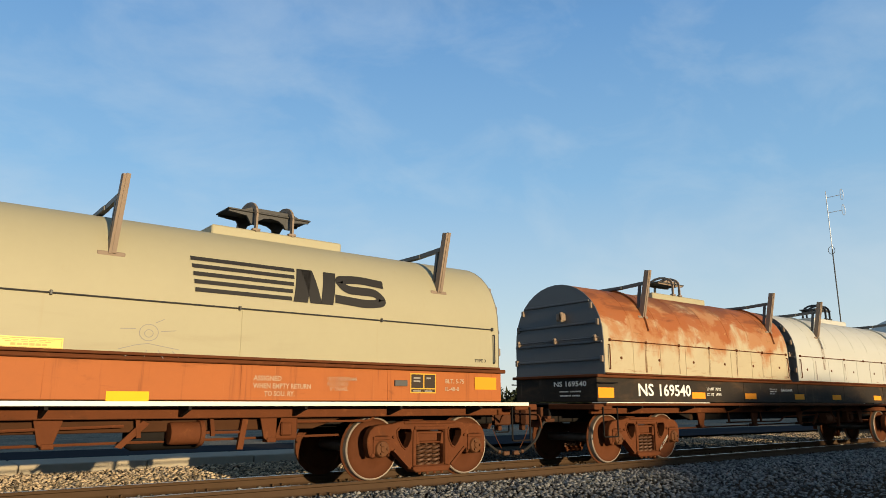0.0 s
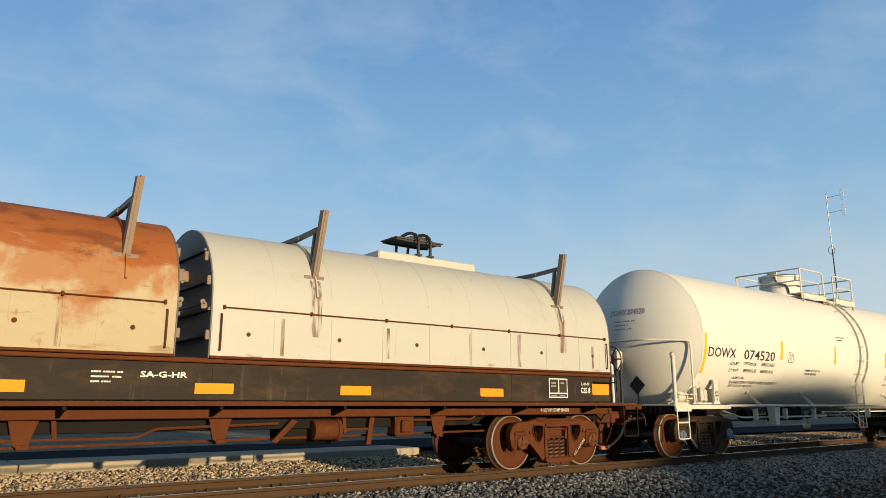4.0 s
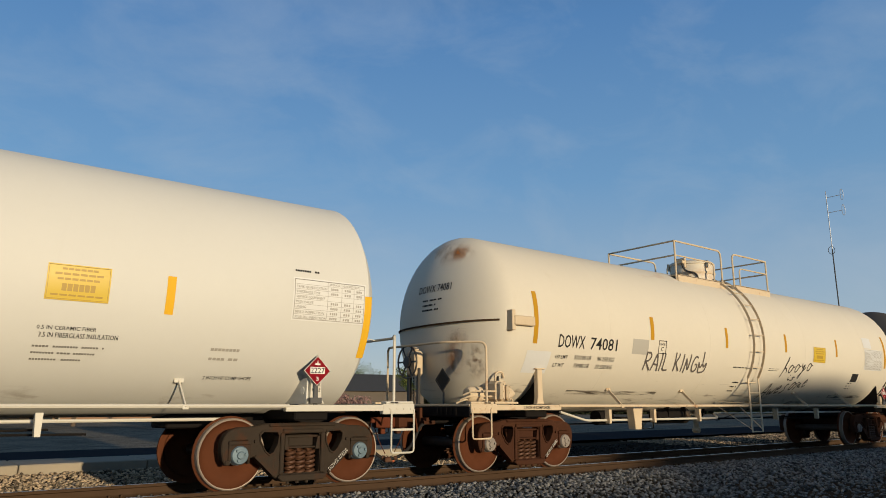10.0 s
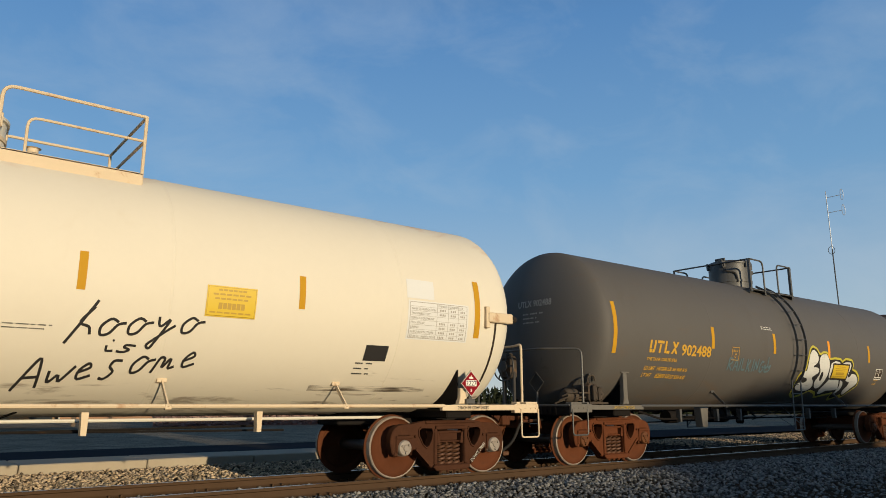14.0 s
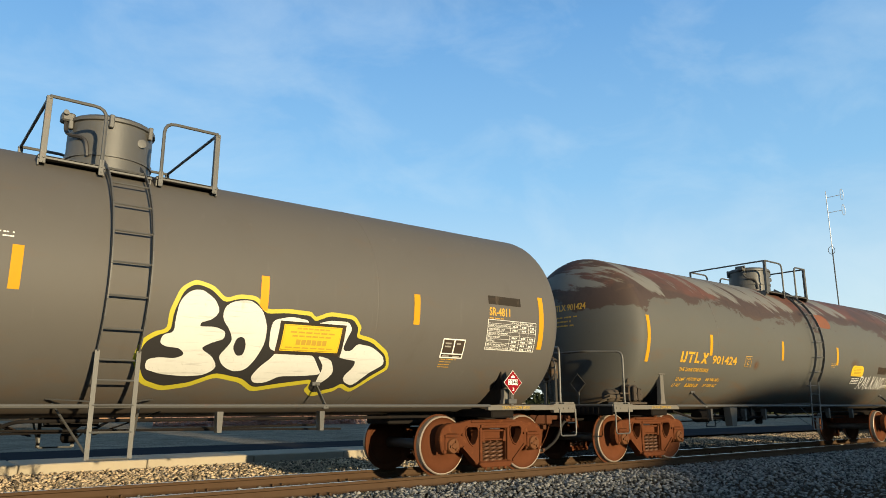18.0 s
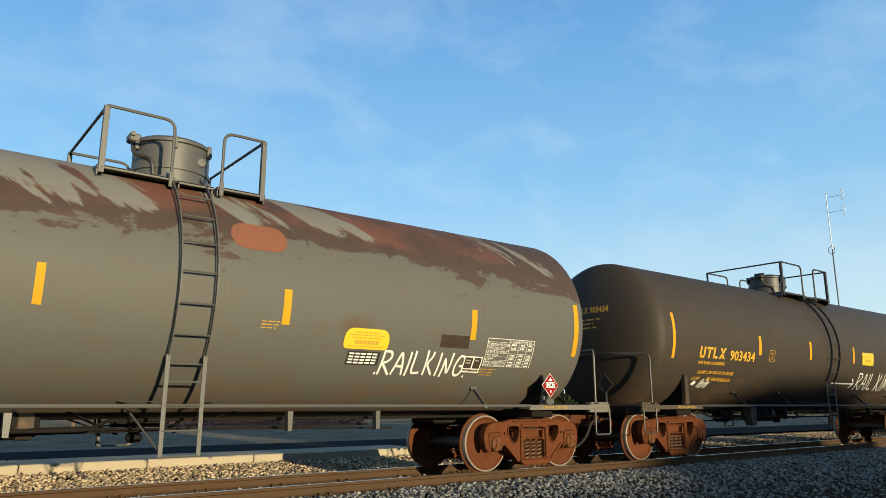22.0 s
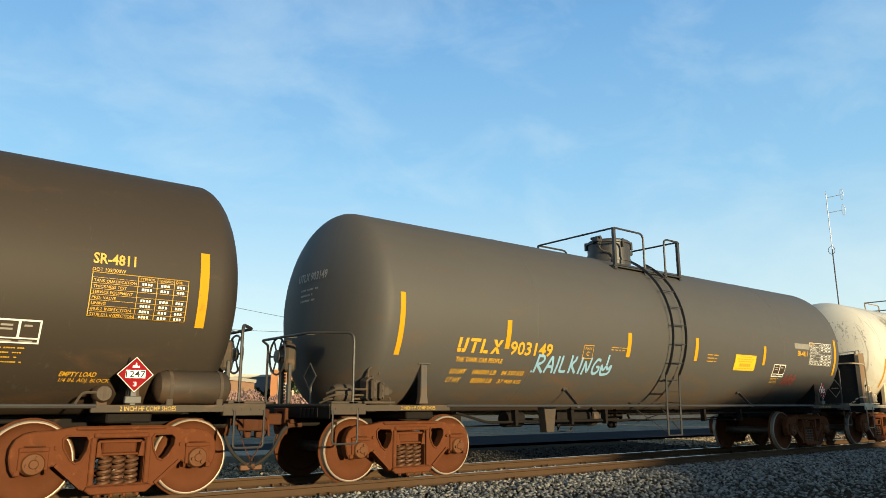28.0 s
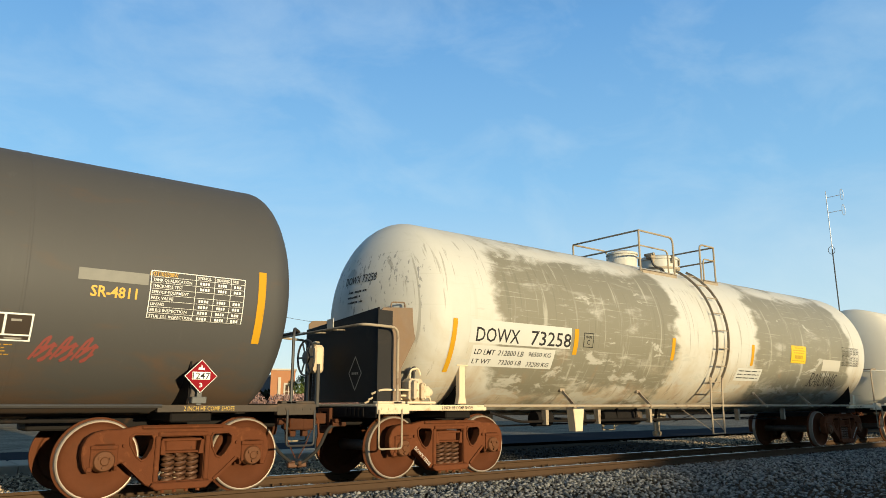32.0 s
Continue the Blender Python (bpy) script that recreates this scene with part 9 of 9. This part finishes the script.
# poles and wires
pole = tagged(new("utility_pole"), "tall weathered timber utility pole", "pole")
pp = spot(16.75, 60)
pole.location = pp
part("shaft", Geo().tube([(-0.25, 0, 0), (0.45, 0, 11.2)], 0.15, 10), "pole_wood", pole)
pole2 = tagged(new("utility_pole"), "timber pole with transformers and a crossarm", "pole")
pole2.location = spot(15.6, 82)
part("shaft", Geo().tube([(0, 0, 0), (0.1, 0, 8.8)], 0.15, 10), "pole_wood", pole2)
part("crossarm", Geo().box(-1.3, 1.3, -0.06, 0.06, 7.6, 7.75), "pole_wood", pole2)
for x in (-0.55, 0.45):
    part("transformer", Geo().lathe([(0.0, 5.0), (0.32, 5.0), (0.35, 5.1), (0.35, 5.9), (0.3, 6.0), (0.0, 6.05)], (x, -0.3, 0), "z", 16), "galv", pole2)
lamp = tagged(new("lot_lamp"), "twin-headed parking lot lamp on a steel pole", "street lamp")
lamp.location = spot(20.15, 75)
part("shaft", Geo().rod((0, 0, 0), (0, 0, 6.7), 0.07, 8), "dark_steel", lamp)
for s in (-1, 1):
    part("head", Geo().box(s * 0.3, s * 1.1, -0.2, 0.2, 6.68, 6.9, 0.04), "galv", lamp)
mast = tagged(new("antenna_mast"), "thin steel mast with a two-loop radio antenna", "antenna")
mast.location = spot(67.2, 60)
part("shaft", Geo().tube([(0, 0, 0), (0, 0, 13.0)], 0.045, 8), "dark_steel", mast)
part("upper_mast", Geo().rod((0, 0, 13.0), (0, 0, 17.5), 0.036, 8), "galv", mast)
right = Vector((math.cos(radians(67.2)), -math.sin(radians(67.2)), 0))
for z in (15.9, 17.1):
    part("arm", Geo().rod((0, 0, z - 0.1), tuple(right * 1.05 + Vector((0, 0, z))), 0.02, 6), "galv", mast)
    loop = [right * (1.05 + 0.1 * math.cos(q)) + Vector((0, 0, z + 0.42 * math.sin(q))) for q in (2 * math.pi * i / 14 for i in range(14))]
    part("dipole", Geo().tube([tuple(q) for q in loop], 0.022, 6, closed=True), "galv", mast)
part("cable_loop", Geo().tube([tuple(right * (0.22 * math.cos(q) - 0.05) + Vector((0, 0, 12.9 + 0.3 * math.sin(q)))) for q in (2 * math.pi * i / 14 for i in range(14))], 0.02, 6, closed=True), "dark_steel", mast)


def wire(az0, d0, h0, az1, d1, h1, sag, r=0.022):
    a, b = spot(az0, d0), spot(az1, d1)
    a.z, b.z = h0, h1
    pts = [tuple(a.lerp(b, i / 24) - Vector((0, 0, sag * 4 * (i / 24) * (1 - i / 24)))) for i in range(25)]
    return tagged(part("overhead_wire", Geo().tube(pts, r, 5), "dark_steel"), "thin black overhead wire", "cable", "overhead wires")


far_pole = tagged(new("utility_pole"), "slim pale pole far beyond the hedge", "pole")
far_pole.location = spot(29.2, 85)
part("shaft", Geo().tube([(0, 0, 0), (0, 0, 11.0)], 0.1, 8), "galv", far_pole)
near_pole = tagged(new("utility_pole"), "timber utility pole beside the lot", "pole")
near_pole.location = spot(-30, 66)
part("shaft", Geo().tube([(0, 0, 0), (0, 0, 10.6)], 0.15, 8), "pole_wood", near_pole)
wire(-30, 66, 9.3, 17.0, 60, 9.72, 0.12)
wire(-30, 66, 8.6, 17.0, 60, 7.2, 0.12)
wire(17.0, 60, 9.72, 29.2, 85, 10.3, 0.15)
wire(17.0, 60, 7.2, 29.2, 85, 9.4, 0.15)

# unseen block added behind the viewer, outlined to shade the ground further along
shade = tagged(new("shade_block"), "added unseen block behind the viewer that casts shade", "building", kind="structure")
g = Geo().prism([[(-35, GZ), (186, GZ), (186, 6.56), (21.6, 6.56), (21.0, 7.2), (20.4, 7.95), (19.6, 8.4), (17.6, 8.62), (14.95, 8.55), (13.65, 8.36), (12.6, 8.0), (11.7, 7.6), (10.6, 7.1), (9.4, 6.75), (8.2, 6.6), (-35, 6.56)]], "y", -66, -62)
part("wall", g, "plain_wall", shade)


def motions():
    times = [float(t) for t in range(0, 33)]
    for car, xc in CARS:
        walk(car, [(t, pose(xc - run(t), 0, 0)) for t in times])
    steps_ = [k * 5 / 30 for k in range(193)]
    for ws, x in WHEELSETS:
        walk(ws, [(t, pose(x, 0, 0.457, 0, -math.degrees(run(t) / 0.457), 0)) for t in steps_])


finish_writing()
motions()
